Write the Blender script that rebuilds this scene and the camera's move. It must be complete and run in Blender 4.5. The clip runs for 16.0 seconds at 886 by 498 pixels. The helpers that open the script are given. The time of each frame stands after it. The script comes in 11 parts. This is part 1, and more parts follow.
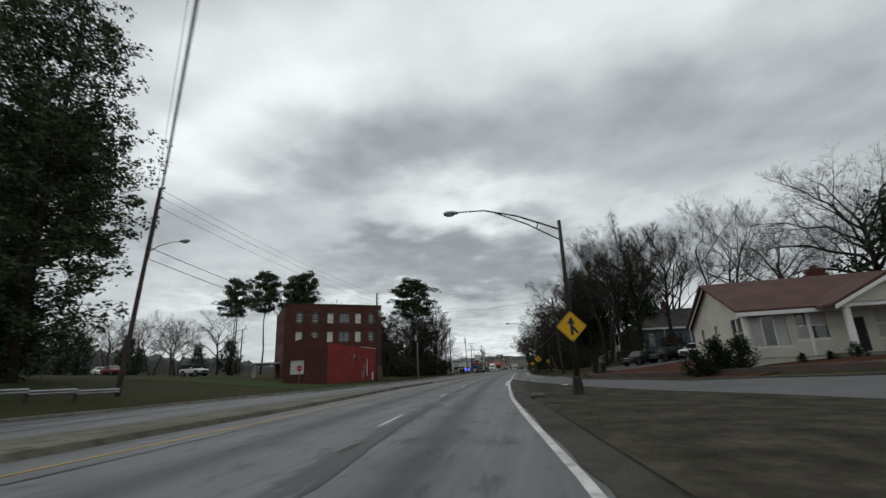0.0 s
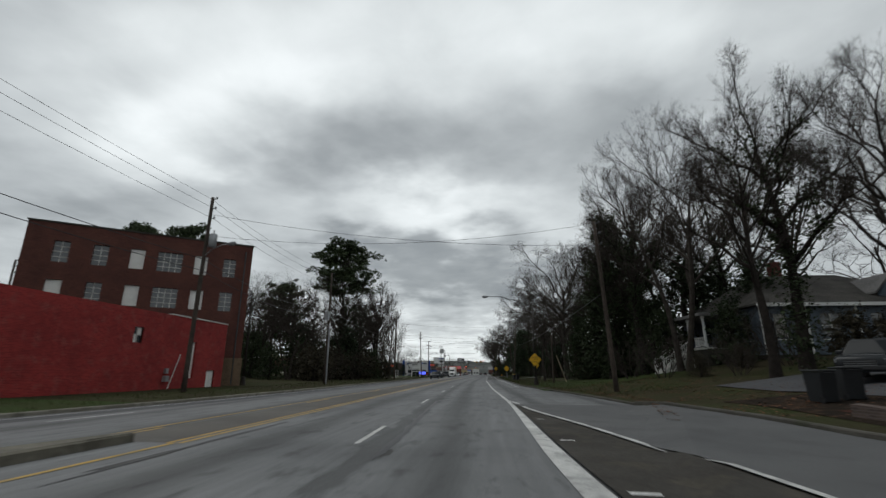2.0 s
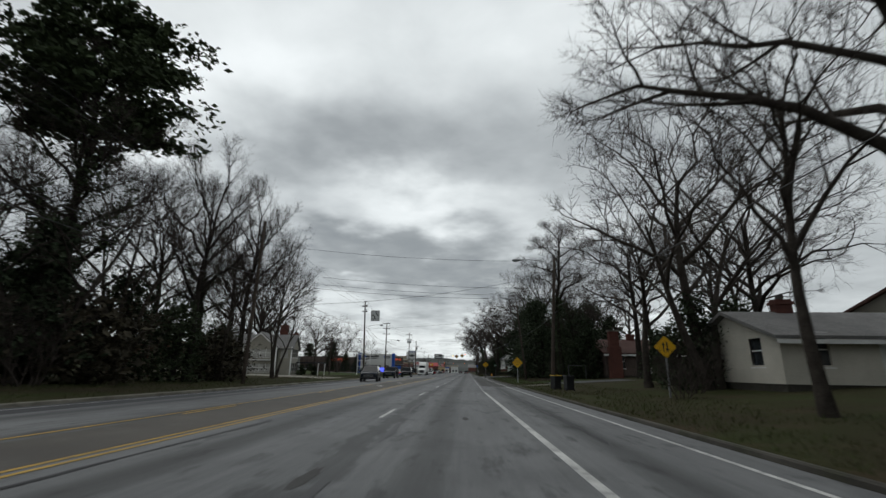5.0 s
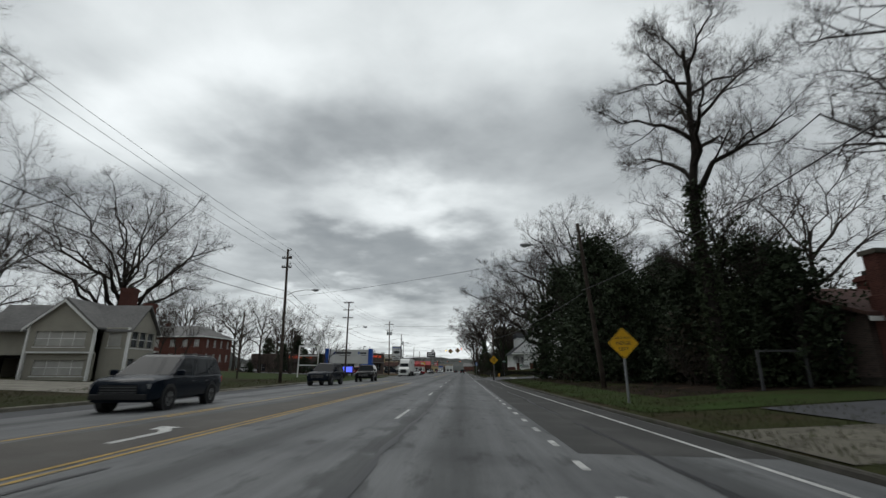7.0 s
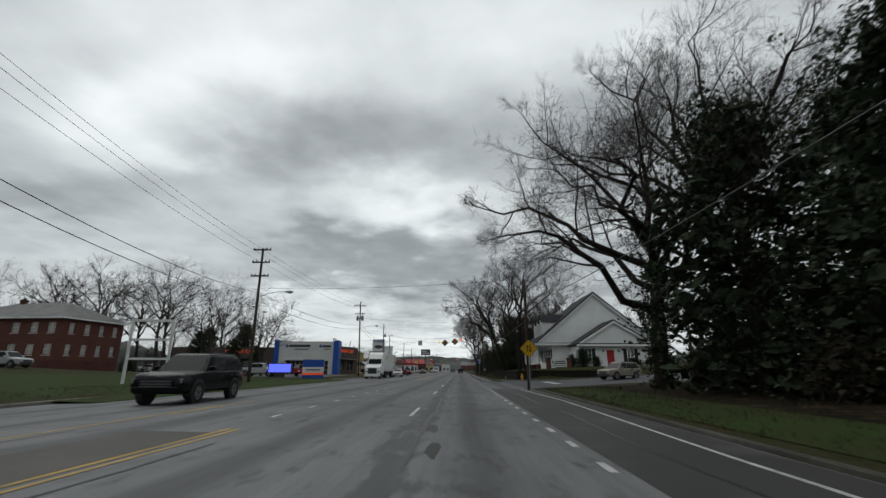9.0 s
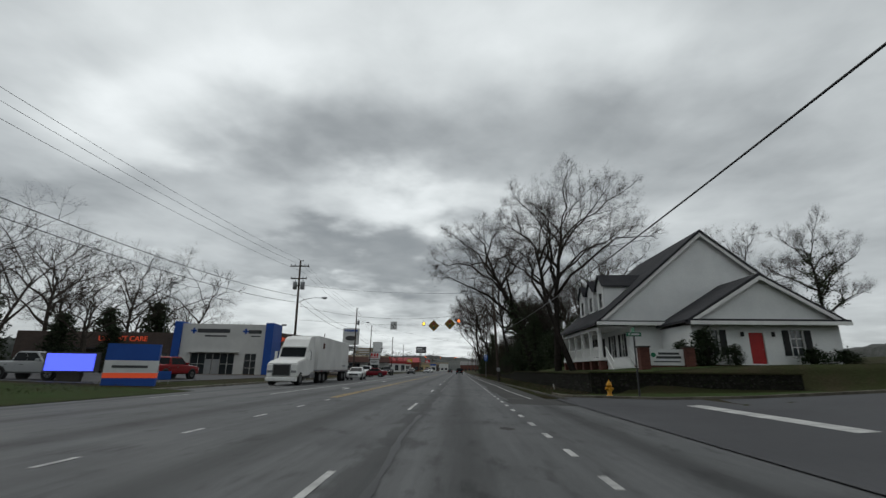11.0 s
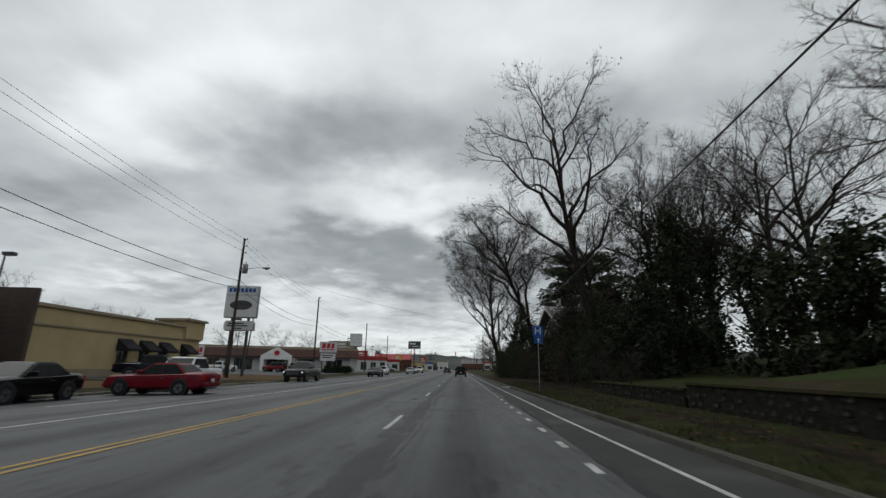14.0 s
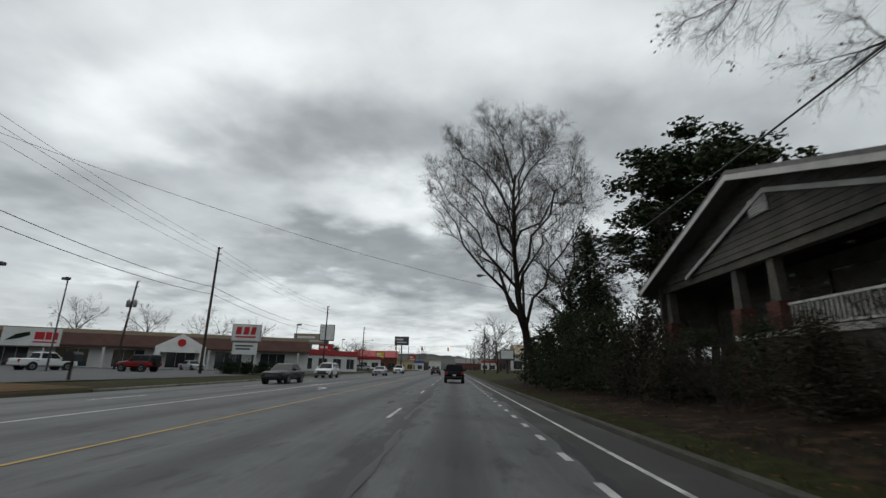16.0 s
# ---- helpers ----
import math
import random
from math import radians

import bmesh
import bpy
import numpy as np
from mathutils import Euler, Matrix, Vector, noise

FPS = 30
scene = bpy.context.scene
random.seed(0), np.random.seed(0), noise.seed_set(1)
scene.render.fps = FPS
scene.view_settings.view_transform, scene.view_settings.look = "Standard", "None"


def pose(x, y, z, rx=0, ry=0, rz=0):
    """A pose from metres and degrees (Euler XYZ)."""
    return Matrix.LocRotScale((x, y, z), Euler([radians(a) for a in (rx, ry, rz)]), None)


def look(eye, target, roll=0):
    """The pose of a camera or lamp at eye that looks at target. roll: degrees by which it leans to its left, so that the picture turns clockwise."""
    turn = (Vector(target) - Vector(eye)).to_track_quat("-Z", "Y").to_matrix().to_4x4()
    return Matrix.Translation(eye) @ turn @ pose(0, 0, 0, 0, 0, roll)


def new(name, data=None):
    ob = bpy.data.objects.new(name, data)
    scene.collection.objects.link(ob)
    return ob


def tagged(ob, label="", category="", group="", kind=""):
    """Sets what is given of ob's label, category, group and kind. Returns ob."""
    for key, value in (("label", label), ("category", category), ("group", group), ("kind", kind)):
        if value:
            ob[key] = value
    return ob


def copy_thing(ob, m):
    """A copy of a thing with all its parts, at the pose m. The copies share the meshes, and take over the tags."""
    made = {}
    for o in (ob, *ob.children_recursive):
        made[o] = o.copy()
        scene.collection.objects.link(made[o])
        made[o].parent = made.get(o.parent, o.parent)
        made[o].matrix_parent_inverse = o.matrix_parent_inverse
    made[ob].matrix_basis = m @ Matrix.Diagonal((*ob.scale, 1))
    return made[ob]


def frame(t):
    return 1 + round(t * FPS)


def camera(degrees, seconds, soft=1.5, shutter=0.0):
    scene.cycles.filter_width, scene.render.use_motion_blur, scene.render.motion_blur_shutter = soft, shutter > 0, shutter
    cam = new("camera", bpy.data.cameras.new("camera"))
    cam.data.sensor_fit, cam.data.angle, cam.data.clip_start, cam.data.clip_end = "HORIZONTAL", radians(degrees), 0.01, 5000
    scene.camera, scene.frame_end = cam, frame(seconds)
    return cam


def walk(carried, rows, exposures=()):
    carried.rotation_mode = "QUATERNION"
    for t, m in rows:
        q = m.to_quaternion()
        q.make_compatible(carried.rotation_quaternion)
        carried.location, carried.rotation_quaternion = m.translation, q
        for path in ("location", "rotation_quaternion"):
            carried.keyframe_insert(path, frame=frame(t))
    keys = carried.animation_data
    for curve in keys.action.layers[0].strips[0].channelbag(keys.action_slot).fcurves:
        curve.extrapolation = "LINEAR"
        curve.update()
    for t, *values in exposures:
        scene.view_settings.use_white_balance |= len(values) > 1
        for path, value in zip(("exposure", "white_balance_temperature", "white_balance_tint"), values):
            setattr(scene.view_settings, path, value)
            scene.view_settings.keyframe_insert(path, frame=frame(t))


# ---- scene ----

# camera: seconds, x, y, z, pitch, roll, yaw
cam = camera(90.0, 16.0, soft=1.4, shutter=0.2)
PATH = [
    (0.0, 5.780, 0.116, 1.158, 15.40, 2.31, 10.71),
    (0.5, 4.726, 9.727, 1.166, 15.56, 1.55, 9.80),
    (1.0, 3.777, 19.369, 1.171, 15.62, 0.89, 8.56),
    (1.5, 3.021, 29.051, 1.176, 15.71, 0.55, 7.02),
    (2.0, 2.437, 38.683, 1.177, 15.70, 0.21, 5.69),
    (2.5, 2.033, 48.285, 1.176, 15.75, -0.43, 4.87),
    (3.0, 1.695, 57.804, 1.174, 15.69, -0.91, 4.50),
    (3.5, 1.434, 67.212, 1.173, 15.56, -1.06, 4.24),
    (4.0, 1.200, 76.500, 1.172, 15.47, -1.05, 3.85),
    (6.5, 0.201, 122.532, 1.178, 15.39, -0.26, 2.36),
    (7.0, 0.121, 131.639, 1.180, 15.35, -0.12, 2.42),
    (7.5, 0.028, 140.719, 1.181, 15.35, 0.02, 2.43),
    (8.0, -0.084, 149.728, 1.184, 15.45, 0.14, 2.41),
    (8.5, -0.179, 158.663, 1.186, 15.32, -0.01, 2.24),
    (9.0, -0.262, 167.569, 1.187, 15.26, -0.11, 2.07),
    (11.5, -0.025, 210.913, 1.182, 15.22, -0.73, 2.04),
    (12.0, -0.044, 219.901, 1.183, 15.26, -0.70, 2.22),
    (12.5, -0.050, 228.945, 1.183, 15.20, -0.63, 2.27),
    (13.0, -0.095, 238.027, 1.184, 15.08, -0.50, 2.25),
    (13.5, -0.069, 247.073, 1.183, 15.02, -0.50, 2.15),
    (14.0, -0.060, 256.038, 1.183, 15.12, -0.62, 2.09),
    (14.5, -0.069, 264.931, 1.183, 15.16, -0.80, 1.88),
    (15.0, -0.079, 273.683, 1.184, 15.14, -0.84, 1.76),
    (15.5, -0.044, 282.305, 1.183, 15.15, -0.90, 1.61),
    (16.0, 0.038, 290.899, 1.181, 15.10, -1.06, 1.34),
]
walk(cam, [(t, pose(x, y, z, 90 + pitch, roll, yaw)) for t, x, y, z, pitch, roll, yaw in PATH],
     [(0.0, 0.0), (9.0, 0.0), (11.5, -0.12), (13.2, -0.14), (14.0, -0.04), (16.0, 0.0)])

# ---- light: overcast sky and a weak, wide sun ----
def build_world():
    w = bpy.data.worlds.new("overcast")
    scene.world = w
    w.use_nodes = True
    nt = w.node_tree
    nt.nodes.clear()
    N, L = nt.nodes.new, nt.links.new
    out = N("ShaderNodeOutputWorld")
    sky = N("ShaderNodeTexSky")
    sky.sky_type, sky.sun_disc = "NISHITA", False
    sky.sun_elevation, sky.sun_rotation = radians(60), radians(-50)
    bg_sky = N("ShaderNodeBackground")
    bg_sky.inputs[1].default_value = 0.08
    L(sky.outputs[0], bg_sky.inputs[0])
    tc = N("ShaderNodeTexCoord")
    # the cloud deck is a flat layer: directions are laid onto it
    sep = N("ShaderNodeSeparateXYZ")
    L(tc.outputs["Generated"], sep.inputs[0])

    def m(op, a, b=None, c=None):
        n = N("ShaderNodeMath")
        n.operation = op
        for i, v in enumerate((a, b, c)):
            if v is None:
                continue
            if isinstance(v, (int, float)):
                n.inputs[i].default_value = v
            else:
                L(v, n.inputs[i])
        return n.outputs[0]

    zz = m("ADD", m("MAXIMUM", sep.outputs[2], 0.0), 0.14)
    comb = N("ShaderNodeCombineXYZ")
    L(m("DIVIDE", sep.outputs[0], zz), comb.inputs[0])
    L(m("DIVIDE", sep.outputs[1], zz), comb.inputs[1])

    def nz(scale, detail, rough, off, dist=0.0):
        mp = N("ShaderNodeMapping")
        mp.inputs["Location"].default_value = off
        L(comb.outputs[0], mp.inputs[0])
        n = N("ShaderNodeTexNoise")
        n.inputs["Scale"].default_value = scale
        n.inputs["Detail"].default_value = detail
        n.inputs["Roughness"].default_value = rough
        n.inputs["Distortion"].default_value = dist
        L(mp.outputs[0], n.inputs["Vector"])
        return n

    big = nz(0.8, 3, 0.5, (3.1, 0.7, 0), 0.3)
    mid = nz(2.6, 6, 0.55, (8.0, 2.0, 0), 0.3)
    val = m("MULTIPLY_ADD", big.outputs[0], 0.36, 0.25)
    val = m("MULTIPLY_ADD", mid.outputs[0], 0.26, val)
    wisp = nz(5.0, 5, 0.5, (2.0, 6.0, 0), 0.3)
    val = m("ADD", val, m("MULTIPLY_ADD", wisp.outputs[0], 0.15, -0.075))
    # bearing and height of each direction, wavered by noise
    ahead = m("MAXIMUM", sep.outputs[1], 0.05)
    warp = nz(1.5, 4, 0.55, (1.0, 5.0, 0))
    wsep = N("ShaderNodeSeparateXYZ")
    L(warp.outputs["Color"], wsep.inputs[0])
    curl = nz(3.4, 4, 0.5, (4.0, 9.0, 0))
    csep = N("ShaderNodeSeparateXYZ")
    L(curl.outputs["Color"], csep.inputs[0])
    u = m("ADD", m("DIVIDE", sep.outputs[0], ahead), m("MULTIPLY_ADD", wsep.outputs[0], 0.36, -0.18))
    u = m("ADD", u, m("MULTIPLY_ADD", csep.outputs[0], 0.34, -0.17))
    v = m("ADD", m("DIVIDE", sep.outputs[2], ahead), m("MULTIPLY_ADD", wsep.outputs[1], 0.18, -0.09))
    v = m("ADD", v, m("MULTIPLY_ADD", csep.outputs[1], 0.22, -0.11))
    for (du, dv), (ru, rv), amount in CLOUD_HEAPS:
        a = m("MULTIPLY", m("SUBTRACT", u, du), 1 / ru)
        b = m("MULTIPLY", m("SUBTRACT", v, dv), 1 / rv)
        q = m("ADD", m("MULTIPLY", a, a), m("MULTIPLY", b, b))
        val = m("ADD", val, m("MULTIPLY", m("EXPONENT", m("MULTIPLY", q, -1.0)), amount))
    ramp = N("ShaderNodeValToRGB")
    L(val, ramp.inputs[0])
    e = ramp.color_ramp.elements
    e[0].position, e[0].color = 0.20, (0.225, 0.25, 0.265, 1)
    e[1].position, e[1].color = 0.90, (0.95, 1.0, 1.01, 1)
    for p, c in ((0.38, (0.355, 0.383, 0.395, 1)), (0.56, (0.55, 0.588, 0.60, 1)), (0.74, (0.765, 0.812, 0.82, 1))):
        k = e.new(p)
        k.color = c
    bg = N("ShaderNodeBackground")
    bg.inputs[1].default_value = 1.0
    L(ramp.outputs[0], bg.inputs[0])
    mix = N("ShaderNodeMixShader")
    mix.inputs[0].default_value = 0.94
    L(bg_sky.outputs[0], mix.inputs[1])
    L(bg.outputs[0], mix.inputs[2])
    L(mix.outputs[0], out.inputs[0])


# tangents of the bearing and of the height, their reaches, amount
CLOUD_HEAPS = [
    ((-0.36, 0.95), (0.46, 0.20), 0.20), ((-0.62, 0.76), (0.36, 0.10), 0.20), ((-0.74, 0.56), (0.20, 0.07), 0.26), ((-0.94, 0.68), (0.22, 0.10), 0.26), ((-0.95, 0.96), (0.40, 0.16), 0.14),
    ((-0.20, 0.44), (0.10, 0.05), 0.16), ((-0.42, 0.19), (0.08, 0.02), 0.26), ((-0.78, 0.235), (0.11, 0.025), 0.22), ((0.30, 0.32), (0.20, 0.03), 0.10),
    ((0.42, 0.85), (0.34, 0.20), 0.22), ((-0.10, 0.37), (0.22, 0.05), 0.26), ((0.04, 0.06), (0.55, 0.045), 0.24),
    ((-0.42, 0.13), (0.24, 0.04), 0.14), ((-1.0, 0.24), (0.3, 0.07), 0.06), ((0.05, 0.62), (0.25, 0.10), 0.08),
    ((-0.34, 0.56), (0.36, 0.10), -0.24), ((0.15, 0.60), (0.30, 0.10), -0.10), ((0.06, 0.22), (0.45, 0.055), -0.22), ((-0.30, 0.28), (0.28, 0.035), -0.16),
    ((0.70, 0.55), (0.30, 0.14), -0.14), ((0.35, 0.64), (0.16, 0.08), -0.10), ((-1.02, 0.42), (0.26, 0.06), -0.14), ((-0.45, 0.20), (0.25, 0.03), -0.12),
]
build_world()
sun = new("sun", bpy.data.lights.new("sun", "SUN"))
sun.data.energy, sun.data.angle, sun.data.color = 0.8, radians(40), (0.98, 0.98, 0.95)
sun.matrix_world = look((-36, 30, 80), (0, 0, 0))

# ---- materials ----
def make_mat(name, c1, c2=None, rough=0.8, metal=0.0, s1=0.6, s2=25.0, bump=0.25, dist=0.01, spot=None, spot_amount=0.5, spec=0.25, grain=0.55):
    """Two colours mixed by broad noise, darkened and roughened by fine noise; spot: a third colour in scattered stains."""
    m = bpy.data.materials.new(name)
    m.use_nodes = True
    nt = m.node_tree
    N, L = nt.nodes.new, nt.links.new
    b = nt.nodes["Principled BSDF"]
    tc = N("ShaderNodeTexCoord")
    n1, n2 = N("ShaderNodeTexNoise"), N("ShaderNodeTexNoise")
    for n, s, d in ((n1, s1, 6), (n2, s2, 4)):
        n.inputs["Scale"].default_value, n.inputs["Detail"].default_value = s, d
        n.inputs["Roughness"].default_value = 0.62
        L(tc.outputs["Object"], n.inputs["Vector"])
    c2 = c2 or tuple(v * 0.72 for v in c1)
    r = N("ShaderNodeValToRGB")
    r.color_ramp.elements[0].position, r.color_ramp.elements[1].position = 0.36, 0.64
    r.color_ramp.elements[0].color, r.color_ramp.elements[1].color = (*c2, 1), (*c1, 1)
    L(n1.outputs[0], r.inputs[0])
    col = r.outputs[0]
    if spot:
        n3 = N("ShaderNodeTexNoise")
        n3.inputs["Scale"].default_value, n3.inputs["Detail"].default_value = s1 * 3.7, 7
        L(tc.outputs["Object"], n3.inputs["Vector"])
        r3 = N("ShaderNodeValToRGB")
        r3.color_ramp.elements[0].position, r3.color_ramp.elements[1].position = 0.52, 0.66
        r3.color_ramp.elements[1].color = (spot_amount,) * 3 + (1,)
        L(n3.outputs[0], r3.inputs[0])
        mx = N("ShaderNodeMix")
        mx.data_type = "RGBA"
        L(r3.outputs[0], mx.inputs[0])
        L(col, mx.inputs[6])
        mx.inputs[7].default_value = (*spot, 1)
        col = mx.outputs[2]
    fine = N("ShaderNodeMix")
    fine.data_type, fine.blend_type = "RGBA", "MULTIPLY"
    fine.inputs[0].default_value = grain
    L(col, fine.inputs[6])
    rf = N("ShaderNodeValToRGB")
    rf.color_ramp.elements[0].color, rf.color_ramp.elements[1].color = (0.45, 0.45, 0.45, 1), (1.35, 1.35, 1.35, 1)
    rf.color_ramp.elements[0].position, rf.color_ramp.elements[1].position = 0.3, 0.7
    L(n2.outputs[0], rf.inputs[0])
    L(rf.outputs[0], fine.inputs[7])
    L(fine.outputs[2], b.inputs["Base Color"])
    b.inputs["Roughness"].default_value, b.inputs["Metallic"].default_value = rough, metal
    b.inputs["Specular IOR Level"].default_value = spec
    if bump:
        bp = N("ShaderNodeBump")
        bp.inputs["Strength"].default_value, bp.inputs["Distance"].default_value = bump, dist
        L(n2.outputs[0], bp.inputs["Height"])
        L(bp.outputs[0], b.inputs["Normal"])
    return m


def brick_mat(name, c1, c2, mortar, wear=None, scale=1.0):
    m = make_mat(name, c1, c2, 0.9, 0, 0.5, 30, 0.3, 0.01, wear, 0.6)
    nt = m.node_tree
    N, L = nt.nodes.new, nt.links.new
    tc, sep, cmb, add = N("ShaderNodeTexCoord"), N("ShaderNodeSeparateXYZ"), N("ShaderNodeCombineXYZ"), N("ShaderNodeMath")
    L(tc.outputs["Object"], sep.inputs[0])
    L(sep.outputs[0], add.inputs[0])
    L(sep.outputs[1], add.inputs[1])
    L(add.outputs[0], cmb.inputs[0])
    L(sep.outputs[2], cmb.inputs[1])
    br = N("ShaderNodeTexBrick")
    br.inputs["Scale"].default_value = scale
    br.inputs["Brick Width"].default_value, br.inputs["Row Height"].default_value = 0.215, 0.075
    br.inputs["Mortar Size"].default_value, br.inputs["Mortar Smooth"].default_value = 0.01, 0.3
    br.inputs["Color1"].default_value = (0.75, 0.75, 0.75, 1)
    br.inputs["Color2"].default_value = (1.25, 1.2, 1.15, 1)
    br.inputs["Mortar"].default_value = (1.5, 1.6, 1.7, 1)
    L(cmb.outputs[0], br.inputs["Vector"])
    b = nt.nodes["Principled BSDF"]
    old = b.inputs["Base Color"].links[0].from_socket
    mx = N("ShaderNodeMix")
    mx.data_type, mx.blend_type = "RGBA", "MULTIPLY"
    mx.inputs[0].default_value = 0.8
    L(old, mx.inputs[6])
    L(br.outputs[0], mx.inputs[7])
    L(mx.outputs[2], b.inputs["Base Color"])
    return m


def leaf_mat(name, c1, c2, rough=0.6):
    m = make_mat(name, c1, c2, rough, 0, 1.3, 9, 0, spec=0.06)
    nt = m.node_tree
    g = nt.nodes.new("ShaderNodeNewGeometry")
    hsv = nt.nodes.new("ShaderNodeHueSaturation")
    mr = nt.nodes.new("ShaderNodeMapRange")
    mr.inputs["To Min"].default_value, mr.inputs["To Max"].default_value = 0.55, 1.5
    nt.links.new(g.outputs["Random Per Island"], mr.inputs["Value"])
    nt.links.new(mr.outputs[0], hsv.inputs["Value"])
    b = nt.nodes["Principled BSDF"]
    nt.links.new(b.inputs["Base Color"].links[0].from_socket, hsv.inputs["Color"])
    nt.links.new(hsv.outputs[0], b.inputs["Base Color"])
    return m


def plain(name, c, rough=0.5, metal=0.0, emit=0.0, coat=0.0, spec=0.5):
    m = bpy.data.materials.new(name)
    m.use_nodes = True
    b = m.node_tree.nodes["Principled BSDF"]
    b.inputs["Base Color"].default_value = (*c, 1)
    b.inputs["Roughness"].default_value, b.inputs["Metallic"].default_value = rough, metal
    b.inputs["Coat Weight"].default_value = coat
    b.inputs["Specular IOR Level"].default_value = spec
    if emit:
        b.inputs["Emission Color"].default_value = (*c, 1)
        b.inputs["Emission Strength"].default_value = emit
    return m


M = {}
M["asphalt"] = make_mat("worn_asphalt", (0.128, 0.131, 0.133), (0.098, 0.101, 0.104), 0.66, 0, 0.09, 55, 0.45, 0.006, (0.062, 0.063, 0.066), 0.55)
def lane_wear(m):
    """Oil drips along the middle of each lane and pale polished wheel tracks, by the road's own lane measure."""
    nt = m.node_tree
    N, L = nt.nodes.new, nt.links.new
    at = N("ShaderNodeAttribute")
    at.attribute_name = "lane"
    tc, mp, nz = N("ShaderNodeTexCoord"), N("ShaderNodeMapping"), N("ShaderNodeTexNoise")
    mp.inputs["Scale"].default_value = (2.2, 0.09, 1)
    L(tc.outputs["Object"], mp.inputs[0])
    L(mp.outputs[0], nz.inputs["Vector"])
    nz.inputs["Scale"].default_value, nz.inputs["Detail"].default_value = 1.0, 5

    def m2(op, a, b):
        n = N("ShaderNodeMath")
        n.operation = op
        for i, v in enumerate((a, b)):
            if isinstance(v, (int, float)):
                n.inputs[i].default_value = v
            else:
                L(v, n.inputs[i])
        return n.outputs[0]

    wave = m2("COSINE", m2("MULTIPLY", at.outputs["Fac"], 2 * math.pi / 3.5), 0)
    drip = m2("POWER", m2("MAXIMUM", m2("MULTIPLY", wave, -1.0), 0.0), 3.0)
    k = m2("SUBTRACT", 1.16, m2("MULTIPLY", drip, 0.60))
    k = m2("MULTIPLY", k, m2("ADD", 0.62, m2("MULTIPLY", nz.outputs[0], 0.76)))
    # streaks drawn out along the lane, and blotches where sealant and oil have spread
    mp2, nz2, nz3 = N("ShaderNodeMapping"), N("ShaderNodeTexNoise"), N("ShaderNodeTexNoise")
    mp2.inputs["Scale"].default_value = (7.0, 0.35, 1)
    L(tc.outputs["Object"], mp2.inputs[0])
    L(mp2.outputs[0], nz2.inputs["Vector"])
    nz2.inputs["Scale"].default_value, nz2.inputs["Detail"].default_value = 1.0, 6
    k = m2("MULTIPLY", k, m2("ADD", 0.72, m2("MULTIPLY", nz2.outputs[0], 0.56)))
    mp3 = N("ShaderNodeMapping")
    mp3.inputs["Scale"].default_value = (2.2, 0.7, 1)
    L(tc.outputs["Object"], mp3.inputs[0])
    L(mp3.outputs[0], nz3.inputs["Vector"])
    nz3.inputs["Scale"].default_value, nz3.inputs["Detail"].default_value, nz3.inputs["Roughness"].default_value = 1.0, 8, 0.65
    # a ragged dark band runs beside the dashed line where the paving joint was sealed
    off = m2("SUBTRACT", at.outputs["Fac"], 0.42)
    band = m2("EXPONENT", m2("MULTIPLY", m2("MULTIPLY", off, off), -11.0), 0)
    blot = m2("MULTIPLY", m2("MAXIMUM", m2("SUBTRACT", m2("ADD", nz3.outputs[0], m2("MULTIPLY", band, 0.24)), 0.55), 0.0), 9.0)
    k = m2("MULTIPLY", k, m2("SUBTRACT", 1.0, m2("MULTIPLY", m2("MINIMUM", blot, 1.0), 0.48)))
    # the road's tone falls past the side street: tree shade put into it
    sy = N("ShaderNodeSeparateXYZ")
    L(tc.outputs["Object"], sy.inputs[0])
    tree_shade = N("ShaderNodeMapRange")
    tree_shade.inputs["From Min"].default_value, tree_shade.inputs["From Max"].default_value = 176, 212
    tree_shade.inputs["To Min"].default_value, tree_shade.inputs["To Max"].default_value = 1.0, 0.70
    L(sy.outputs[1], tree_shade.inputs["Value"])
    k = m2("MULTIPLY", k, tree_shade.outputs[0])
    b = nt.nodes["Principled BSDF"]
    mx = N("ShaderNodeMix")
    mx.data_type, mx.blend_type = "RGBA", "MULTIPLY"
    mx.inputs[0].default_value = 1.0
    L(b.inputs["Base Color"].links[0].from_socket, mx.inputs[6])
    L(k, mx.inputs[7])
    L(mx.outputs[2], b.inputs["Base Color"])


lane_wear(M["asphalt"])
M["asphalt_dark"] = make_mat("dark_asphalt", (0.065, 0.066, 0.071), (0.05, 0.05, 0.055), 0.75, 0, 0.2, 60, 0.35, 0.006)
# patched asphalt, its tone lowered further for tree shade on the near side
M["asphalt_lane"] = make_mat("patched_asphalt", (0.05, 0.049, 0.047), (0.036, 0.035, 0.034), 0.75, 0, 0.12, 55, 0.35, 0.006, (0.09, 0.088, 0.085), 0.5)
M["asphalt_brown"] = make_mat("brown_worn_asphalt", (0.088, 0.08, 0.07), (0.062, 0.056, 0.05), 0.72, 0, 0.25, 50, 0.4, 0.006, (0.11, 0.105, 0.095), 0.4)
M["asphalt_plain"] = make_mat("grey_asphalt", (0.098, 0.099, 0.1), (0.074, 0.075, 0.077), 0.7, 0, 0.22, 50, 0.4, 0.006, (0.055, 0.055, 0.057), 0.5)
M["tar"] = make_mat("tar_seal", (0.035, 0.035, 0.038), None, 0.5, 0, 0.8, 30, 0.2, 0.004)
M["paint_white"] = make_mat("worn_white_paint", (0.58, 0.58, 0.56), (0.36, 0.36, 0.35), 0.6, 0, 1.1, 40, 0.2, 0.003, (0.16, 0.16, 0.16), 0.55)
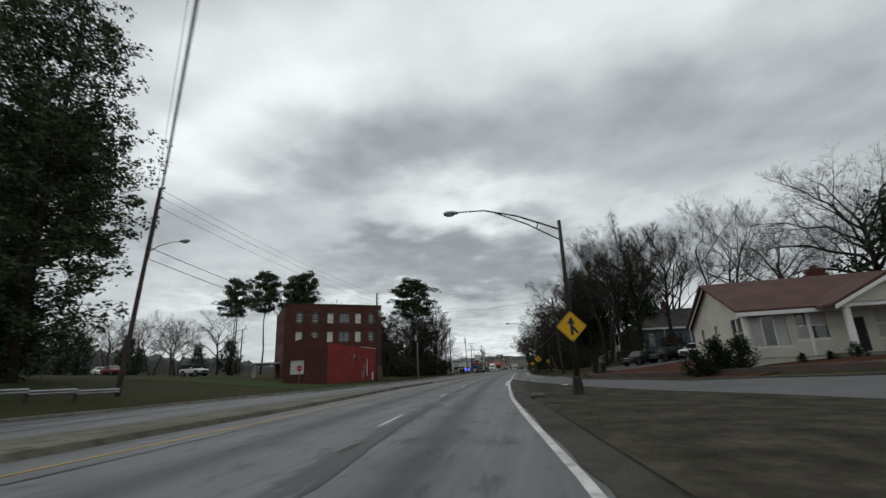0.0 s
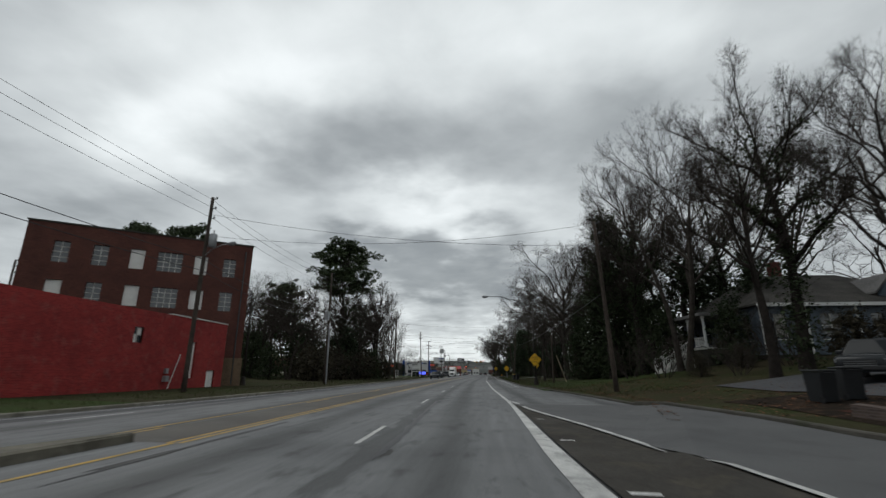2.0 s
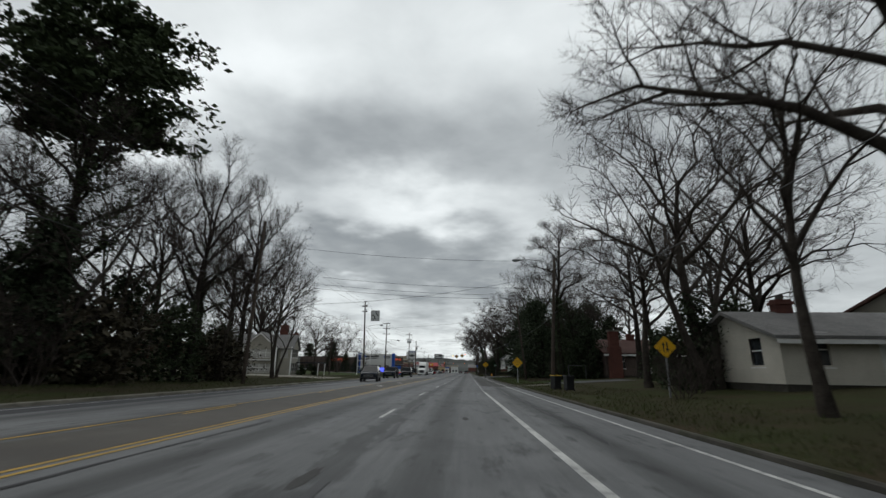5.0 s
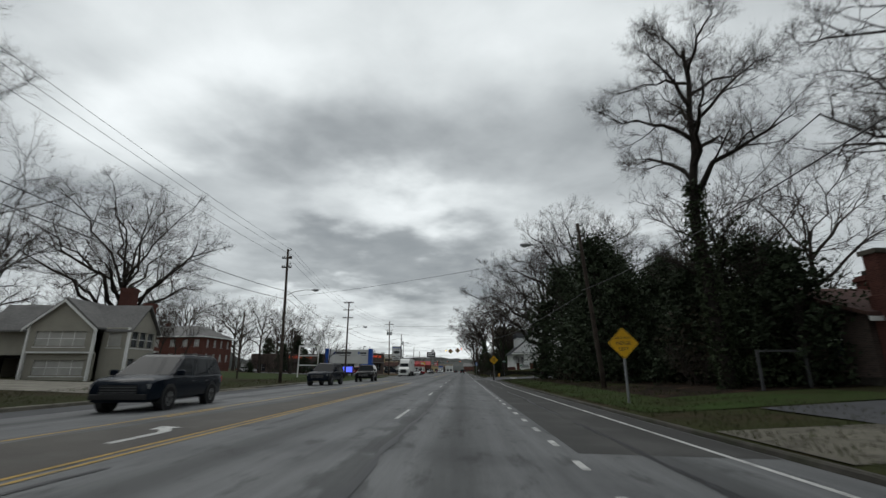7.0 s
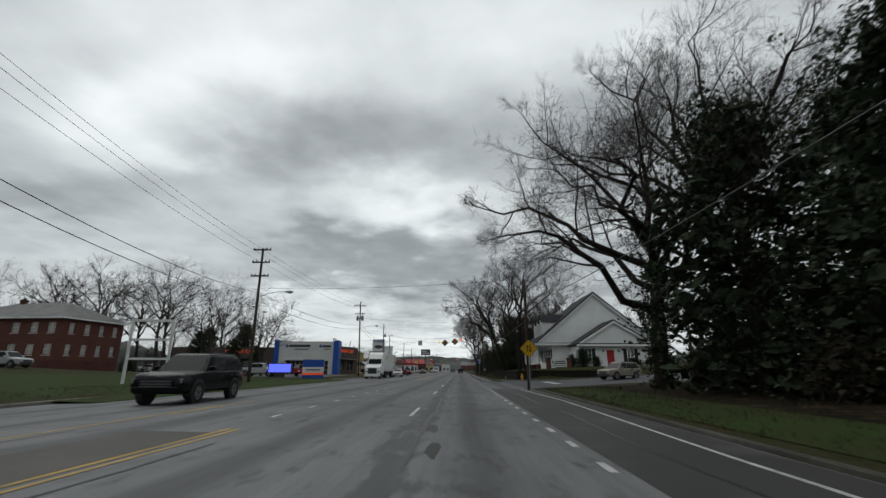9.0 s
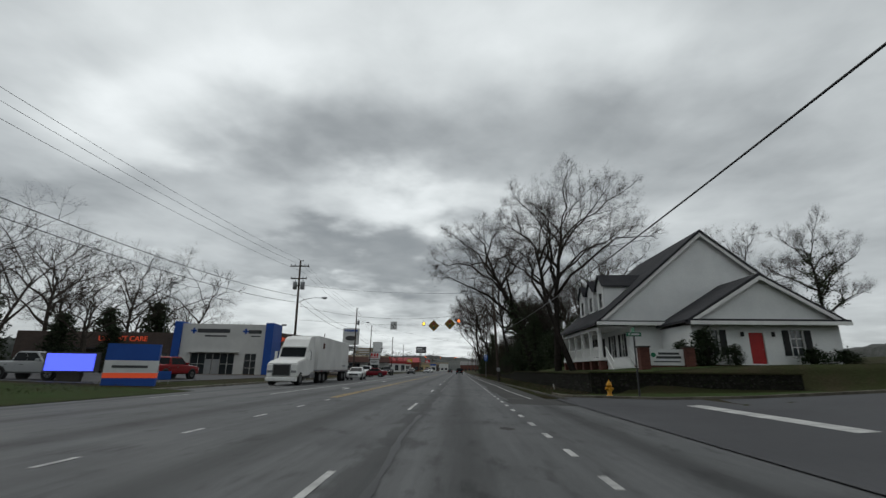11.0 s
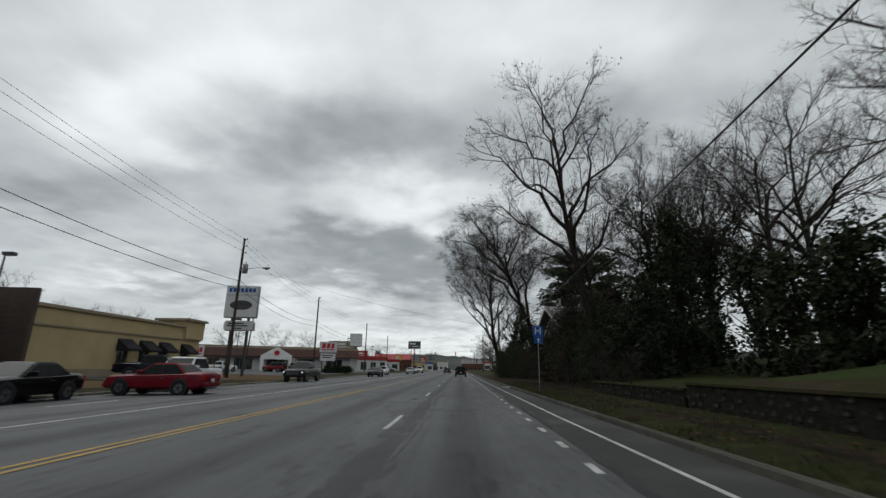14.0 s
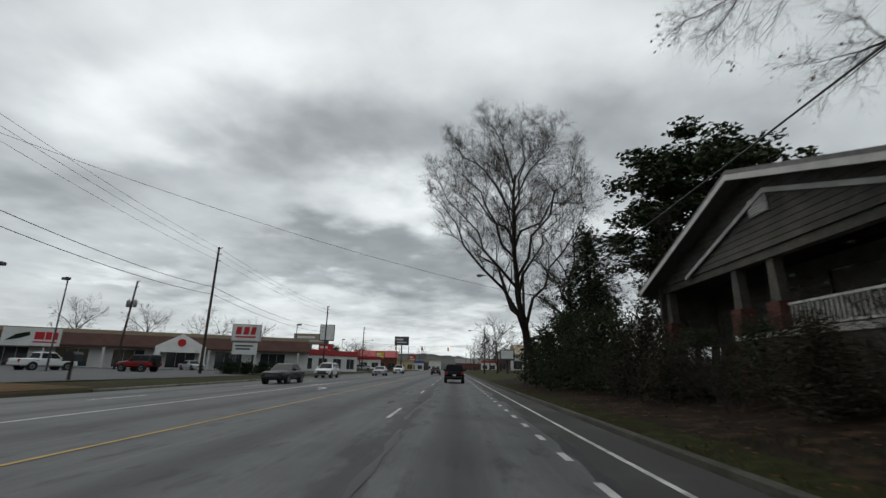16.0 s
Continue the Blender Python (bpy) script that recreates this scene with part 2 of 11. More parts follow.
M["paint_yellow"] = make_mat("worn_yellow_paint", (0.46, 0.28, 0.045), (0.32, 0.21, 0.05), 0.6, 0, 0.9, 40, 0.2, 0.003, (0.14, 0.12, 0.09), 0.5)
M["concrete"] = make_mat("weathered_concrete", (0.24, 0.225, 0.19), (0.15, 0.14, 0.115), 0.9, 0, 0.5, 20, 0.4, 0.01, (0.07, 0.065, 0.05), 0.6)
M["concrete_dark"] = make_mat("stained_concrete", (0.075, 0.07, 0.06), (0.04, 0.037, 0.031), 0.9, 0, 0.35, 14, 0.4, 0.012, (0.035, 0.038, 0.022), 0.7)
M["concrete_mid"] = make_mat("dirty_concrete", (0.15, 0.138, 0.11), (0.085, 0.078, 0.062), 0.9, 0, 0.5, 12, 0.4, 0.012, (0.05, 0.046, 0.035), 0.65)
M["grass"] = make_mat("winter_grass", (0.036, 0.044, 0.017), (0.038, 0.032, 0.019), 0.95, 0, 0.16, 12, 0.8, 0.05, (0.055, 0.042, 0.027), 0.6, spec=0.05)
M["grass_green"] = make_mat("green_grass", (0.036, 0.06, 0.018), (0.038, 0.045, 0.018), 0.95, 0, 0.3, 14, 0.8, 0.05, (0.05, 0.042, 0.024), 0.4, spec=0.05)
M["dirt"] = make_mat("leaf_litter", (0.027, 0.02, 0.015), (0.016, 0.013, 0.010), 0.95, 0, 0.5, 18, 0.8, 0.04, (0.085, 0.05, 0.032), 0.5, spec=0.05)
# verge grass: the canopy's shade is put into this darker colour
M["verge"] = make_mat("shaded_leaf_strewn_grass", (0.03, 0.034, 0.015), (0.026, 0.02, 0.013), 0.95, 0, 0.6, 14, 0.8, 0.05, (0.045, 0.06, 0.02), 0.5, spec=0.03)
M["lawn_dry"] = make_mat("dormant_lawn", (0.13, 0.085, 0.045), (0.085, 0.055, 0.032), 0.95, 0, 0.4, 16, 0.8, 0.04, spec=0.05)
M["mulch"] = make_mat("red_mulch", (0.085, 0.036, 0.025), (0.045, 0.022, 0.017), 0.95, 0, 0.8, 22, 0.9, 0.04, spec=0.05)
M["bark"] = make_mat("grey_bark", (0.065, 0.056, 0.048), (0.035, 0.03, 0.026), 0.95, 0, 2.5, 22, 0.7, 0.03, spec=0.05)
M["bark_dark"] = make_mat("dark_bark", (0.038, 0.032, 0.028), (0.022, 0.019, 0.017), 0.95, 0, 2.5, 22, 0.7, 0.03, spec=0.05)
M["twig"] = make_mat("twig_bark", (0.062, 0.051, 0.045), (0.04, 0.034, 0.03), 0.95, 0, 2.5, 22, 0, spec=0.05)
M["ivy"] = leaf_mat("ivy_leaves", (0.046, 0.06, 0.032), (0.028, 0.038, 0.02))
M["evergreen"] = leaf_mat("dark_evergreen", (0.042, 0.055, 0.032), (0.026, 0.036, 0.021))
M["pine"] = leaf_mat("pine_needles", (0.068, 0.088, 0.046), (0.044, 0.06, 0.032))
M["brush"] = leaf_mat("brown_undergrowth", (0.058, 0.05, 0.034), (0.036, 0.032, 0.023))
M["oakleaf"] = leaf_mat("dead_oak_leaves", (0.12, 0.05, 0.025), (0.07, 0.035, 0.02))
M["hedge"] = leaf_mat("clipped_hedge", (0.022, 0.034, 0.015), (0.014, 0.021, 0.01))
M["brick"] = brick_mat("old_red_brick", (0.105, 0.042, 0.032), (0.075, 0.031, 0.025), 0.3, (0.09, 0.035, 0.028))
M["brick_paint"] = brick_mat("red_painted_brick", (0.27, 0.035, 0.032), (0.20, 0.026, 0.025), 0.3, (0.24, 0.06, 0.055))
M["brick_orange"] = brick_mat("orange_red_brick", (0.125, 0.05, 0.038), (0.095, 0.04, 0.031), 0.3)
M["brick_dark"] = brick_mat("brown_brick", (0.09, 0.068, 0.058), (0.07, 0.053, 0.047), 0.3)
M["stone_base"] = make_mat("tan_stone_footing", (0.19, 0.13, 0.085), (0.13, 0.09, 0.06), 0.95, 0, 1.0, 12, 0.6, 0.03)
M["stone"] = make_mat("field_stone", (0.028, 0.027, 0.023), (0.015, 0.014, 0.012), 0.95, 0, 2.2, 14, 0.7, 0.03, (0.15, 0.145, 0.135), 0.25, spec=0.05)
M["mortar"] = make_mat("dark_wall_core", (0.022, 0.021, 0.018), (0.014, 0.014, 0.012), 0.95, 0, 1.5, 18, 0.7, 0.02, (0.04, 0.055, 0.025), 0.6, spec=0.05)
M["white"] = make_mat("white_paint", (0.78, 0.78, 0.76), (0.66, 0.66, 0.645), 0.6, 0, 0.6, 14, 0.08, 0.004, grain=0.12)
M["white_old"] = make_mat("weathered_white_paint", (0.58, 0.57, 0.54), (0.42, 0.41, 0.39), 0.75, 0, 1.2, 18, 0.2, 0.006, grain=0.12)
M["siding_white"] = make_mat("white_clapboard", (0.76, 0.77, 0.76), (0.66, 0.67, 0.665), 0.6, 0, 0.35, 10, 0.06, 0.004, grain=0.12)
M["siding_cream"] = make_mat("cream_clapboard", (0.56, 0.53, 0.46), (0.45, 0.43, 0.37), 0.65, 0, 0.5, 12, 0.08, 0.004, grain=0.12)
M["siding_tan"] = make_mat("tan_clapboard", (0.34, 0.32, 0.27), (0.28, 0.265, 0.225), 0.65, 0, 0.5, 12, 0.08, 0.004, grain=0.12)
M["siding_blue"] = make_mat("slate_blue_clapboard", (0.12, 0.15, 0.185), (0.09, 0.112, 0.14), 0.65, 0, 0.5, 12, 0.08, 0.004, grain=0.12)
M["siding_grey"] = make_mat("weathered_grey_clapboard", (0.115, 0.105, 0.09), (0.065, 0.06, 0.053), 0.85, 0, 0.9, 16, 0.25, 0.008)
M["shingle_dark"] = make_mat("charcoal_shingles", (0.045, 0.045, 0.05), (0.03, 0.03, 0.034), 0.9, 0, 0.6, 9, 0.6, 0.02)
M["shingle_brown"] = make_mat("brown_shingles", (0.095, 0.05, 0.042), (0.07, 0.038, 0.032), 0.9, 0, 0.6, 9, 0.6, 0.02)
M["shingle_grey"] = make_mat("grey_shingles", (0.19, 0.185, 0.18), (0.14, 0.137, 0.134), 0.9, 0, 0.6, 9, 0.6, 0.02)
M["glass"] = plain("window_glass", (0.03, 0.035, 0.04), 0.06, 0, 0, 0, 0.9)
M["blind"] = make_mat("window_blind", (0.46, 0.45, 0.42), (0.36, 0.35, 0.33), 0.7, 0, 0.8, 20, 0.1, grain=0.12)
M["board"] = make_mat("white_board", (0.80, 0.79, 0.76), (0.7, 0.69, 0.66), 0.7, 0, 0.8, 10, 0.1, grain=0.12)
M["pole"] = make_mat("creosoted_pole", (0.075, 0.058, 0.048), (0.045, 0.036, 0.03), 0.95, 0, 1.8, 30, 0.6, 0.02)
M["steel"] = make_mat("galvanised_steel", (0.34, 0.35, 0.36), (0.25, 0.255, 0.265), 0.5, 0.6, 1.2, 22, 0.1, grain=0.12)
M["steel_dark"] = make_mat("dark_steel", (0.09, 0.092, 0.095), (0.06, 0.062, 0.065), 0.55, 0.5, 1.2, 22, 0.1, grain=0.12)
M["wire"] = plain("cable_black", (0.02, 0.02, 0.022), 0.6)
M["sign_yellow"] = make_mat("sign_yellow", (0.72, 0.40, 0.015), (0.62, 0.34, 0.015), 0.45, 0, 0.8, 12, 0.02, grain=0.12)
M["sign_white"] = make_mat("sign_white", (0.66, 0.67, 0.67), (0.56, 0.57, 0.57), 0.45, 0, 0.8, 12, 0.02, grain=0.12)
M["sign_blue"] = make_mat("sign_blue", (0.02, 0.10, 0.38), (0.018, 0.085, 0.32), 0.45, 0, 0.8, 12, 0.02, grain=0.12)
M["sign_green"] = make_mat("sign_green", (0.02, 0.17, 0.09), (0.018, 0.14, 0.075), 0.45, 0, 0.8, 12, 0.02, grain=0.12)
M["sign_red"] = make_mat("sign_red", (0.50, 0.03, 0.03), (0.42, 0.025, 0.025), 0.45, 0, 0.8, 12, 0.02, grain=0.12)
M["sign_back"] = make_mat("sign_aluminium", (0.42, 0.43, 0.44), (0.33, 0.34, 0.35), 0.5, 0.5, 1.0, 20, 0.05, grain=0.12)
M["black"] = plain("black_paint", (0.015, 0.015, 0.016), 0.55)
M["tyre"] = make_mat("tyre_rubber", (0.02, 0.02, 0.021), None, 0.85, 0, 3, 40, 0.1)
M["rim"] = make_mat("alloy_rim", (0.25, 0.255, 0.26), (0.16, 0.165, 0.17), 0.35, 0.8, 4, 30, 0, grain=0.12)
M["car_glass"] = plain("car_glass", (0.012, 0.014, 0.016), 0.03, 0, 0, 0, 0.08)
M["lamp_lens"] = plain("headlamp_lens", (0.30, 0.31, 0.32), 0.08, 0.3, 0, 0.6)
M["lamp_lit"] = plain("lit_headlamp", (1.0, 0.97, 0.9), 0.2, 0, 0.7)
M["lamp_red"] = plain("tail_lamp", (0.42, 0.012, 0.012), 0.2, 0, 0, 0.4)
M["signal_red"] = plain("signal_red_lit", (1.0, 0.16, 0.03), 0.3, 0, 3.0)
M["signal_amber"] = plain("signal_amber_unlit", (0.10, 0.06, 0.01), 0.3)
M["signal_green"] = plain("signal_green_unlit", (0.01, 0.12, 0.09), 0.3)
M["plastic_bin"] = make_mat("bin_plastic", (0.018, 0.02, 0.022), (0.013, 0.014, 0.016), 0.5, 0, 2, 30, 0.05)
M["plastic_yellow"] = make_mat("bin_lid_plastic", (0.55, 0.36, 0.04), (0.45, 0.3, 0.035), 0.5, 0, 2, 30, 0.05)
M["hydrant"] = make_mat("yellow_iron_paint", (0.60, 0.30, 0.02), (0.48, 0.22, 0.02), 0.5, 0, 5, 30, 0.1)
M["stucco"] = make_mat("tan_stucco", (0.50, 0.40, 0.22), (0.43, 0.34, 0.185), 0.9, 0, 0.4, 30, 0.2, grain=0.12)
M["stucco_white"] = make_mat("pale_grey_panel", (0.58, 0.58, 0.56), (0.50, 0.50, 0.485), 0.7, 0, 0.4, 20, 0.06, grain=0.12)
M["panel_blue"] = make_mat("blue_panel", (0.02, 0.085, 0.36), (0.017, 0.07, 0.30), 0.55, 0, 0.5, 12, 0.04, grain=0.12)
M["awning"] = make_mat("black_canvas", (0.022, 0.021, 0.024), (0.016, 0.016, 0.018), 0.85, 0, 1.2, 30, 0.2)
M["roof_red"] = make_mat("red_metal_roof", (0.33, 0.03, 0.03), (0.26, 0.025, 0.025), 0.5, 0, 0.5, 12, 0.05, grain=0.12)
M["trim_tan"] = make_mat("tan_trim", (0.33, 0.27, 0.19), (0.27, 0.22, 0.155), 0.75, 0, 0.6, 14, 0.05, grain=0.12)
# a weak glow is added to brighten the letters and the sign's stripe
M["red_letter"] = plain("red_lettering", (0.75, 0.09, 0.03), 0.4, 0, 0.25)
M["blue_screen"] = plain("blue_led_screen", (0.10, 0.14, 1.0), 0.4, 0, 1.2)
M["red_door"] = make_mat("red_door_paint", (0.42, 0.03, 0.03), (0.36, 0.026, 0.026), 0.45, 0, 1, 14, 0.03, grain=0.12)
M["shutter"] = make_mat("dark_shutter", (0.02, 0.021, 0.022), None, 0.6, 0, 1, 20, 0.1)
M["far_wood"] = make_mat("far_woodland", (0.075, 0.078, 0.072), (0.05, 0.055, 0.052), 0.95, 0, 0.02, 0.6, 0.5, 0.8)

M["blade"] = leaf_mat("grass_blades", (0.042, 0.062, 0.02), (0.05, 0.044, 0.024))
M["muddy_asphalt"] = make_mat("muddy_worn_asphalt", (0.058, 0.054, 0.048), (0.034, 0.031, 0.027), 0.9, 0, 0.5, 14, 0.6, 0.02, (0.075, 0.066, 0.05), 0.5, spec=0.12)
M["post_metal"] = make_mat("weathered_brown_steel", (0.05, 0.045, 0.041), (0.03, 0.026, 0.023), 0.7, 0.2, 0.3, 8, 0.5, 0.01, (0.07, 0.05, 0.038), 0.4, spec=0.2)
M["island"] = make_mat("muddy_cracked_pavement", (0.068, 0.06, 0.046), (0.024, 0.021, 0.018), 0.95, 0, 0.8, 5, 0.7, 0.03, (0.03, 0.036, 0.018), 0.7, spec=0.05)
# darker amber than sign_yellow, for the plates on the span wire
M["sign_amber"] = make_mat("dark_amber_sign", (0.26, 0.15, 0.02), (0.2, 0.115, 0.018), 0.5, 0, 0.8, 12, 0.02, grain=0.12)
M["signal_amber_lit"] = plain("signal_amber_lit", (1.0, 0.62, 0.05), 0.3, 0, 3.0)
M["shingle_old"] = make_mat("dark_brown_grey_shingles", (0.075, 0.07, 0.064), (0.045, 0.043, 0.04), 0.9, 0, 0.6, 9, 0.6, 0.02, spec=0.1)

# ---- building blocks ----
def part(name, bm, material, parent=None, label="", smooth=False):
    """One mesh object from a bmesh or from (verts, faces), under a thing or a part."""
    me = bpy.data.meshes.new(name)
    if isinstance(bm, tuple):
        me.from_pydata(bm[0], [], bm[1])
        me.update()
    else:
        bm.to_mesh(me)
        bm.free()
    if smooth:
        me.polygons.foreach_set("use_smooth", [True] * len(me.polygons))
    me.materials.append(M[material] if isinstance(material, str) else material)
    ob = new(name, me)
    if parent:
        ob.parent = parent
    if label:
        ob["label"] = label
    return ob


def thing(name, m, label, category, group="", kind=""):
    ob = new(name)
    ob.matrix_world = m
    ob.empty_display_size = 0.2
    return tagged(ob, label, category, group, kind)


def box(bm, x0, x1, y0, y1, z0, z1, bevel=0.0):
    v = [bm.verts.new((x, y, z)) for z in (z0, z1) for x, y in ((x0, y0), (x1, y0), (x1, y1), (x0, y1))]
    fs = [bm.faces.new([v[i] for i in q]) for q in ((3, 2, 1, 0), (4, 5, 6, 7), (0, 1, 5, 4), (1, 2, 6, 5), (2, 3, 7, 6), (3, 0, 4, 7))]
    if bevel:
        bmesh.ops.bevel(bm, geom=list({e for f in fs for e in f.edges}), offset=bevel, segments=1, affect="EDGES", profile=0.5)
    return bm


def boxes(*rows, bevel=0.0):
    bm = bmesh.new()
    for r in rows:
        box(bm, *r, bevel=bevel)
    return bm


def prism(bm, outline, axis, a, b):
    """An outline of (u, v) pushed from a to b along axis: 'y' reads (x, z), 'x' reads (y, z), 'z' reads (x, y)."""
    def at(u, v, w):
        return {"y": (u, w, v), "x": (w, u, v), "z": (u, v, w)}[axis]
    p = [bm.verts.new(at(u, v, a)) for u, v in outline]
    q = [bm.verts.new(at(u, v, b)) for u, v in outline]
    n = len(outline)
    faces = [bm.faces.new(p), bm.faces.new(q[::-1])]
    faces += [bm.faces.new((p[i], q[i], q[(i + 1) % n], p[(i + 1) % n])) for i in range(n)]
    bmesh.ops.recalc_face_normals(bm, faces=faces)
    return bm


def tube(bm, pts, radii, n=8, cap=True):
    """A round tube along points, with a radius at each."""
    pts = [Vector(p) for p in pts]
    rings = []
    for i, p in enumerate(pts):
        d = (pts[min(i + 1, len(pts) - 1)] - pts[max(i - 1, 0)]).normalized()
        side = d.orthogonal().normalized() if i == 0 else (side - d * side.dot(d)).normalized()
        up = d.cross(side)
        r = radii[i] if isinstance(radii, (list, tuple)) else radii
        rings.append([bm.verts.new(p + (side * math.cos(2 * math.pi * k / n) + up * math.sin(2 * math.pi * k / n)) * r) for k in range(n)])
    for a, b in zip(rings, rings[1:]):
        for k in range(n):
            bm.faces.new((a[k], a[(k + 1) % n], b[(k + 1) % n], b[k]))
    if cap and n > 2:
        bm.faces.new(rings[0][::-1])
        bm.faces.new(rings[-1])
    return bm


def lathe(bm, profile, n=16, centre=(0, 0)):
    """A turned shape from (radius, z) pairs."""
    rings = [[bm.verts.new((centre[0] + r * math.cos(2 * math.pi * k / n), centre[1] + r * math.sin(2 * math.pi * k / n), z)) for k in range(n)] for r, z in profile]
    for a, b in zip(rings, rings[1:]):
        for k in range(n):
            bm.faces.new((a[k], a[(k + 1) % n], b[(k + 1) % n], b[k]))
    bm.faces.new(rings[0][::-1])
    bm.faces.new(rings[-1])
    return bm


def wheel_disc(bm, c, r, half, n=20, axis="x"):
    """A drum round c with its axle along axis."""
    def at(a, h):
        u, v = r * math.cos(a), r * math.sin(a)
        return (c[0] + h, c[1] + u, c[2] + v) if axis == "x" else (c[0] + u, c[1] + h, c[2] + v)
    a = [bm.verts.new(at(2 * math.pi * k / n, -half)) for k in range(n)]
    b = [bm.verts.new(at(2 * math.pi * k / n, half)) for k in range(n)]
    fs = [bm.faces.new(a), bm.faces.new(b[::-1])] + [bm.faces.new((a[k], b[k], b[(k + 1) % n], a[(k + 1) % n])) for k in range(n)]
    bmesh.ops.recalc_face_normals(bm, faces=fs)
    return bm


def lettering(text, size, m, material, parent, depth=0.004, name="lettering"):
    """Flat raised letters, centred, in the plane of m's x and y, facing its z."""
    cu = bpy.data.curves.new(name, "FONT")
    cu.body, cu.size, cu.align_x, cu.align_y, cu.extrude = text, size, "CENTER", "CENTER", depth
    cu.resolution_u = 3
    tmp = bpy.data.objects.new(name, cu)
    scene.collection.objects.link(tmp)
    me = bpy.data.meshes.new_from_object(tmp.evaluated_get(bpy.context.evaluated_depsgraph_get()))
    bpy.data.objects.remove(tmp)
    me.materials.clear()
    me.materials.append(M[material])
    ob = new(name, me)
    ob.parent = parent
    ob.matrix_local = m
    return ob


FACE_Y = Matrix(((1, 0, 0, 0), (0, 0, -1, 0), (0, 1, 0, 0), (0, 0, 0, 1)))  # letters read from -y


def facing(x, y, z, turn=0.0):
    """A pose for flat work that is read from -y, turned about z."""
    return Matrix.Translation((x, y, z)) @ Matrix.Rotation(radians(turn), 4, "Z") @ FACE_Y


# ---- the lie of the land ----
def lerp_table(v, xs, ys):
    return float(np.interp(v, xs, ys))


def centre(y):
    return lerp_table(y, (-80, 0, 20, 40, 60, 80, 100, 120, 140), (3.5, -2.8, -4.2, -5.3, -6.2, -6.8, -7.2, -7.4, -7.4))


def left_edge(y):
    return lerp_table(y, (-80, 0, 20, 40, 60, 75, 90, 130, 150, 180, 210, 240, 290, 312, 330, 400, 900), (-22, -20, -17.4, -14, -12.4, -12.4, -13.4, -14.2, -14.6, -16.6, -17.8, -18, -17, -16.6, -17.6, -20, -22))


def right_edge(y):
    return lerp_table(y, (-80, 0, 6, 17, 24, 33, 44, 60, 67, 74, 82, 92, 128, 150, 174, 200, 226, 249, 271, 290, 330, 900), (13, 7.6, 7.1, 6.1, 5.6, 5.2, 4.7, 9.1, 8.7, 8.1, 7.2, 6.1, 5.7, 5.45, 5.3, 5.5, 5.1, 4.4, 4.1, 3.9, 3.7, 3.7))


def road_z(x, y):
    return -0.02 * min(abs(x - centre(y)), 13)


# height of the ground over the crown: rows of y, columns of metres beyond the kerb
OFF = (0, 0.4, 1.5, 3.5, 6, 10, 16, 26, 45, 90, 260)
LEFT_LAND = {
    -80: (0, 0, 0.2, 0.5, 0.8, 1.2, 1.4, 1.8, 2.5, 4, 5), 15: (-.1, -.05, 0.2, 0.6, 1.0, 1.5, 2.0, 2.5, 3.0, 4, 6),
    40: (-.1, -.05, 0.0, 0.2, 0.4, 0.8, 1.3, 2.0, 2.8, 4, 6), 58: (-.1, -.03, 0.0, 0.05, 0.1, 0.2, 0.6, 1.6, 2.6, 4, 6),
    80: (-.1, -.03, 0.0, 0.05, 0.1, 0.3, 0.5, 1.0, 2, 4, 6), 120: (-.1, -.03, 0.0, 0.1, 0.2, 0.3, 0.5, 0.9, 2, 3, 5),
    170: (-.1, -.03, 0.0, 0.0, 0.1, 0.2, 0.3, 0.6, 2.0, 4, 6), 205: (-.1, -.03, 0.0, 0.05, 0.1, 0.2, 0.4, 1.0, 2.5, 4, 6),
    250: (-.1, -.03, 0.0, 0.05, 0.1, 0.2, 0.2, 0.3, 0.8, 2, 5), 320: (-.1, -.03, 0.0, 0.05, 0.1, 0.2, 0.2, 0.2, 0.5, 1, 4),
    900: (-.1, -.03, 0.0, 0.05, 0.1, 0.2, 0.2, 0.2, 0.5, 1, 4),
}
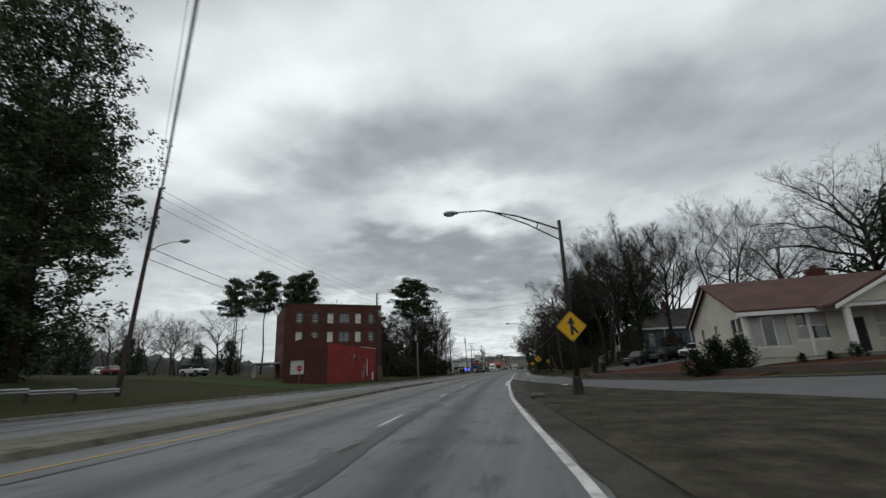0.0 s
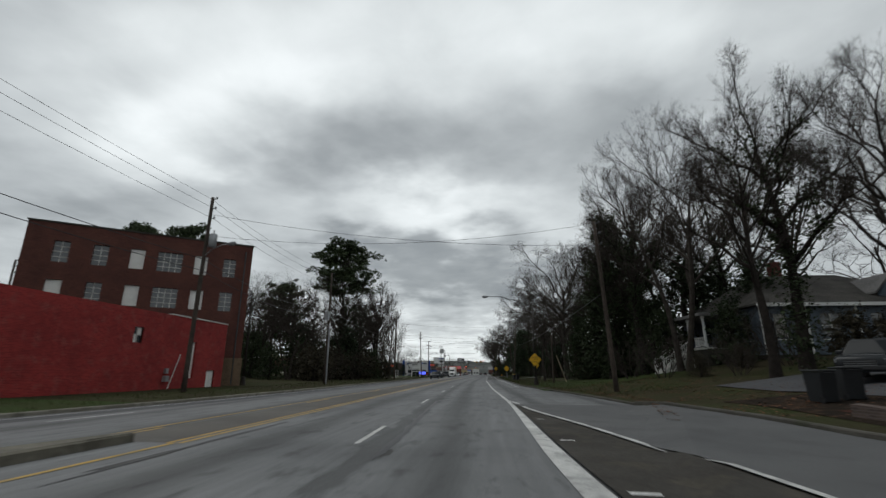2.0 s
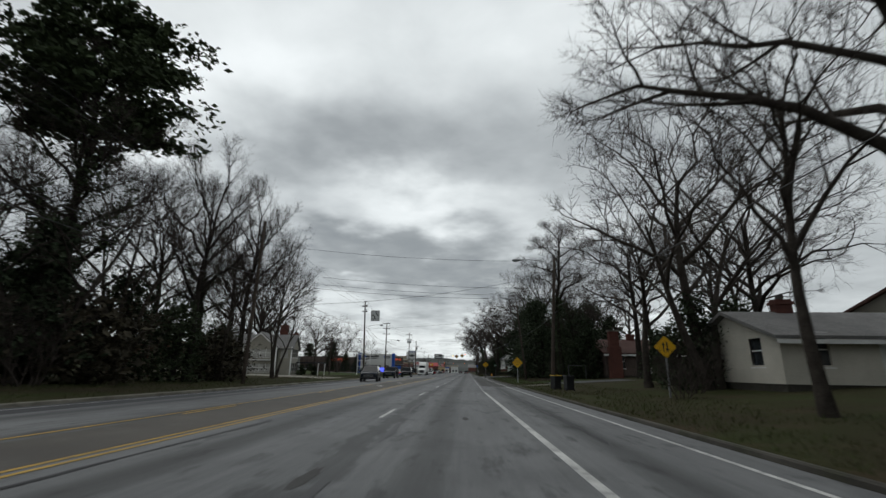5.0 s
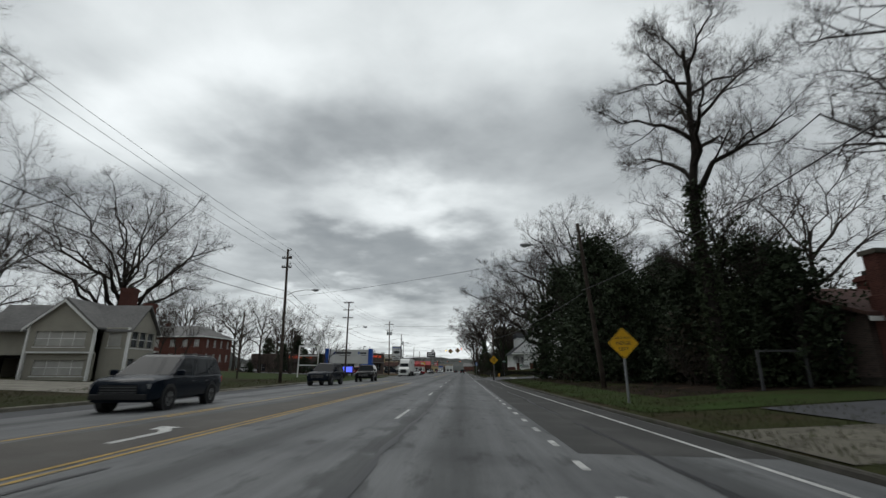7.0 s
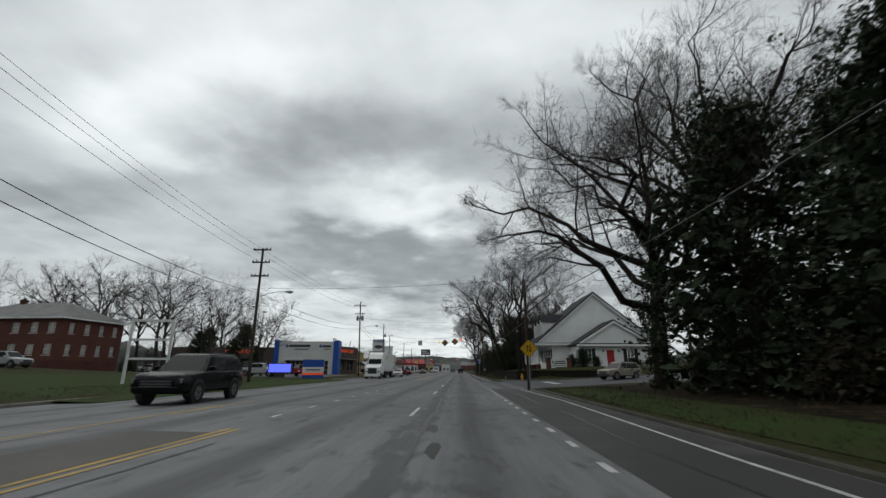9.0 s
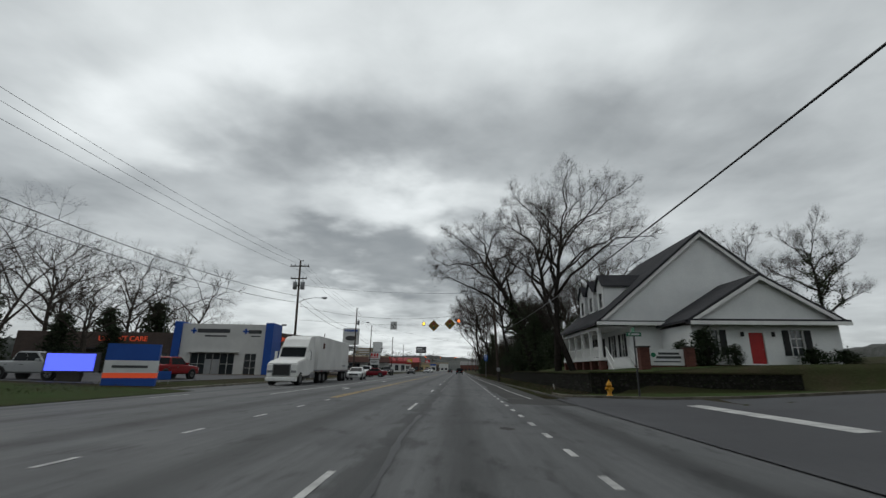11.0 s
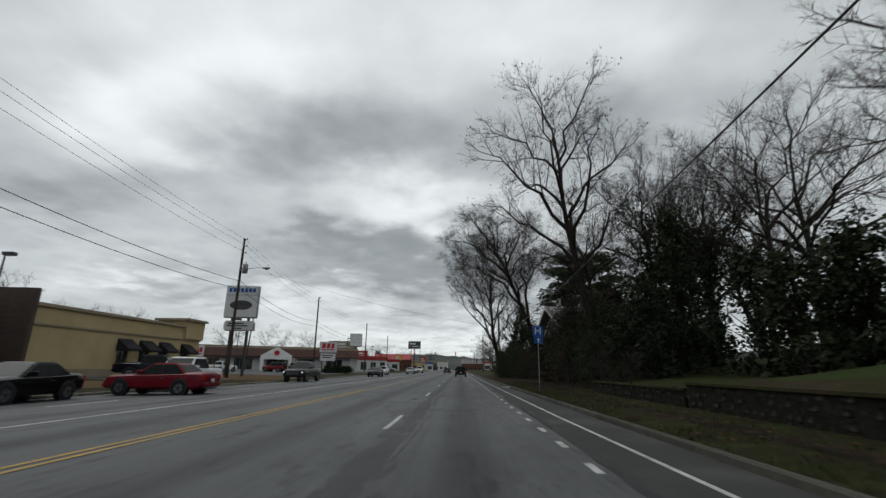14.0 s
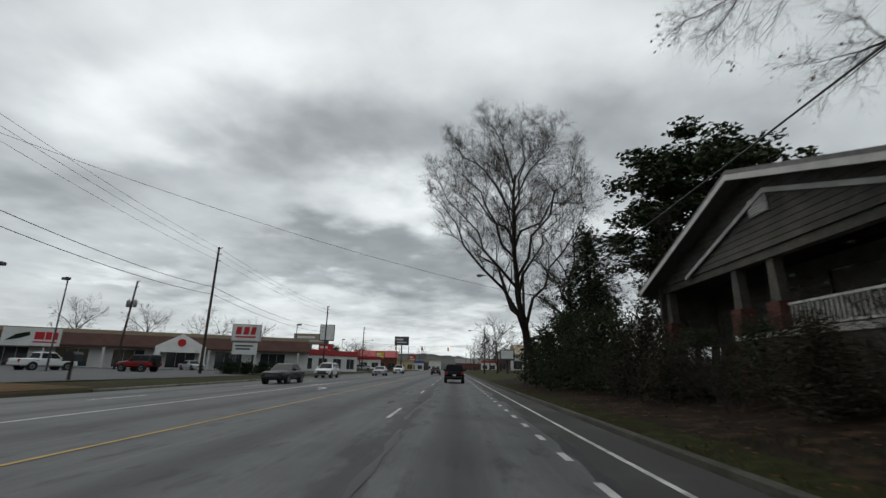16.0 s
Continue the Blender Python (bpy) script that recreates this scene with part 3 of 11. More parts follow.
RIGHT_LAND = {
    -80: (-.12, -.1, -.1, -.1, -.1, -.1, 0.3, 1.2, 2, 4, 8), 10: (-.12, -.1, -.1, -.1, -.12, -.15, 0.4, 1.3, 2.2, 4, 8),
    30: (-.12, -.1, -.1, -.15, -.2, -.1, 0.7, 1.4, 2.4, 4, 8), 46: (-.12, -.1, -.2, -.2, -.2, 0.2, 0.9, 1.6, 2.6, 4, 9),
    58: (-.15, -.1, -.08, 0.1, 0.35, 0.8, 1.4, 2.2, 3.0, 5, 9), 78: (-.15, -.1, -.05, 0.2, 0.5, 1.1, 2.2, 2.8, 3.6, 5, 9),
    92: (-.15, -.1, -.06, 0.0, 0.2, 0.6, 1.4, 2.2, 3.2, 5, 9), 125: (-.15, -.1, -.06, 0.0, 0.15, 0.4, 0.8, 1.4, 2.5, 5, 9),
    165: (-.15, -.1, -.06, 0.1, 0.3, 0.5, 0.8, 1.4, 2.5, 5, 9), 196: (-.15, -.1, 0.0, 0.1, 0.2, 0.4, 0.7, 1.2, 2.5, 5, 9),
    206: (-.25, -.27, -.26, -.2, -.05, 0.15, 0.4, 0.8, 2, 5, 9), 222: (-.25, -.27, -.26, -.2, -.05, 0.2, 0.6, 1.2, 2.4, 5, 9),
    227: (-.15, -.12, -.06, 0.0, 0.05, 0.15, 0.4, 1.0, 2.4, 5, 9),
    228.4: (-.15, -.1, -.04, 0.0, 1.2, 1.5, 1.7, 1.9, 2.6, 5, 9), 262: (-.15, -.1, -.04, 0.0, 1.1, 1.4, 1.7, 1.9, 2.6, 5, 9),
    270: (-.15, -.1, -.04, 0.0, 0.85, 1.6, 2.3, 2.6, 3.0, 5, 9),
    278: (-.15, -.1, -.04, 0.0, 0.6, 0.9, 1.2, 1.8, 2.8, 5, 9), 292: (-.15, -.1, 0.0, 0.25, 0.8, 1.5, 1.9, 2.4, 3, 5, 9),
    325: (-.15, -.1, 0.0, 0.2, 0.8, 1.4, 1.9, 2.4, 3, 5, 9), 360: (-.15, -.1, 0.0, 0.2, 0.5, 0.9, 1.2, 1.6, 2, 4, 9),
    900: (-.15, -.1, 0.0, 0.1, 0.2, 0.4, 0.6, 0.8, 1.5, 4, 9),
}


def land(table, y, off):
    ys = sorted(table)
    y = min(max(y, ys[0]), ys[-1])
    for a, b in zip(ys, ys[1:]):
        if a <= y <= b:
            f = (y - a) / (b - a)
            f = f * f * (3 - 2 * f)
            return lerp_table(off, OFF, table[a]) * (1 - f) + lerp_table(off, OFF, table[b]) * f


def ground_z(x, y):
    l, r = left_edge(y), right_edge(y)
    if l <= x <= r:
        return road_z(x, y)
    return land(LEFT_LAND, y, l - x) if x < l else land(RIGHT_LAND, y, x - r)


def spread(lo, hi, step):
    n = max(1, round((hi - lo) / step))
    return [lo + (hi - lo) * i / n for i in range(n + 1)]


def drape(name, edges, material, lift, parent=None, label="", step=2.0, across=4, kind=""):
    """A sheet laid on the land between two edges, each a list of (x, y) from its near to its far end."""
    (a, b) = edges
    def along(e, f):
        k = min(int(f * (len(e) - 1)), len(e) - 2)
        g = f * (len(e) - 1) - k
        return e[k][0] * (1 - g) + e[k + 1][0] * g, e[k][1] * (1 - g) + e[k + 1][1] * g
    length = sum(math.dist(p, q) for p, q in zip(a, a[1:]))
    n = max(2, round(length / step))
    vs, fs = [], []
    for i in range(n + 1):
        p, q = along(a, i / n), along(b, i / n)
        for j in range(across + 1):
            g = j / across
            x, y = p[0] * (1 - g) + q[0] * g, p[1] * (1 - g) + q[1] * g
            vs.append((x, y, ground_z(x, y) + lift))
    w = across + 1
    for i in range(n):
        for j in range(across):
            fs.append((i * w + j, i * w + j + 1, (i + 1) * w + j + 1, (i + 1) * w + j))
    ob = part(name, (vs, fs), material, parent, label)
    up = ob.data.polygons[0].normal.z
    if up < 0:
        ob.data.flip_normals()
    if kind:
        ob["kind"] = kind
    return ob


def ribbon(name, curve, y0, y1, width, material, lift=0.006, parent=None, step=3.0, label=""):
    """A painted line on the road: curve gives x at y."""
    ys = spread(y0, y1, step)
    vs, fs = [], []
    for i, y in enumerate(ys):
        x = curve(y)
        for s in (-0.5, 0.5):
            vs.append((x + s * width, y, ground_z(x, y) + lift))
        if i:
            k = 2 * i
            fs.append((k - 2, k - 1, k + 1, k))
    return part(name, (vs, fs), material, parent, label)


def on_ground(x, y, turn=0.0, sink=0.0):
    return pose(x, y, ground_z(x, y) - sink, 0, 0, turn)

# ---- ground, roads and kerbs ----
def slip_outer(y):
    return lerp_table(y, (-80, 0, 10, 22, 34.4, 40, 48.6, 60, 67), (54, 33, 25, 18.6, 14.2, 11.8, 9.9, 9.1, 8.8))


def build_ground():
    ys = sorted(spread(-80, 340, 3.5) + [226.9, 227.4, 227.9, 228.4]) + spread(345, 900, 25)[1:] + [1200, 1800, 2600]
    cols_l = [260, 150, 90, 60, 45, 35, 26, 20, 16, 13, 10, 8, 6, 4.5, 3.5, 2.4, 1.5, 0.8, 0.4, 0.15]
    cols_r = cols_l[::-1]
    vs, fs = [], []
    for y in ys:
        l, r = left_edge(y), right_edge(y)
        row = [(-1500, 8)] + [(l - o, land(LEFT_LAND, y, o)) for o in cols_l]
        row += [(l + 0.1, road_z(l, y) - 0.12), (centre(y), -0.12), (r - 0.1, road_z(r, y) - 0.12)]
        row += [(r + o, land(RIGHT_LAND, y, o)) for o in cols_r] + [(1500, 14)]
        for i, (x, z) in enumerate(row):
            off = 0 if 20 < i < 24 else noise.noise((x * 0.3, y * 0.3, 0)) * 0.05
            vs.append((x, y, z + off * (abs(x - (l + r) / 2) > (r - l) / 2 + 3)))
    w = len(vs) // len(ys)
    for i in range(len(ys) - 1):
        for j in range(w - 1):
            fs.append((i * w + j, i * w + j + 1, (i + 1) * w + j + 1, (i + 1) * w + j))
    g = part("ground", (vs, fs), "grass", None, "", True)
    # the bed of the slip road lies below its asphalt
    for v in g.data.vertices:
        if 36 < v.co.y < 62 and right_edge(v.co.y) + 0.05 < v.co.x < slip_outer(v.co.y) - 0.05:
            v.co.z -= 0.12
    tagged(g, "winter grass and bare soil beside the road", "ground", kind="structure")


def build_road():
    ys = spread(-80, 340, 3) + spread(345, 900, 20)[1:]
    fr = (0, 0.25, 0.5, 0.75, 1)
    vs, fs = [], []
    for y in ys:
        l, c, r = left_edge(y), centre(y), right_edge(y)
        for x in [l + (c - l) * f for f in fr] + [c + (r - c) * f for f in fr[1:]]:
            vs.append((x, y, road_z(x, y)))
    for i in range(len(ys) - 1):
        for j in range(8):
            fs.append((i * 9 + j, i * 9 + j + 1, i * 9 + j + 10, i * 9 + j + 9))
    road = part("road", (vs, fs), "asphalt", None, "", True)
    lane = road.data.attributes.new("lane", "FLOAT", "POINT")
    for v, a in zip(road.data.vertices, lane.data):
        a.value = v.co.x - dash_x(v.co.y)
    return tagged(road, "worn grey asphalt highway with patched cracks and faded paint", "road", kind="structure")


def kerb(name, curve, y0, y1, side, material="concrete", w=0.16, h=0.14, step=3.0):
    """A cast kerb with a worn nose along curve; side: which way its back lies."""
    prof = ((0, -0.06), (0.015, h - 0.03), (0.045, h), (w, h), (w, -0.06))
    ys = spread(y0, y1, step)
    vs, fs = [], []
    for i, y in enumerate(ys):
        x = curve(y)
        z = road_z(x, y)
        jx, jz = noise.noise((y * 0.4, 3.3, side)) * 0.02, noise.noise((y * 0.7, 7.1, side)) * 0.012
        for u, v in prof:
            vs.append((x + side * u + jx, y, z + v + (jz if v > 0 else 0)))
        if i:
            for k in range(4):
                a = (i - 1) * 5 + k
                fs.append((a, a + 1, a + 6, a + 5) if side < 0 else (a + 5, a + 6, a + 1, a))
    ob = part(name, (vs, fs), material)
    return tagged(ob, "low weathered concrete kerb along the roadside", "kerb", kind="structure")


def dash_x(y):
    return lerp_table(y, (-80, 0, 20, 40, 60, 80, 100, 120, 140, 150, 900), (9, 2.75, 1.35, 0.2, -0.65, -1.15, -1.6, -1.9, -1.75, -1.7, -1.7))


build_ground()
road = build_road()

def white_x(y):
    return lerp_table(y, (-80, 0, 6, 14, 22, 31, 47, 57, 65, 82, 105, 127), (12, 6.8, 6.35, 5.55, 4.85, 4.35, 3.65, 3.5, 3.3, 2.72, 2.3, 1.9))


def yellow_x(y):
    return lerp_table(y, (-80, 0, 6, 14, 25, 33, 47, 60, 80, 100, 140, 900), (4, -1.5, -1.68, -1.9, -2.6, -3.2, -3.4, -3.7, -4.2, -4.65, -5.1, -5.2))


def yellow_far_x(y):
    return lerp_table(y, (45, 60, 90, 130, 180, 900), (-5.25, -5.7, -6.6, -7.6, -8.5, -8.8))


def edge_x(y):
    return lerp_table(y, (44, 50, 60, 64, 70, 80, 92, 128, 143, 175, 190, 235, 244, 271, 300, 900), (10.6, 9.2, 8.2, 7.75, 6.6, 5.8, 5.35, 4.75, 4.65, 4.3, 4.75, 3.35, 3.4, 2.95, 2.8, 2.8))


def marks():
    for n in range(-3, 60):
        y = 24.25 + 12.19 * n
        y += lerp_table(y, (12, 84, 181, 242, 303), (-0.6, -1.35, -1.5, -1.85, -1.25))
        ribbon("lane_dash", dash_x, y, y + 2.95, 0.11, "paint_white", 0.006, road, 1.0)
    ribbon("edge_line", white_x, -60, 127, 0.16, "paint_white", 0.006, road)
    ribbon("gore_line", lambda y: lerp_table(y, (45, 47, 54, 60.5, 63.5), (5.85, 5.5, 4.75, 3.85, 3.35)), 45, 63, 0.18, "paint_white", 0.007, road)
    for n in range(120):
        y = 126.0 + 2.104 * n
        ribbon("lane_drop_dash", lambda v: 1.88, y, y + 0.7, 0.13, "paint_white", 0.006, road, 1.0)
    ribbon("edge_line", edge_x, 46, 203, 0.11, "paint_white", 0.006, road)
    ribbon("edge_line", edge_x, 226, 600, 0.10, "paint_white", 0.006, road)
    ribbon("centre_line", yellow_x, -60, 47, 0.11, "paint_yellow", 0.006, road)
    for d in (-0.11, 0.11):
        ribbon("centre_line", lambda y, d=d: yellow_x(y) + d, 47, 177.6, 0.10, "paint_yellow", 0.006, road)
        ribbon("centre_line", lambda y, d=d: yellow_x(y) - 0.35 + d, 222, 283 if d < 0 else 600, 0.10, "paint_yellow", 0.006, road)
    ribbon("centre_line", yellow_far_x, 45, 186, 0.10, "paint_yellow", 0.006, road)
    for n in range(12):
        y = 46 + n * 12.2
        ribbon("centre_dash", lambda v: yellow_far_x(v) + 0.24, y, y + 3, 0.10, "paint_yellow", 0.006, road, 1.0)
    for n in range(14):
        y = 180 + n * 3.1
        ribbon("guide_dash", lambda v: -5.3, y, y + 0.7, 0.10, "paint_white", 0.006, road, 1.0)
    ribbon("turn_line", lambda y: -9.0, 224, 330, 0.11, "paint_white", 0.006, road)
    ribbon("far_edge_line", lambda y: left_edge(y) + 0.75, -20, 140, 0.10, "paint_white", 0.006, road)
    for n in range(34):
        y = 2 + n * 12.19
        if y < 60 or y > 186:
            ribbon("far_lane_dash", lambda v: (left_edge(v) + yellow_far_x(max(v, 45))) / 2 - (0.6 if v < 60 else 0), y, y + 3.05, 0.11, "paint_white", 0.006, road, 1.0)
    # dark relaid strip by the far gutter, patched lane on the near side
    drape("turn_lane", ([(yellow_far_x(y) + 0.3, y) for y in spread(47, 177, 4)], [(yellow_x(y) - 0.18, y) for y in spread(47, 177, 4)]), "asphalt_brown", 0.003, road, "brownish worn centre turn lane", 4, 2)
    drape("relaid_strip", ([(left_edge(y) + 0.1, y) for y in spread(-40, 175, 4)], [(left_edge(y) + 2.3, y) for y in spread(-40, 175, 4)]), "asphalt_dark", 0.004, road, "dark relaid asphalt strip", 4, 1)
    drape("patched_strip", ([(lerp_table(y, (63, 80, 127, 128, 203), (3.6, 3.1, 2.0, 2.1, 2.1)), y) for y in spread(140, 203, 4)], [(right_edge(y) - 0.05, y) for y in spread(140, 203, 4)]), "asphalt_lane", 0.003, road, "brownish patched asphalt lane", 4, 2)
    drape("patched_strip", ([(2.1, y) for y in spread(222, 480, 4)], [(right_edge(y) - 0.02, y) for y in spread(222, 480, 4)]), "asphalt_lane", 0.003, road, "brownish patched asphalt lane", 4, 2)


def seams():
    rnd = random.Random(5)
    # long sealed crack that wanders beside the dashed line, and shorter ones across the lanes
    for y0, y1, f, wd in ((-10, 480, lambda y: dash_x(y) + 0.62 + 0.25 * noise.noise((y * 0.11, 0, 0)), 0.10),
                          (-10, 200, lambda y: yellow_x(y) + 0.55 + 0.2 * noise.noise((y * 0.13, 4, 0)), 0.07),
                          (66, 205, lambda y: (white_x(y) if y < 127 else 1.9) + 1.35 + 0.3 * noise.noise((y * 0.15, 9, 0)), 0.10),
                          (224, 420, lambda y: 2.15 + 0.25 * noise.noise((y * 0.15, 2, 0)), 0.13)):
        y = y0
        while y < y1:
            ln = rnd.uniform(3, 16)
            vs, fs = [], []
            for i, yy in enumerate(spread(y, min(y + ln, y1), 0.7)):
                w = wd * (0.3 + 1.1 * abs(noise.noise((yy * 0.9, 1.7, wd)))) * (1.0 if 0 < i else 0.3)
                x = f(yy) + 0.05 * noise.noise((yy * 1.9, 0.4, 0))
                z = road_z(x, yy) + 0.0065
                vs += [(x - w, yy, z), (x + w, yy, z)]
                if i:
                    fs.append((2 * i - 2, 2 * i - 1, 2 * i + 1, 2 * i))
            part("crack_seal", (vs, fs), "tar", road)
            y += ln + rnd.uniform(0.3, 5)
    for n in range(30):
        cy = rnd.uniform(2, 330)
        cx = dash_x(cy) + rnd.choice((-2.6, -1.0, 0.3, 1.1, 2.5, 0.2, -0.3)) + rnd.uniform(-0.4, 0.4)
        lx, ly = rnd.uniform(0.08, 0.22), rnd.uniform(0.3, 1.3)
        vs = []
        for k in range(16):
            a = 2 * math.pi * k / 16
            q = 0.6 + 0.7 * abs(noise.noise((math.cos(a) * 1.3 + n, math.sin(a) * 1.3, n * 3.1)))
            x, y = cx + lx * q * math.cos(a), cy + ly * q * math.sin(a)
            vs.append((x, y, road_z(x, y) + 0.0045))
        part("patch", (vs, [tuple(range(16))]), "asphalt_lane", road)


marks()
seams()

# kerbs, the raised median and the island of the slip road
kerb("kerb_left", left_edge, -60, 300, -1)
kerb("kerb_left", left_edge, 312, 480, -1)
kerb("kerb_right", right_edge, 61, 203, 1, "concrete_dark", 0.14, 0.11)
kerb("kerb_right", right_edge, 225, 480, 1, "concrete_dark")


def median():
    ys = spread(-60, 47, 2)
    def le(y): return lerp_table(y, (-60, 0, 9, 13, 26, 45, 47), (-1, -6.4, -5.6, -5.2, -5.0, -4.9, -4.4))
    def ri(y): return lerp_table(y, (-60, 0, 7, 17, 25, 35, 47), (2, -2.7, -2.8, -2.95, -3.5, -4.2, -4.2))
    bm_v, bm_f = [], []
    prof = ((0.0, -0.05), (0.04, 0.13), (0.12, 0.16), (0.5, 0.15), (0.88, 0.16), (0.96, 0.13), (1.0, -0.05))
    for i, y in enumerate(ys):
        l, r = le(y), ri(y)
        for u, v in prof:
            x = l + (r - l) * u
            bm_v.append((x, y, road_z(x, y) + v + 0.02 * noise.noise((x, y * 0.5, 2)) * (v > 0)))
        if i:
            for k in range(6):
                a = (i - 1) * 7 + k
                bm_f.append((a, a + 1, a + 8, a + 7))
    n = len(bm_v)
    bm_f.append(tuple(range(n - 7, n)))
    ob = part("median", (bm_v, bm_f), "concrete_mid")
    tagged(ob, "raised stained concrete median strip with rounded edges", "median", kind="structure")


median()

def slip_inner(y):
    return lerp_table(y, (-80, 0, 10, 15, 20, 25, 30, 34, 40, 45, 51, 56, 61), (40, 22, 18, 15.5, 13.4, 11.0, 9.0, 7.75, 6.8, 5.8, 5.0, 3.98, 3.45))


slip = drape("slip_road", ([(slip_inner(y), y) for y in spread(-60, 60, 3)], [(slip_outer(y), y) for y in spread(-60, 60, 3)]), "asphalt_plain", 0.055, None, "", 2, 5)
tagged(slip, "merging asphalt slip road", "road", kind="structure")
kb = kerb("kerb_slip", lambda y: slip_outer(y), -40, 61, 1, "concrete_dark")
for v in kb.data.vertices:
    v.co.z += ground_z(v.co.x - 0.2, v.co.y) - road_z(v.co.x, v.co.y) + 0.03
island = drape("traffic_island", ([(right_edge(y) + 0.02, y) for y in spread(-60, 37, 3)], [(slip_inner(y) - 0.05, y) for y in spread(-60, 37, 3)]), "island", 0.05, None, "", 1.5, 6)
tagged(island, "stained concrete and dirt traffic island with weeds", "traffic island", kind="structure")
gore = drape("gore_area", ([(white_x(y) + 0.1, y) for y in spread(36.6, 62, 2)], [(slip_inner(y), y) for y in spread(36.6, 62, 2)]), "muddy_asphalt", 0.045, None, "", 1.0, 6)
tagged(gore, "dark muddy asphalt wedge between the lanes", "road", kind="structure")
drape("slip_edge_line", ([(slip_inner(y) - 0.05, y) for y in spread(39.6, 58, 2)], [(slip_inner(y) + 0.1, y) for y in spread(39.6, 58, 2)]), "paint_white", 0.078, slip, "", 1.5, 1)
kerb_i = kerb("kerb_island", right_edge, -60, 37, 1, "concrete_dark", 0.16, 0.13, 1.0)
for v in kerb_i.data.vertices:
    v.co.z -= 0.095 * min(1.0, max(0.0, (v.co.y - 29) / 8))
for v in island.data.vertices:
    v.co.z -= 0.05 * min(1.0, max(0.0, (v.co.y - 29) / 8)) * max(0.0, 1 - (v.co.x - right_edge(v.co.y)) / 2)
for v in gore.data.vertices:
    v.co.z -= 0.03 * min(1.0, max(0.0, (39.5 - v.co.y) / 2.5))
gutter = drape("gutter", ([(white_x(y) + 0.14 + 0.12 * noise.noise((y * 0.8, 2.2, 0)), y) for y in spread(-20, 37, 1)], [(right_edge(y) + 0.01, y) for y in spread(-20, 37, 1)]), "muddy_asphalt", 0.012, None, "", 1.0, 2)
tagged(gutter, "muddy worn asphalt gutter along the island kerb", "gutter", kind="structure")
drape("gore_line", ([(white_x(y) - 0.33 * min(1.0, (67 - y) / 24), y) for y in spread(36.5, 66, 1)], [(white_x(y) + 0.05, y) for y in spread(36.5, 66, 1)]), "paint_white", 0.012, gore, "wide scuffed white line", 1.0, 1)
for y, s in ((42.3, 0.3), (44.4, 0.36), (48.6, 0.3), (53.0, 0.26)):
    drape("tick_mark", ([(white_x(y) + 0.22, y), (white_x(y) + 0.22, y + 0.12)], [(white_x(y) + 0.22 + s, y), (white_x(y) + 0.22 + s, y + 0.12)]), "paint_white", 0.051, gore, "", 1.0, 1)
drain = tagged(part("storm_drain", boxes((right_edge(21.2) - 0.06, right_edge(21.2) + 0.5, 20.1, 22.3, -0.2, 0.02), bevel=0.02), "concrete_dark"), "low concrete storm drain in the island kerb", "storm drain")
# no hole is cut: a black box stands for the shade inside
part("inlet", boxes((right_edge(21.2) - 0.075, right_edge(21.2) + 0.1, 20.25, 22.15, -0.17, -0.035)), "black", drain, "black block standing for the shade in the open inlet")

# side street, drives and lots
def lot(name, x0, x1, y0, y1, material, label, lift=0.03, category="parking lot"):
    ob = drape(name, ([(x0, y) for y in spread(y0, y1, 4)], [(x1, y) for y in spread(y0, y1, 4)]), material, lift, None, "", 3, max(2, round(abs(x1 - x0) / 4)))
    return tagged(ob, label, category, kind="structure")


side_street = drape("side_street", ([(right_edge(204) - 0.3, 204), (7, 207), (14, 208), (80, 208)], [(4.9, 226.3), (7.0, 225.3), (12, 223.5), (80, 222.8)]), "asphalt_dark", 0.025, None, "", 1.5, 5)
tagged(side_street, "dark asphalt side street with a white stop line", "road", kind="structure")
drape("stop_line", ([(9.2, 213.5), (9.2, 224.0)], [(9.8, 213.5), (9.8, 223.8)]), "paint_white", 0.035, side_street, "", 1, 1)
lot("parking_pad", 15, 32, 52, 66, "asphalt_dark", "dark asphalt parking pad in front of the blue house", 0.04)
lot("driveway", 5.7, 9.2, 138.8, 142.4, "concrete_mid", "pale concrete driveway apron crossing the verge", 0.03, "driveway")
lot("driveway", 9.2, 17.4, 141.2, 146.4, "asphalt_dark", "dark asphalt drive behind the verge", 0.035, "driveway")
lot("parking_lot", -70, -15, 154, 166, "concrete", "pale cracked concrete forecourt", 0.03)
lot("parking_lot", -60, -22, 230, 262, "asphalt_dark", "asphalt parking lot in front of the clinic", 0.03)
lot("parking_lot", -70, -20, 288, 296, "asphalt_dark", "asphalt drive beside the restaurant", 0.035)
lot("parking_lot", -75, -22, 313, 410, "asphalt_dark", "wide asphalt parking lot of the strip mall", 0.035)
walk_r = drape("pavement", ([(right_edge(y) + 1.45, y) for y in spread(226, 292, 4)], [(right_edge(y) + 2.15, y) for y in spread(226, 292, 4)]), "dirt", 0.025, None, "", 2, 2)
tagged(walk_r, "narrow leaf-stained concrete pavement", "pavement", kind="structure")
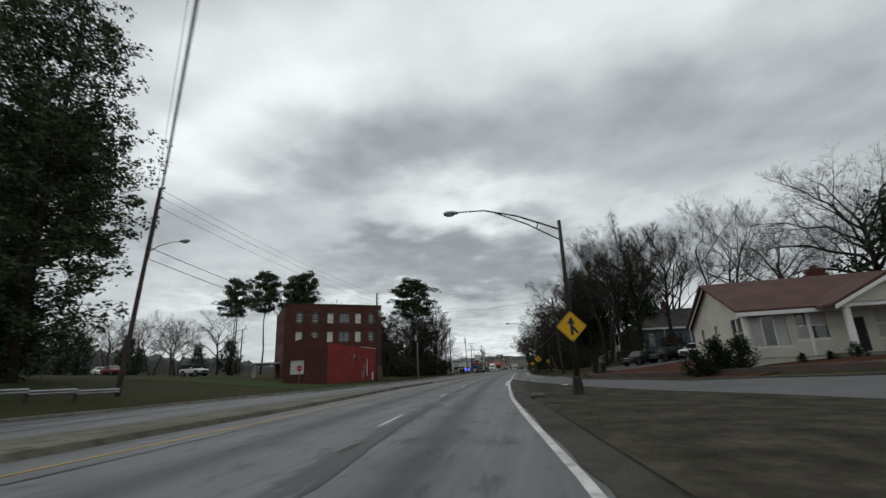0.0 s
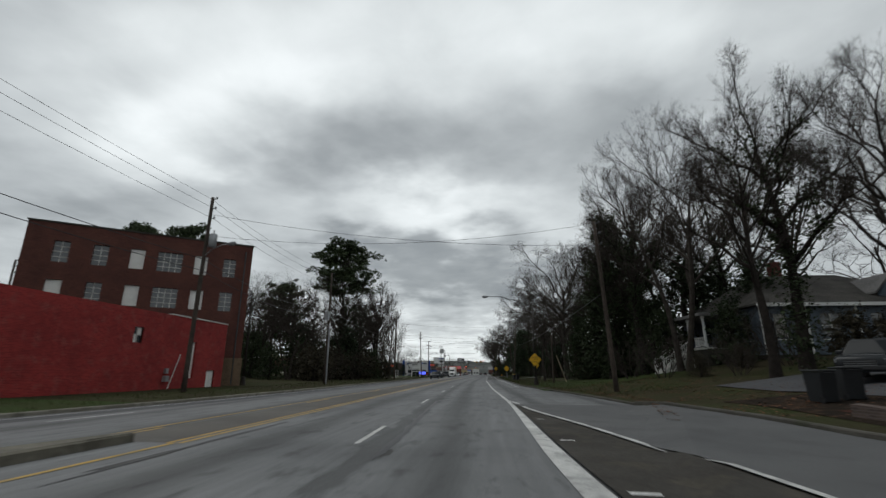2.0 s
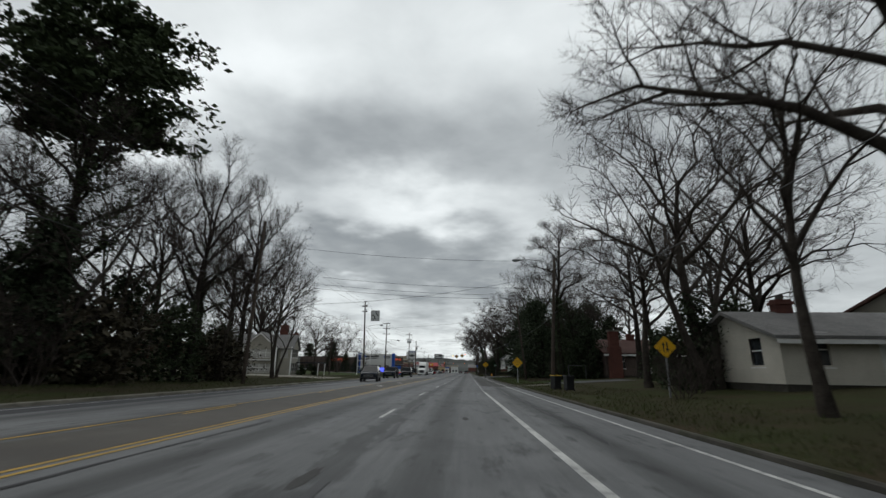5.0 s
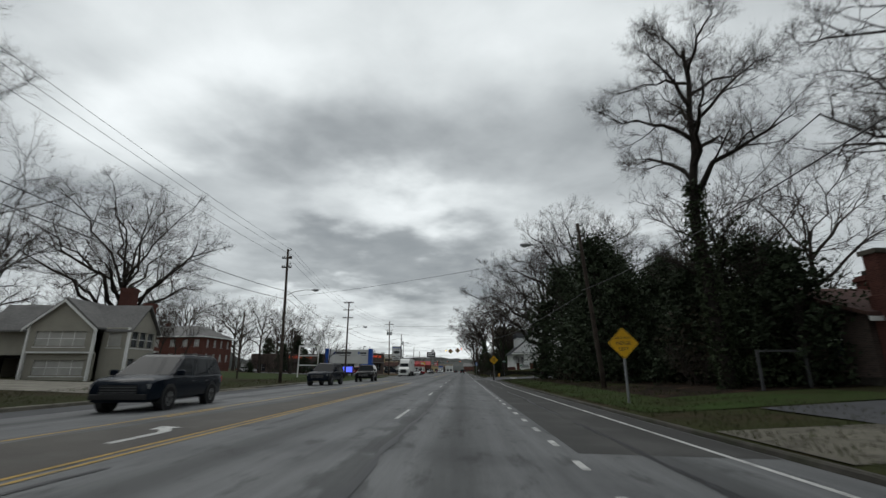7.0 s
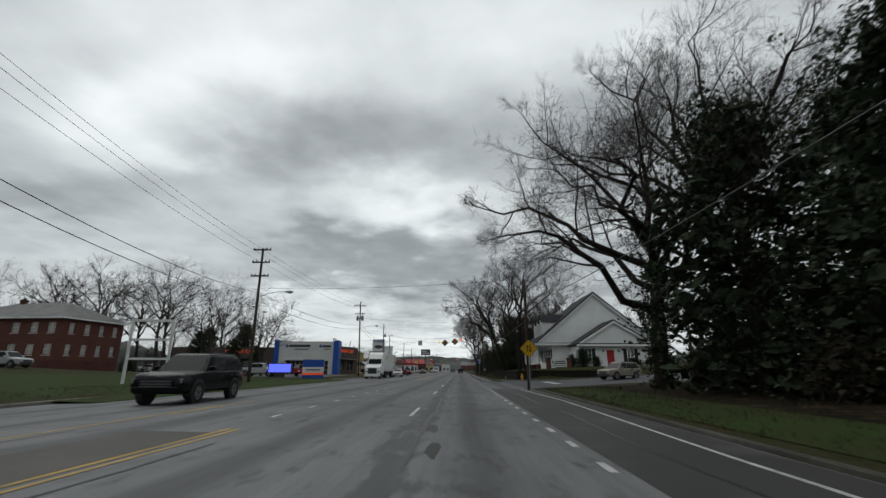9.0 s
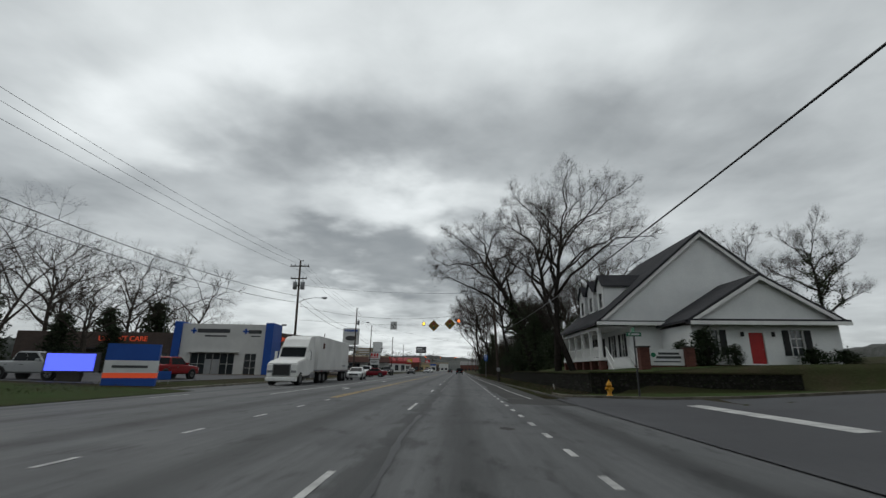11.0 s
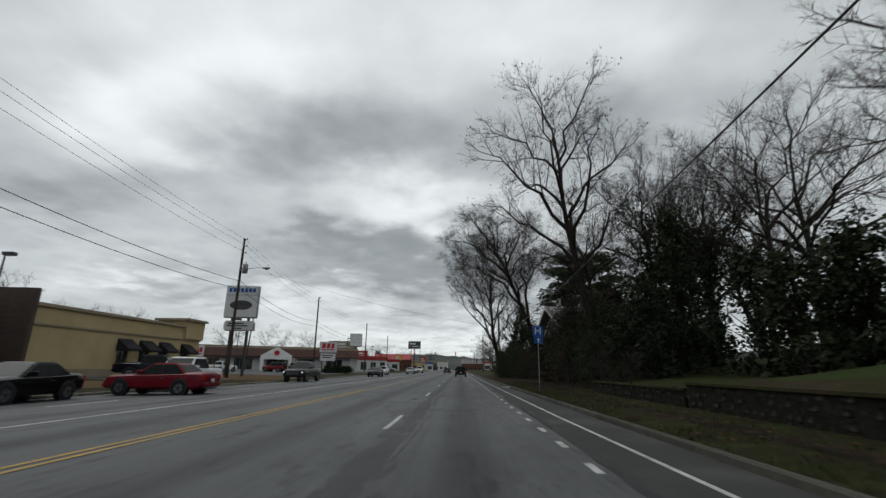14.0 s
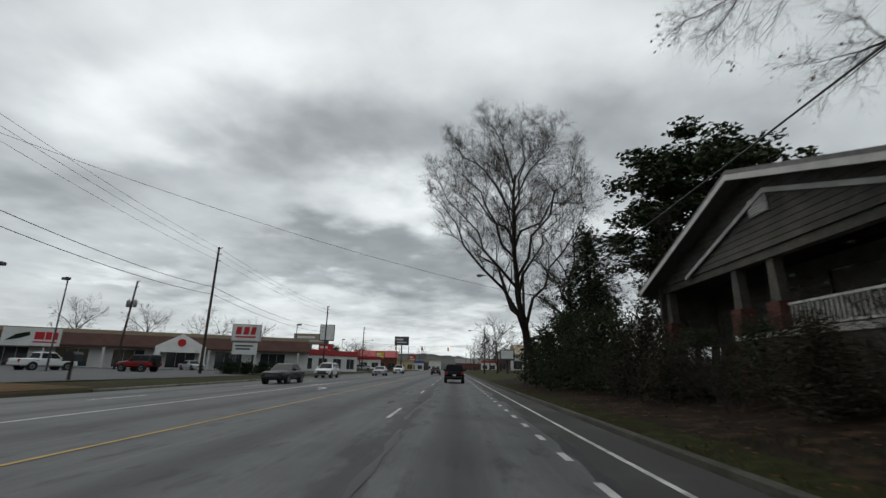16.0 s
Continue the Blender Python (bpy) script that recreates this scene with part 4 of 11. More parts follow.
for x0, x1, y0, y1, mt, lb in ((7, 20, 78, 100, "grass_green", "green winter lawn beside the kerb"), (5.9, 15, 146.8, 149.9, "grass_green", "green lawn before the brick house"), (8.7, 15, 150, 151.9, "grass_green", "green lawn edge beside the verge"), (5.8, 8.6, 150, 202, "grass_green", "green verge sloping to the kerb"), (8.6, 32, 152, 205, "dirt", "dark leaf litter under the evergreens"),
                               (-40, -15, 186, 228, "grass_green", "green lawn beside the road"), (-34, -13.2, 40, 58, "grass_green", "green lawn before the brick building"),
                               (7.5, 30, 229, 262, "grass_green", "green lawn behind the stone wall"), (7.7, 30, 262, 284, "grass_green", "raised green lawn behind the stone wall"), (4.4, 7.4, 226.5, 262, "verge", "mixed winter grass and leaf litter below the wall"), (4.3, 7.5, 262, 284, "verge", "winter grass below the low wall"), (4.3, 9.5, 284, 345, "dirt", "dark leaf litter on the wooded bank"), (-36, -19, 262, 286, "lawn_dry", "tan winter grass strip"),
                               (-30, -17.4, 296, 313, "lawn_dry", "tan mulch and grass strip along the kerb"), (11.5, 32, 49, 58, "dirt", "brown leaf litter on the bank"), (22, 60, 8, 49, "lawn_dry", "dormant brown lawn on a bank")):
    ob = drape("lawn", ([(x0, y) for y in spread(y0, y1, 3)], [(x1, y) for y in spread(y0, y1, 3)]), mt, 0.02, None, "", 2, 6)
    tagged(ob, lb, "lawn", kind="structure")

corner = drape("lawn", ([(5.6, 226.0), (7.0, 225.3), (9.5, 224.2), (13, 223.3), (18, 223.0)], [(5.6, 227.0), (7.0, 227.2), (9.5, 227.1), (13, 226.9), (18, 226.5)]), "grass_green", 0.045, None, "", 1.0, 4)
tagged(corner, "green corner lawn below the stone wall", "lawn", kind="structure")
vs, fs = [], []
arc = [(5.15, 228.5), (5.25, 227.0), (5.7, 225.9), (7.0, 225.15), (9.5, 224.05), (13, 223.15), (18, 222.85), (40, 222.6)]
for i, (x, y) in enumerate(arc):
    x0, y0 = arc[max(i - 1, 0)]
    x1, y1 = arc[min(i + 1, len(arc) - 1)]
    d = math.hypot(x1 - x0, y1 - y0)
    nx, ny = -(y1 - y0) / d, (x1 - x0) / d
    z = ground_z(x, y)
    vs += [(x, y, z - 0.1), (x + nx * 0.02, y + ny * 0.02, z + 0.13), (x + nx * 0.15, y + ny * 0.15, z + 0.14), (x + nx * 0.16, y + ny * 0.16, z - 0.1)]
    if i:
        a = 4 * i - 4
        fs += [(a + k, a + 4 + k, a + 5 + k, a + 1 + k) for k in range(3)]
tagged(part("kerb_corner", (vs, fs), "concrete_mid"), "curved concrete kerb round the street corner", "kerb", kind="structure")

# ---- buildings ----
def wall_mesh(length, z0, z1, holes=(), thick=0.25, board=0.0, top=None):
    """An upright wall along x that faces -y, with holes (x0, x1, z0, z1) cut through it. board: height of lapped boards.
    top: the height of its upper edge at x, for gables."""
    vs, fs = [], []

    def quad(*p):
        k = len(vs)
        vs.extend(p)
        fs.append(tuple(range(k, k + len(p))))

    xs = sorted({0.0, length, *[h[0] for h in holes], *[h[1] for h in holes]})
    zs = sorted({z0, z1, *[h[2] for h in holes], *[h[3] for h in holes]})
    for a, b in zip(xs, xs[1:]):
        for c, d in zip(zs, zs[1:]):
            mx, mz = (a + b) / 2, (c + d) / 2
            if any(h[0] < mx < h[1] and h[2] < mz < h[3] for h in holes):
                continue
            quad((b, thick, c), (a, thick, c), (a, thick, d), (b, thick, d))
            if not board:
                quad((a, 0, c), (b, 0, c), (b, 0, d), (a, 0, d))
            else:
                z = c
                while z < d - 1e-4:
                    k = math.floor(z / board + 1e-6)
                    e = min(d, (k + 1) * board)
                    f0, f1 = (z - k * board) / board, (e - k * board) / board
                    y0, y1 = -0.022 * (1 - f0), -0.022 * (1 - f1)
                    quad((a, y0, z), (b, y0, z), (b, y1, e), (a, y1, e))
                    if f0 < 1e-3:
                        quad((a, 0, z), (b, 0, z), (b, y0, z), (a, y0, z))
                    z = e
    for x0, x1, c, d in holes:
        quad((x0, 0, c), (x1, 0, c), (x1, thick, c), (x0, thick, c))
        quad((x0, thick, d), (x1, thick, d), (x1, 0, d), (x0, 0, d))
        quad((x0, thick, c), (x0, thick, d), (x0, 0, d), (x0, 0, c))
        quad((x1, 0, c), (x1, 0, d), (x1, thick, d), (x1, thick, c))
    i, j = 0.005, length - 0.005
    quad((i, 0, z0), (i, 0, z1), (i, thick, z1), (i, thick, z0))
    quad((j, thick, z0), (j, thick, z1), (j, 0, z1), (j, 0, z0))
    quad((0, 0, z1), (length, 0, z1), (length, thick, z1), (0, thick, z1))
    return vs, fs


def gable_mesh(width, z0, apex, board=0.0, thick=0.2, at=0.5):
    """A gable triangle along x that faces -y, from the eaves' height z0 to the apex."""
    vs, fs = [], []
    h = apex - z0
    step = board or h
    z = z0
    def span(zz):
        f = (zz - z0) / h
        return width * at * f, width - width * (1 - at) * f
    while z < apex - 1e-4:
        e = min(apex, z + step)
        (a, b), (c, d) = span(z), span(e)
        y0 = -0.022 if board else 0
        if not vs:
            vs += [(a, 0, z), (b, 0, z)]
        k = len(vs)
        vs += [(a, y0, z), (b, y0, z), (c, 0, e), (d, 0, e)]
        fs += [(k - 2, k - 1, k + 1, k), (k, k + 1, k + 3, k + 2)]
        z = e
    k = len(vs)
    vs += [(0, thick, z0), (width, thick, z0), (width * at, thick, apex)]
    fs.append((k + 1, k, k + 2))
    return vs, fs


def put(ob, m):
    ob.matrix_local = m
    return ob


def L(x, y, z=0.0, turn=0.0):
    return pose(x, y, z, 0, 0, turn)


def window(parent, m, w, h, cols=2, rows=2, frame="white", fill="glass", sill=True, label="", trim=0.09):
    """A sash in a hole whose lower left outer corner is m: casing, sill, panes with bars between."""
    t = trim
    ring = [(-t, -t), (w + t, -t), (w + t, h + t), (-t, h + t), (0, 0), (w, 0), (w, h), (0, h)]
    vs = [(x, -0.03, z) for x, z in ring] + [(x, 0.06, z) for x, z in ring]
    fs = []
    for i in range(4):
        j = (i + 1) % 4
        fs += [(i, j, 4 + j, 4 + i), (8 + j, 8 + i, 12 + i, 12 + j), (j, i, 8 + i, 8 + j), (4 + i, 4 + j, 12 + j, 12 + i)]
    win = put(part("window", (vs, fs), frame, parent, label), m)
    for i in range(1, cols):
        x = w * i / cols
        part("glazing_bar", boxes((x - 0.03, x + 0.03, 0.02, 0.06, 0, h)), frame, win)
    for j in range(1, rows):
        z = h * j / rows
        part("glazing_bar", boxes((0, w, 0.021, 0.058, z - 0.03, z + 0.03)), frame, win)
    for i in range(cols):
        for j in range(rows):
            b = boxes((w * i / cols, w * (i + 1) / cols, 0.065, 0.08, h * j / rows, h * (j + 1) / rows))
            part("pane", b, fill if not isinstance(fill, tuple) else fill[(i + j) % len(fill)], win)
    if sill:
        part("sill", boxes((-t - 0.04, w + t + 0.04, -0.09, 0.0, -t - 0.06, -t + 0.0)), frame, win)
    return win


def door(parent, m, w, h, material="white", label="", name="door"):
    bm = boxes((0, w, 0.04, 0.09, 0, h))
    for x in (0.12 * w, 0.55 * w):
        for z, e in ((0.1 * h, 0.42 * h), (0.5 * h, 0.9 * h)):
            box(bm, x, x + 0.33 * w, 0.025, 0.04, z, e)
    d = put(part(name, bm, material, parent, label), m)
    part("frame", boxes((-0.1, 0, -0.02, 0.1, 0, h + 0.1), (w, w + 0.1, -0.02, 0.1, 0, h + 0.1), (0, w, -0.02, 0.1, h, h + 0.1)), "white", d)
    k = bmesh.new()
    bmesh.ops.create_uvsphere(k, u_segments=8, v_segments=6, radius=0.035, matrix=Matrix.Translation((w * 0.9, 0.0, h * 0.47)))
    part("handle", k, "steel", d)
    return d


def gable_roof(parent, x0, x1, y0, y1, eave, apex, axis, material, over=0.4, thick=0.16, name="roof"):
    """Two slopes with thickness over a rectangle; the ridge runs along axis."""
    bm = bmesh.new()
    if axis == "y":
        c, lo, hi, a, b = (x0 + x1) / 2, x0, x1, y0 - over, y1 + over
    else:
        c, lo, hi, a, b = (y0 + y1) / 2, y0, y1, x0 - over, x1 + over
    s = (apex - eave) / (c - lo)
    el = eave - s * over
    out = [(lo - over, el), (c, apex), (hi + over, el), (hi + over, el + thick), (c, apex + thick * 1.2), (lo - over, el + thick)]
    for half in ([out[0], out[1], out[4], out[5]], [out[1], out[2], out[3], out[4]]):
        prism(bm, half, "y" if axis == "y" else "x", a, b)
    return part(name, bm, material, parent)


def hip_roof(parent, x0, x1, y0, y1, eave, apex, material, over=0.45, ridge=0.3, name="roof"):
    bm = bmesh.new()
    a, b, c, d = x0 - over, x1 + over, y0 - over, y1 + over
    lx, ly = b - a, d - c
    if lx >= ly:
        r0, r1 = (a + lx * ridge, (c + d) / 2), (b - lx * ridge, (c + d) / 2)
    else:
        r0, r1 = ((a + b) / 2, c + ly * ridge), ((a + b) / 2, d - ly * ridge)
    base = [bm.verts.new(p) for p in ((a, c, eave), (b, c, eave), (b, d, eave), (a, d, eave))]
    low = [bm.verts.new((v.co.x, v.co.y, eave - 0.15)) for v in base]
    p, q = bm.verts.new((*r0, apex)), bm.verts.new((*r1, apex))
    if lx >= ly:
        fs = ((base[0], base[1], q, p), (base[1], base[2], q), (base[2], base[3], p, q), (base[3], base[0], p))
    else:
        fs = ((base[0], base[1], p), (base[1], base[2], q, p), (base[2], base[3], q), (base[3], base[0], p, q))
    for f in fs:
        bm.faces.new(f)
    for i in range(4):
        bm.faces.new((low[i], low[(i + 1) % 4], base[(i + 1) % 4], base[i]))
    bm.faces.new(low[::-1])
    return part(name, bm, material, parent)


def chimney(parent, x, y, z0, z1, w=0.9, d=0.6, material="brick"):
    ob = part("chimney", boxes((x - w / 2, x + w / 2, y - d / 2, y + d / 2, z0, z1), (x - w / 2 - 0.08, x + w / 2 + 0.08, y - d / 2 - 0.08, y + d / 2 + 0.08, z1 - 0.3, z1 - 0.12)), material, parent)
    part("flue", boxes((x - 0.15, x + 0.15, y - 0.15, y + 0.15, z1, z1 + 0.3)), "concrete_dark", ob)
    return ob


def rake_trim(parent, width, z0, apex, m, material="white", w=0.22):
    """White boards along the slopes of a gable."""
    for a, b in (((-0.3, z0 - 0.3 * (apex - z0) / (width / 2)), (width / 2, apex)), ((width + 0.3, z0 - 0.3 * (apex - z0) / (width / 2)), (width / 2, apex))):
        bm = bmesh.new()
        prism(bm, [a, b, (b[0], b[1] - w), (a[0], a[1] - w)], "y", -0.08, -0.03)
        put(part("bargeboard", bm, material, parent), m)


def railing(parent, p, q, z, height=0.85, gap=0.14, material="white", post=False):
    """A rail with balusters from p to q at floor height z."""
    p, q = Vector((*p, z)), Vector((*q, z))
    ln = (q - p).length
    d = (q - p) / ln
    turn = math.degrees(math.atan2(d.y, d.x))
    r = put(part("railing", boxes((0, ln, -0.04, 0.04, height - 0.07, height), (0, ln, -0.03, 0.03, 0.08, 0.14)), material, parent), L(p.x, p.y, z, turn))
    me = None
    n = max(2, round(ln / gap))
    for i in range(n):
        if me is None:
            b = part("baluster", boxes((-0.02, 0.02, -0.02, 0.02, 0.14, height - 0.07)), material, r)
            me = b.data
        else:
            b = new("baluster", me)
            b.parent = r
        b.location = ((i + 0.5) * ln / n, 0, 0)
    return r


def porch_post(parent, x, y, z0, z1, w=0.2, material="white"):
    return part("post", boxes((x - w / 2, x + w / 2, y - w / 2, y + w / 2, z0, z1), (x - w / 2 - 0.04, x + w / 2 + 0.04, y - w / 2 - 0.04, y + w / 2 + 0.04, z0, z0 + 0.25), (x - w / 2 - 0.04, x + w / 2 + 0.04, y - w / 2 - 0.04, y + w / 2 + 0.04, z1 - 0.2, z1)), material, parent)


def brick_building():
    """Three storeys of old brick with boarded windows; its front runs from the origin along x."""
    b = thing("brick_building", pose(-33.9, 68.8, 0.0, 0, 0, 35.6), "three-storey old red brick building with boarded and broken white windows", "building")
    w, d, h = 16.8, 15.0, 13.2
    cols = (2.4, 5.0, 7.6, 10.05, 12.5, 14.9)
    zs = (3.6, 6.8, 10.0)
    holes, wins = [], []
    for r, z in enumerate(zs):
        for i, x in enumerate(cols):
            ww = 1.9 if i == 3 else 1.05
            holes.append((x - ww / 2, x + ww / 2, z, z + 1.75))
            fill = "board" if i in (2, 4) or (r == 1 and i == 0) else "glass"
            wins.append((x - ww / 2, z, ww, 4 if i == 3 else 2, fill))
    front = part("wall", wall_mesh(w, 0.2, h, holes, 0.4), "brick", b, "dark red brick front")
    for x, z, ww, c, fill in wins:
        window(b, L(x, 0.12, z), ww, 1.75, 1 if fill == "board" else c, 1 if fill == "board" else 4, "white_old", fill, True, "boarded white window" if fill == "board" else "peeling white sash window")
    sh = [(y, y + 1.0, z, z + 1.75) for z in zs for y in (1.2, 4.2, 7.2, 10.2, 13.0)]
    side = put(part("wall", wall_mesh(d, 0.2, h - 0.6, sh, 0.4), "brick", b), L(0, d, 0, -90))
    for y, y1, z, z1 in sh:
        window(b, L(0.12, d - y, z, -90), 1.0, 1.75, 2, 4, "white_old", "glass")
    rs = [(y, y + 1.0, z, z + 1.75) for z in zs for y in (1.5, 6, 10.5)]
    put(part("wall", wall_mesh(d, 0.2, h, rs, 0.4), "brick", b), L(w, 0, 0, 90))
    for y, y1, z, z1 in rs:
        window(b, L(w - 0.12, y, z, 90), 1.0, 1.75, 2, 4, "white_old", "glass")
    put(part("wall", wall_mesh(w, 0.2, h, (), 0.4), "brick", b), L(w, d, 0, 180))
    part("roof", boxes((0.4, w - 0.4, 0.4, d - 0.4, h - 0.9, h - 0.7)), "tar", b)
    cop = part("coping", boxes((-0.08, w + 0.08, -0.08, 0.48, h + 0.002, h + 0.14), (-0.08, 0.48, 0.48, d, h - 0.6, h - 0.46), (w - 0.48, w + 0.08, 0.48, d, h + 0.002, h + 0.14)), "concrete_dark", b)
    part("footing", boxes((w - 4.2, w + 0.12, -0.12, 3.5, -0.6, 2.6), (-0.05, w - 4.2, -0.05, d, -0.6, 0.22)), "stone_base", b, "tan stone footing")
    part("hatch", boxes((w - 2.9, w - 1.5, -0.2, -0.1, 0.1, 1.7)), "board", b, "white slatted hatch")
    for k in range(8):
        part("slat", boxes((w - 2.85, w - 1.55, -0.23, -0.2, 0.16 + k * 0.19, 0.26 + k * 0.19)), "white_old", b)
    chimney(b, 3.5, 9, h - 0.8, h + 0.9, 1.2, 0.8)
    pr = part("porch_roof", boxes((-4.2, -0.02, 3.5, 12.5, 3.5, 3.75)), "white_old", b)
    for y in (4, 6, 8, 10, 12):
        porch_post(b, -3.9, y, 0.6, 3.5, 0.25, "white_old")
    part("downpipe", tube(bmesh.new(), [(w - 0.6, -0.1, 0.3), (w - 0.6, -0.1, 12.6)], 0.06), "steel_dark", b)
    return b


def annex():
    """Low shed joined to the brick building: its long side is painted red and faces the road."""
    a = thing("brick_annex", pose(-20.3, 56.4, 0.0, 0, 0, 0), "low brick annex with a bright red painted side wall", "building")
    ln, w, h = 19.6, 6.2, 5.35
    holes = [(9.2, 10.0, 3.2, 4.2), (14.9, 15.7, 0.9, 3.6), (17.4, 18.5, 0.1, 1.5)]
    put(part("wall", wall_mesh(ln, -0.3, h, holes, 0.35), "brick_paint", a, "red painted brick side wall"), L(0, 0, 0, 90))
    window(a, L(-0.1, 9.2, 3.2, 90), 0.8, 1.0, 2, 2, "white_old", ("board", "glass"))
    window(a, L(-0.1, 14.9, 0.9, 90), 0.8, 2.7, 1, 1, "white_old", "board", False, "tall boarded white opening")
    door(a, L(-0.1, 17.4, 0.1, 90), 1.1, 1.4, "board", "low white board door")
    gh = [(0.9, 2.9, 1.5, 3.3)]
    put(part("wall", wall_mesh(w, -0.3, h, gh, 0.35), "brick", a, "dark brick end wall"), L(-w, 0.0))
    put(part("parapet", gable_mesh(w, h, h + 1.1, 0, 0.35, 0.55), "brick", a), L(-w, 0.0))
    window(a, L(-w + 0.9, 0.1, 1.5), 2.0, 1.8, 1, 1, "white_old", "board", True, "white boarded shop window")
    lh = [(x, x + 0.9, 1.0, 3.2) for x in (2, 4, 6, 8, 10, 12)]
    put(part("wall", wall_mesh(ln - 4, -0.3, h - 0.7, lh, 0.35), "brick", a), L(-w, ln - 4, 0, -90))
    for x, x1, z, z1 in lh:
        window(a, L(-w + 0.1, ln - 4 - x, z, -90), 0.9, 2.2, 1, 3, "white_old", ("board", "glass"))
    part("roof", boxes((-w + 0.35, -0.35, 0.35, ln, h - 0.9, h - 0.72)), "tar", a)
    part("coping", boxes((-0.38, 0.05, 12.5, ln, h, h + 0.1)), "white_old", a, "flaking pale coping")
    part("gas_meter", boxes((0.02, 0.28, 12.4, 12.75, 0.7, 1.1), (0.02, 0.2, 12.45, 12.7, 1.25, 1.6)), "steel", a)
    part("pipe", tube(bmesh.new(), [(0.06, 13.0, 0.2), (0.06, 13.9, 2.6)], 0.035), "white_old", a, "thin leaning white pipe")
    return a


def cream_house():
    z = 1.15
    hse = thing("cream_house", pose(20.2, 33.4, z, 0, 0, -6), "cream clapboard bungalow with white trim and a brown shingle roof", "house")
    w, d, e, ap = 19.0, 14.0, 3.15, 5.9
    fh = [(0.3, 2.4, 0.75, 2.7), (2.9, 4.6, 1.1, 2.7), (5.7, 6.6, 0.15, 2.25), (7.2, 8.2, 1.0, 2.6), (11, 13, 1.0, 2.6)]
    part("wall", wall_mesh(w, 0, e, fh, 0.2, 0.19), "siding_cream", hse, "cream clapboard front")
    window(hse, L(0.3, 0.06, 0.75), 2.1, 1.95, 3, 1, "white", ("blind", "glass", "blind"), True, "wide white picture window")
    window(hse, L(2.9, 0.06, 1.1), 1.7, 1.6, 2, 2, "white", ("blind", "glass"))
    door(hse, L(5.7, 0.06, 0.15), 0.9, 2.1, "shutter", "dark front door")
    window(hse, L(7.2, 0.06, 1.0), 1.0, 1.6, 1, 2, "white", "blind")
    window(hse, L(11, 0.06, 1.0), 2.0, 1.6, 2, 2, "white", "blind")
    sd = [(0.5, 1.5, 0.75, 2.7), (1.7, 2.7, 0.75, 2.7), (6, 7.1, 0.9, 2.6), (10, 11.1, 0.9, 2.6)]
    put(part("wall", wall_mesh(d, 0, e, [(d - b, d - a, c, f) for a, b, c, f in sd], 0.2, 0.19), "siding_cream", hse), L(0, d, 0, -90))
    for a, b, c, f in sd:
        window(hse, L(0.06, b, c, -90), b - a, f - c, 1, 2, "white", "glass" if a < 5 else "blind")
    put(part("gable", gable_mesh(d, e, ap, 0.19), "siding_cream", hse), L(0, d, 0, -90))
    rake_trim(hse, d, e, ap, L(-0.25, d, 0, -90))
    put(part("wall", wall_mesh(d, 0, e, (), 0.2, 0.19), "siding_cream", hse), L(w, 0, 0, 90))
    put(part("wall", wall_mesh(w, 0, e, (), 0.2, 0.19), "siding_cream", hse), L(w, d, 0, 180))
    put(part("gable", gable_mesh(d, e, ap, 0.19), "siding_cream", hse), L(w, 0, 0, 90))
    gable_roof(hse, 0, w, 0, d, e, ap, "x", "shingle_brown", 0.55)
    part("fascia", boxes((-0.55, w + 0.5, -0.62, -0.56, e - 0.45, e - 0.2)), "white", hse)
    part("corner_board", boxes((-0.06, 0.14, -0.06, 0.14, 0, e), (3.5, 3.66, -0.05, 0.1, 0, e)), "white", hse)
    part("foundation", boxes((0.02, w - 0.02, 0.05, d - 0.02, -1.6, 0.0)), "siding_cream", hse)
    # front porch with its own little gable
    part("porch_floor", boxes((4.5, 9.2, -2.4, -0.05, -1.2, 0.1)), "concrete", hse)
    for x in (4.75, 8.95):
        porch_post(hse, x, -2.2, 0.1, 2.9, 0.28)
    put(part("porch_gable", gable_mesh(5.2, 3.0, 4.4, 0.19), "siding_cream", hse), L(4.25, -2.5))
    rake_trim(hse, 5.2, 3.0, 4.4, L(4.25, -2.85))
    gable_roof(hse, 4.25, 9.45, -2.5, 3.5, 3.0, 4.4, "y", "shingle_brown", 0.3, name="porch_roof")
    part("beam", boxes((4.35, 9.35, -2.4, -2.1, 2.75, 3.0)), "white", hse)
    chimney(hse, 8.5, 8.5, 4.2, 6.9, 1.1, 0.8)
    part("steps", boxes((5.6, 7.2, -3.2, -2.4, -1.3, -0.25), (5.6, 7.2, -2.8, -2.41, -1.3, -0.08)), "concrete", hse)
    return hse


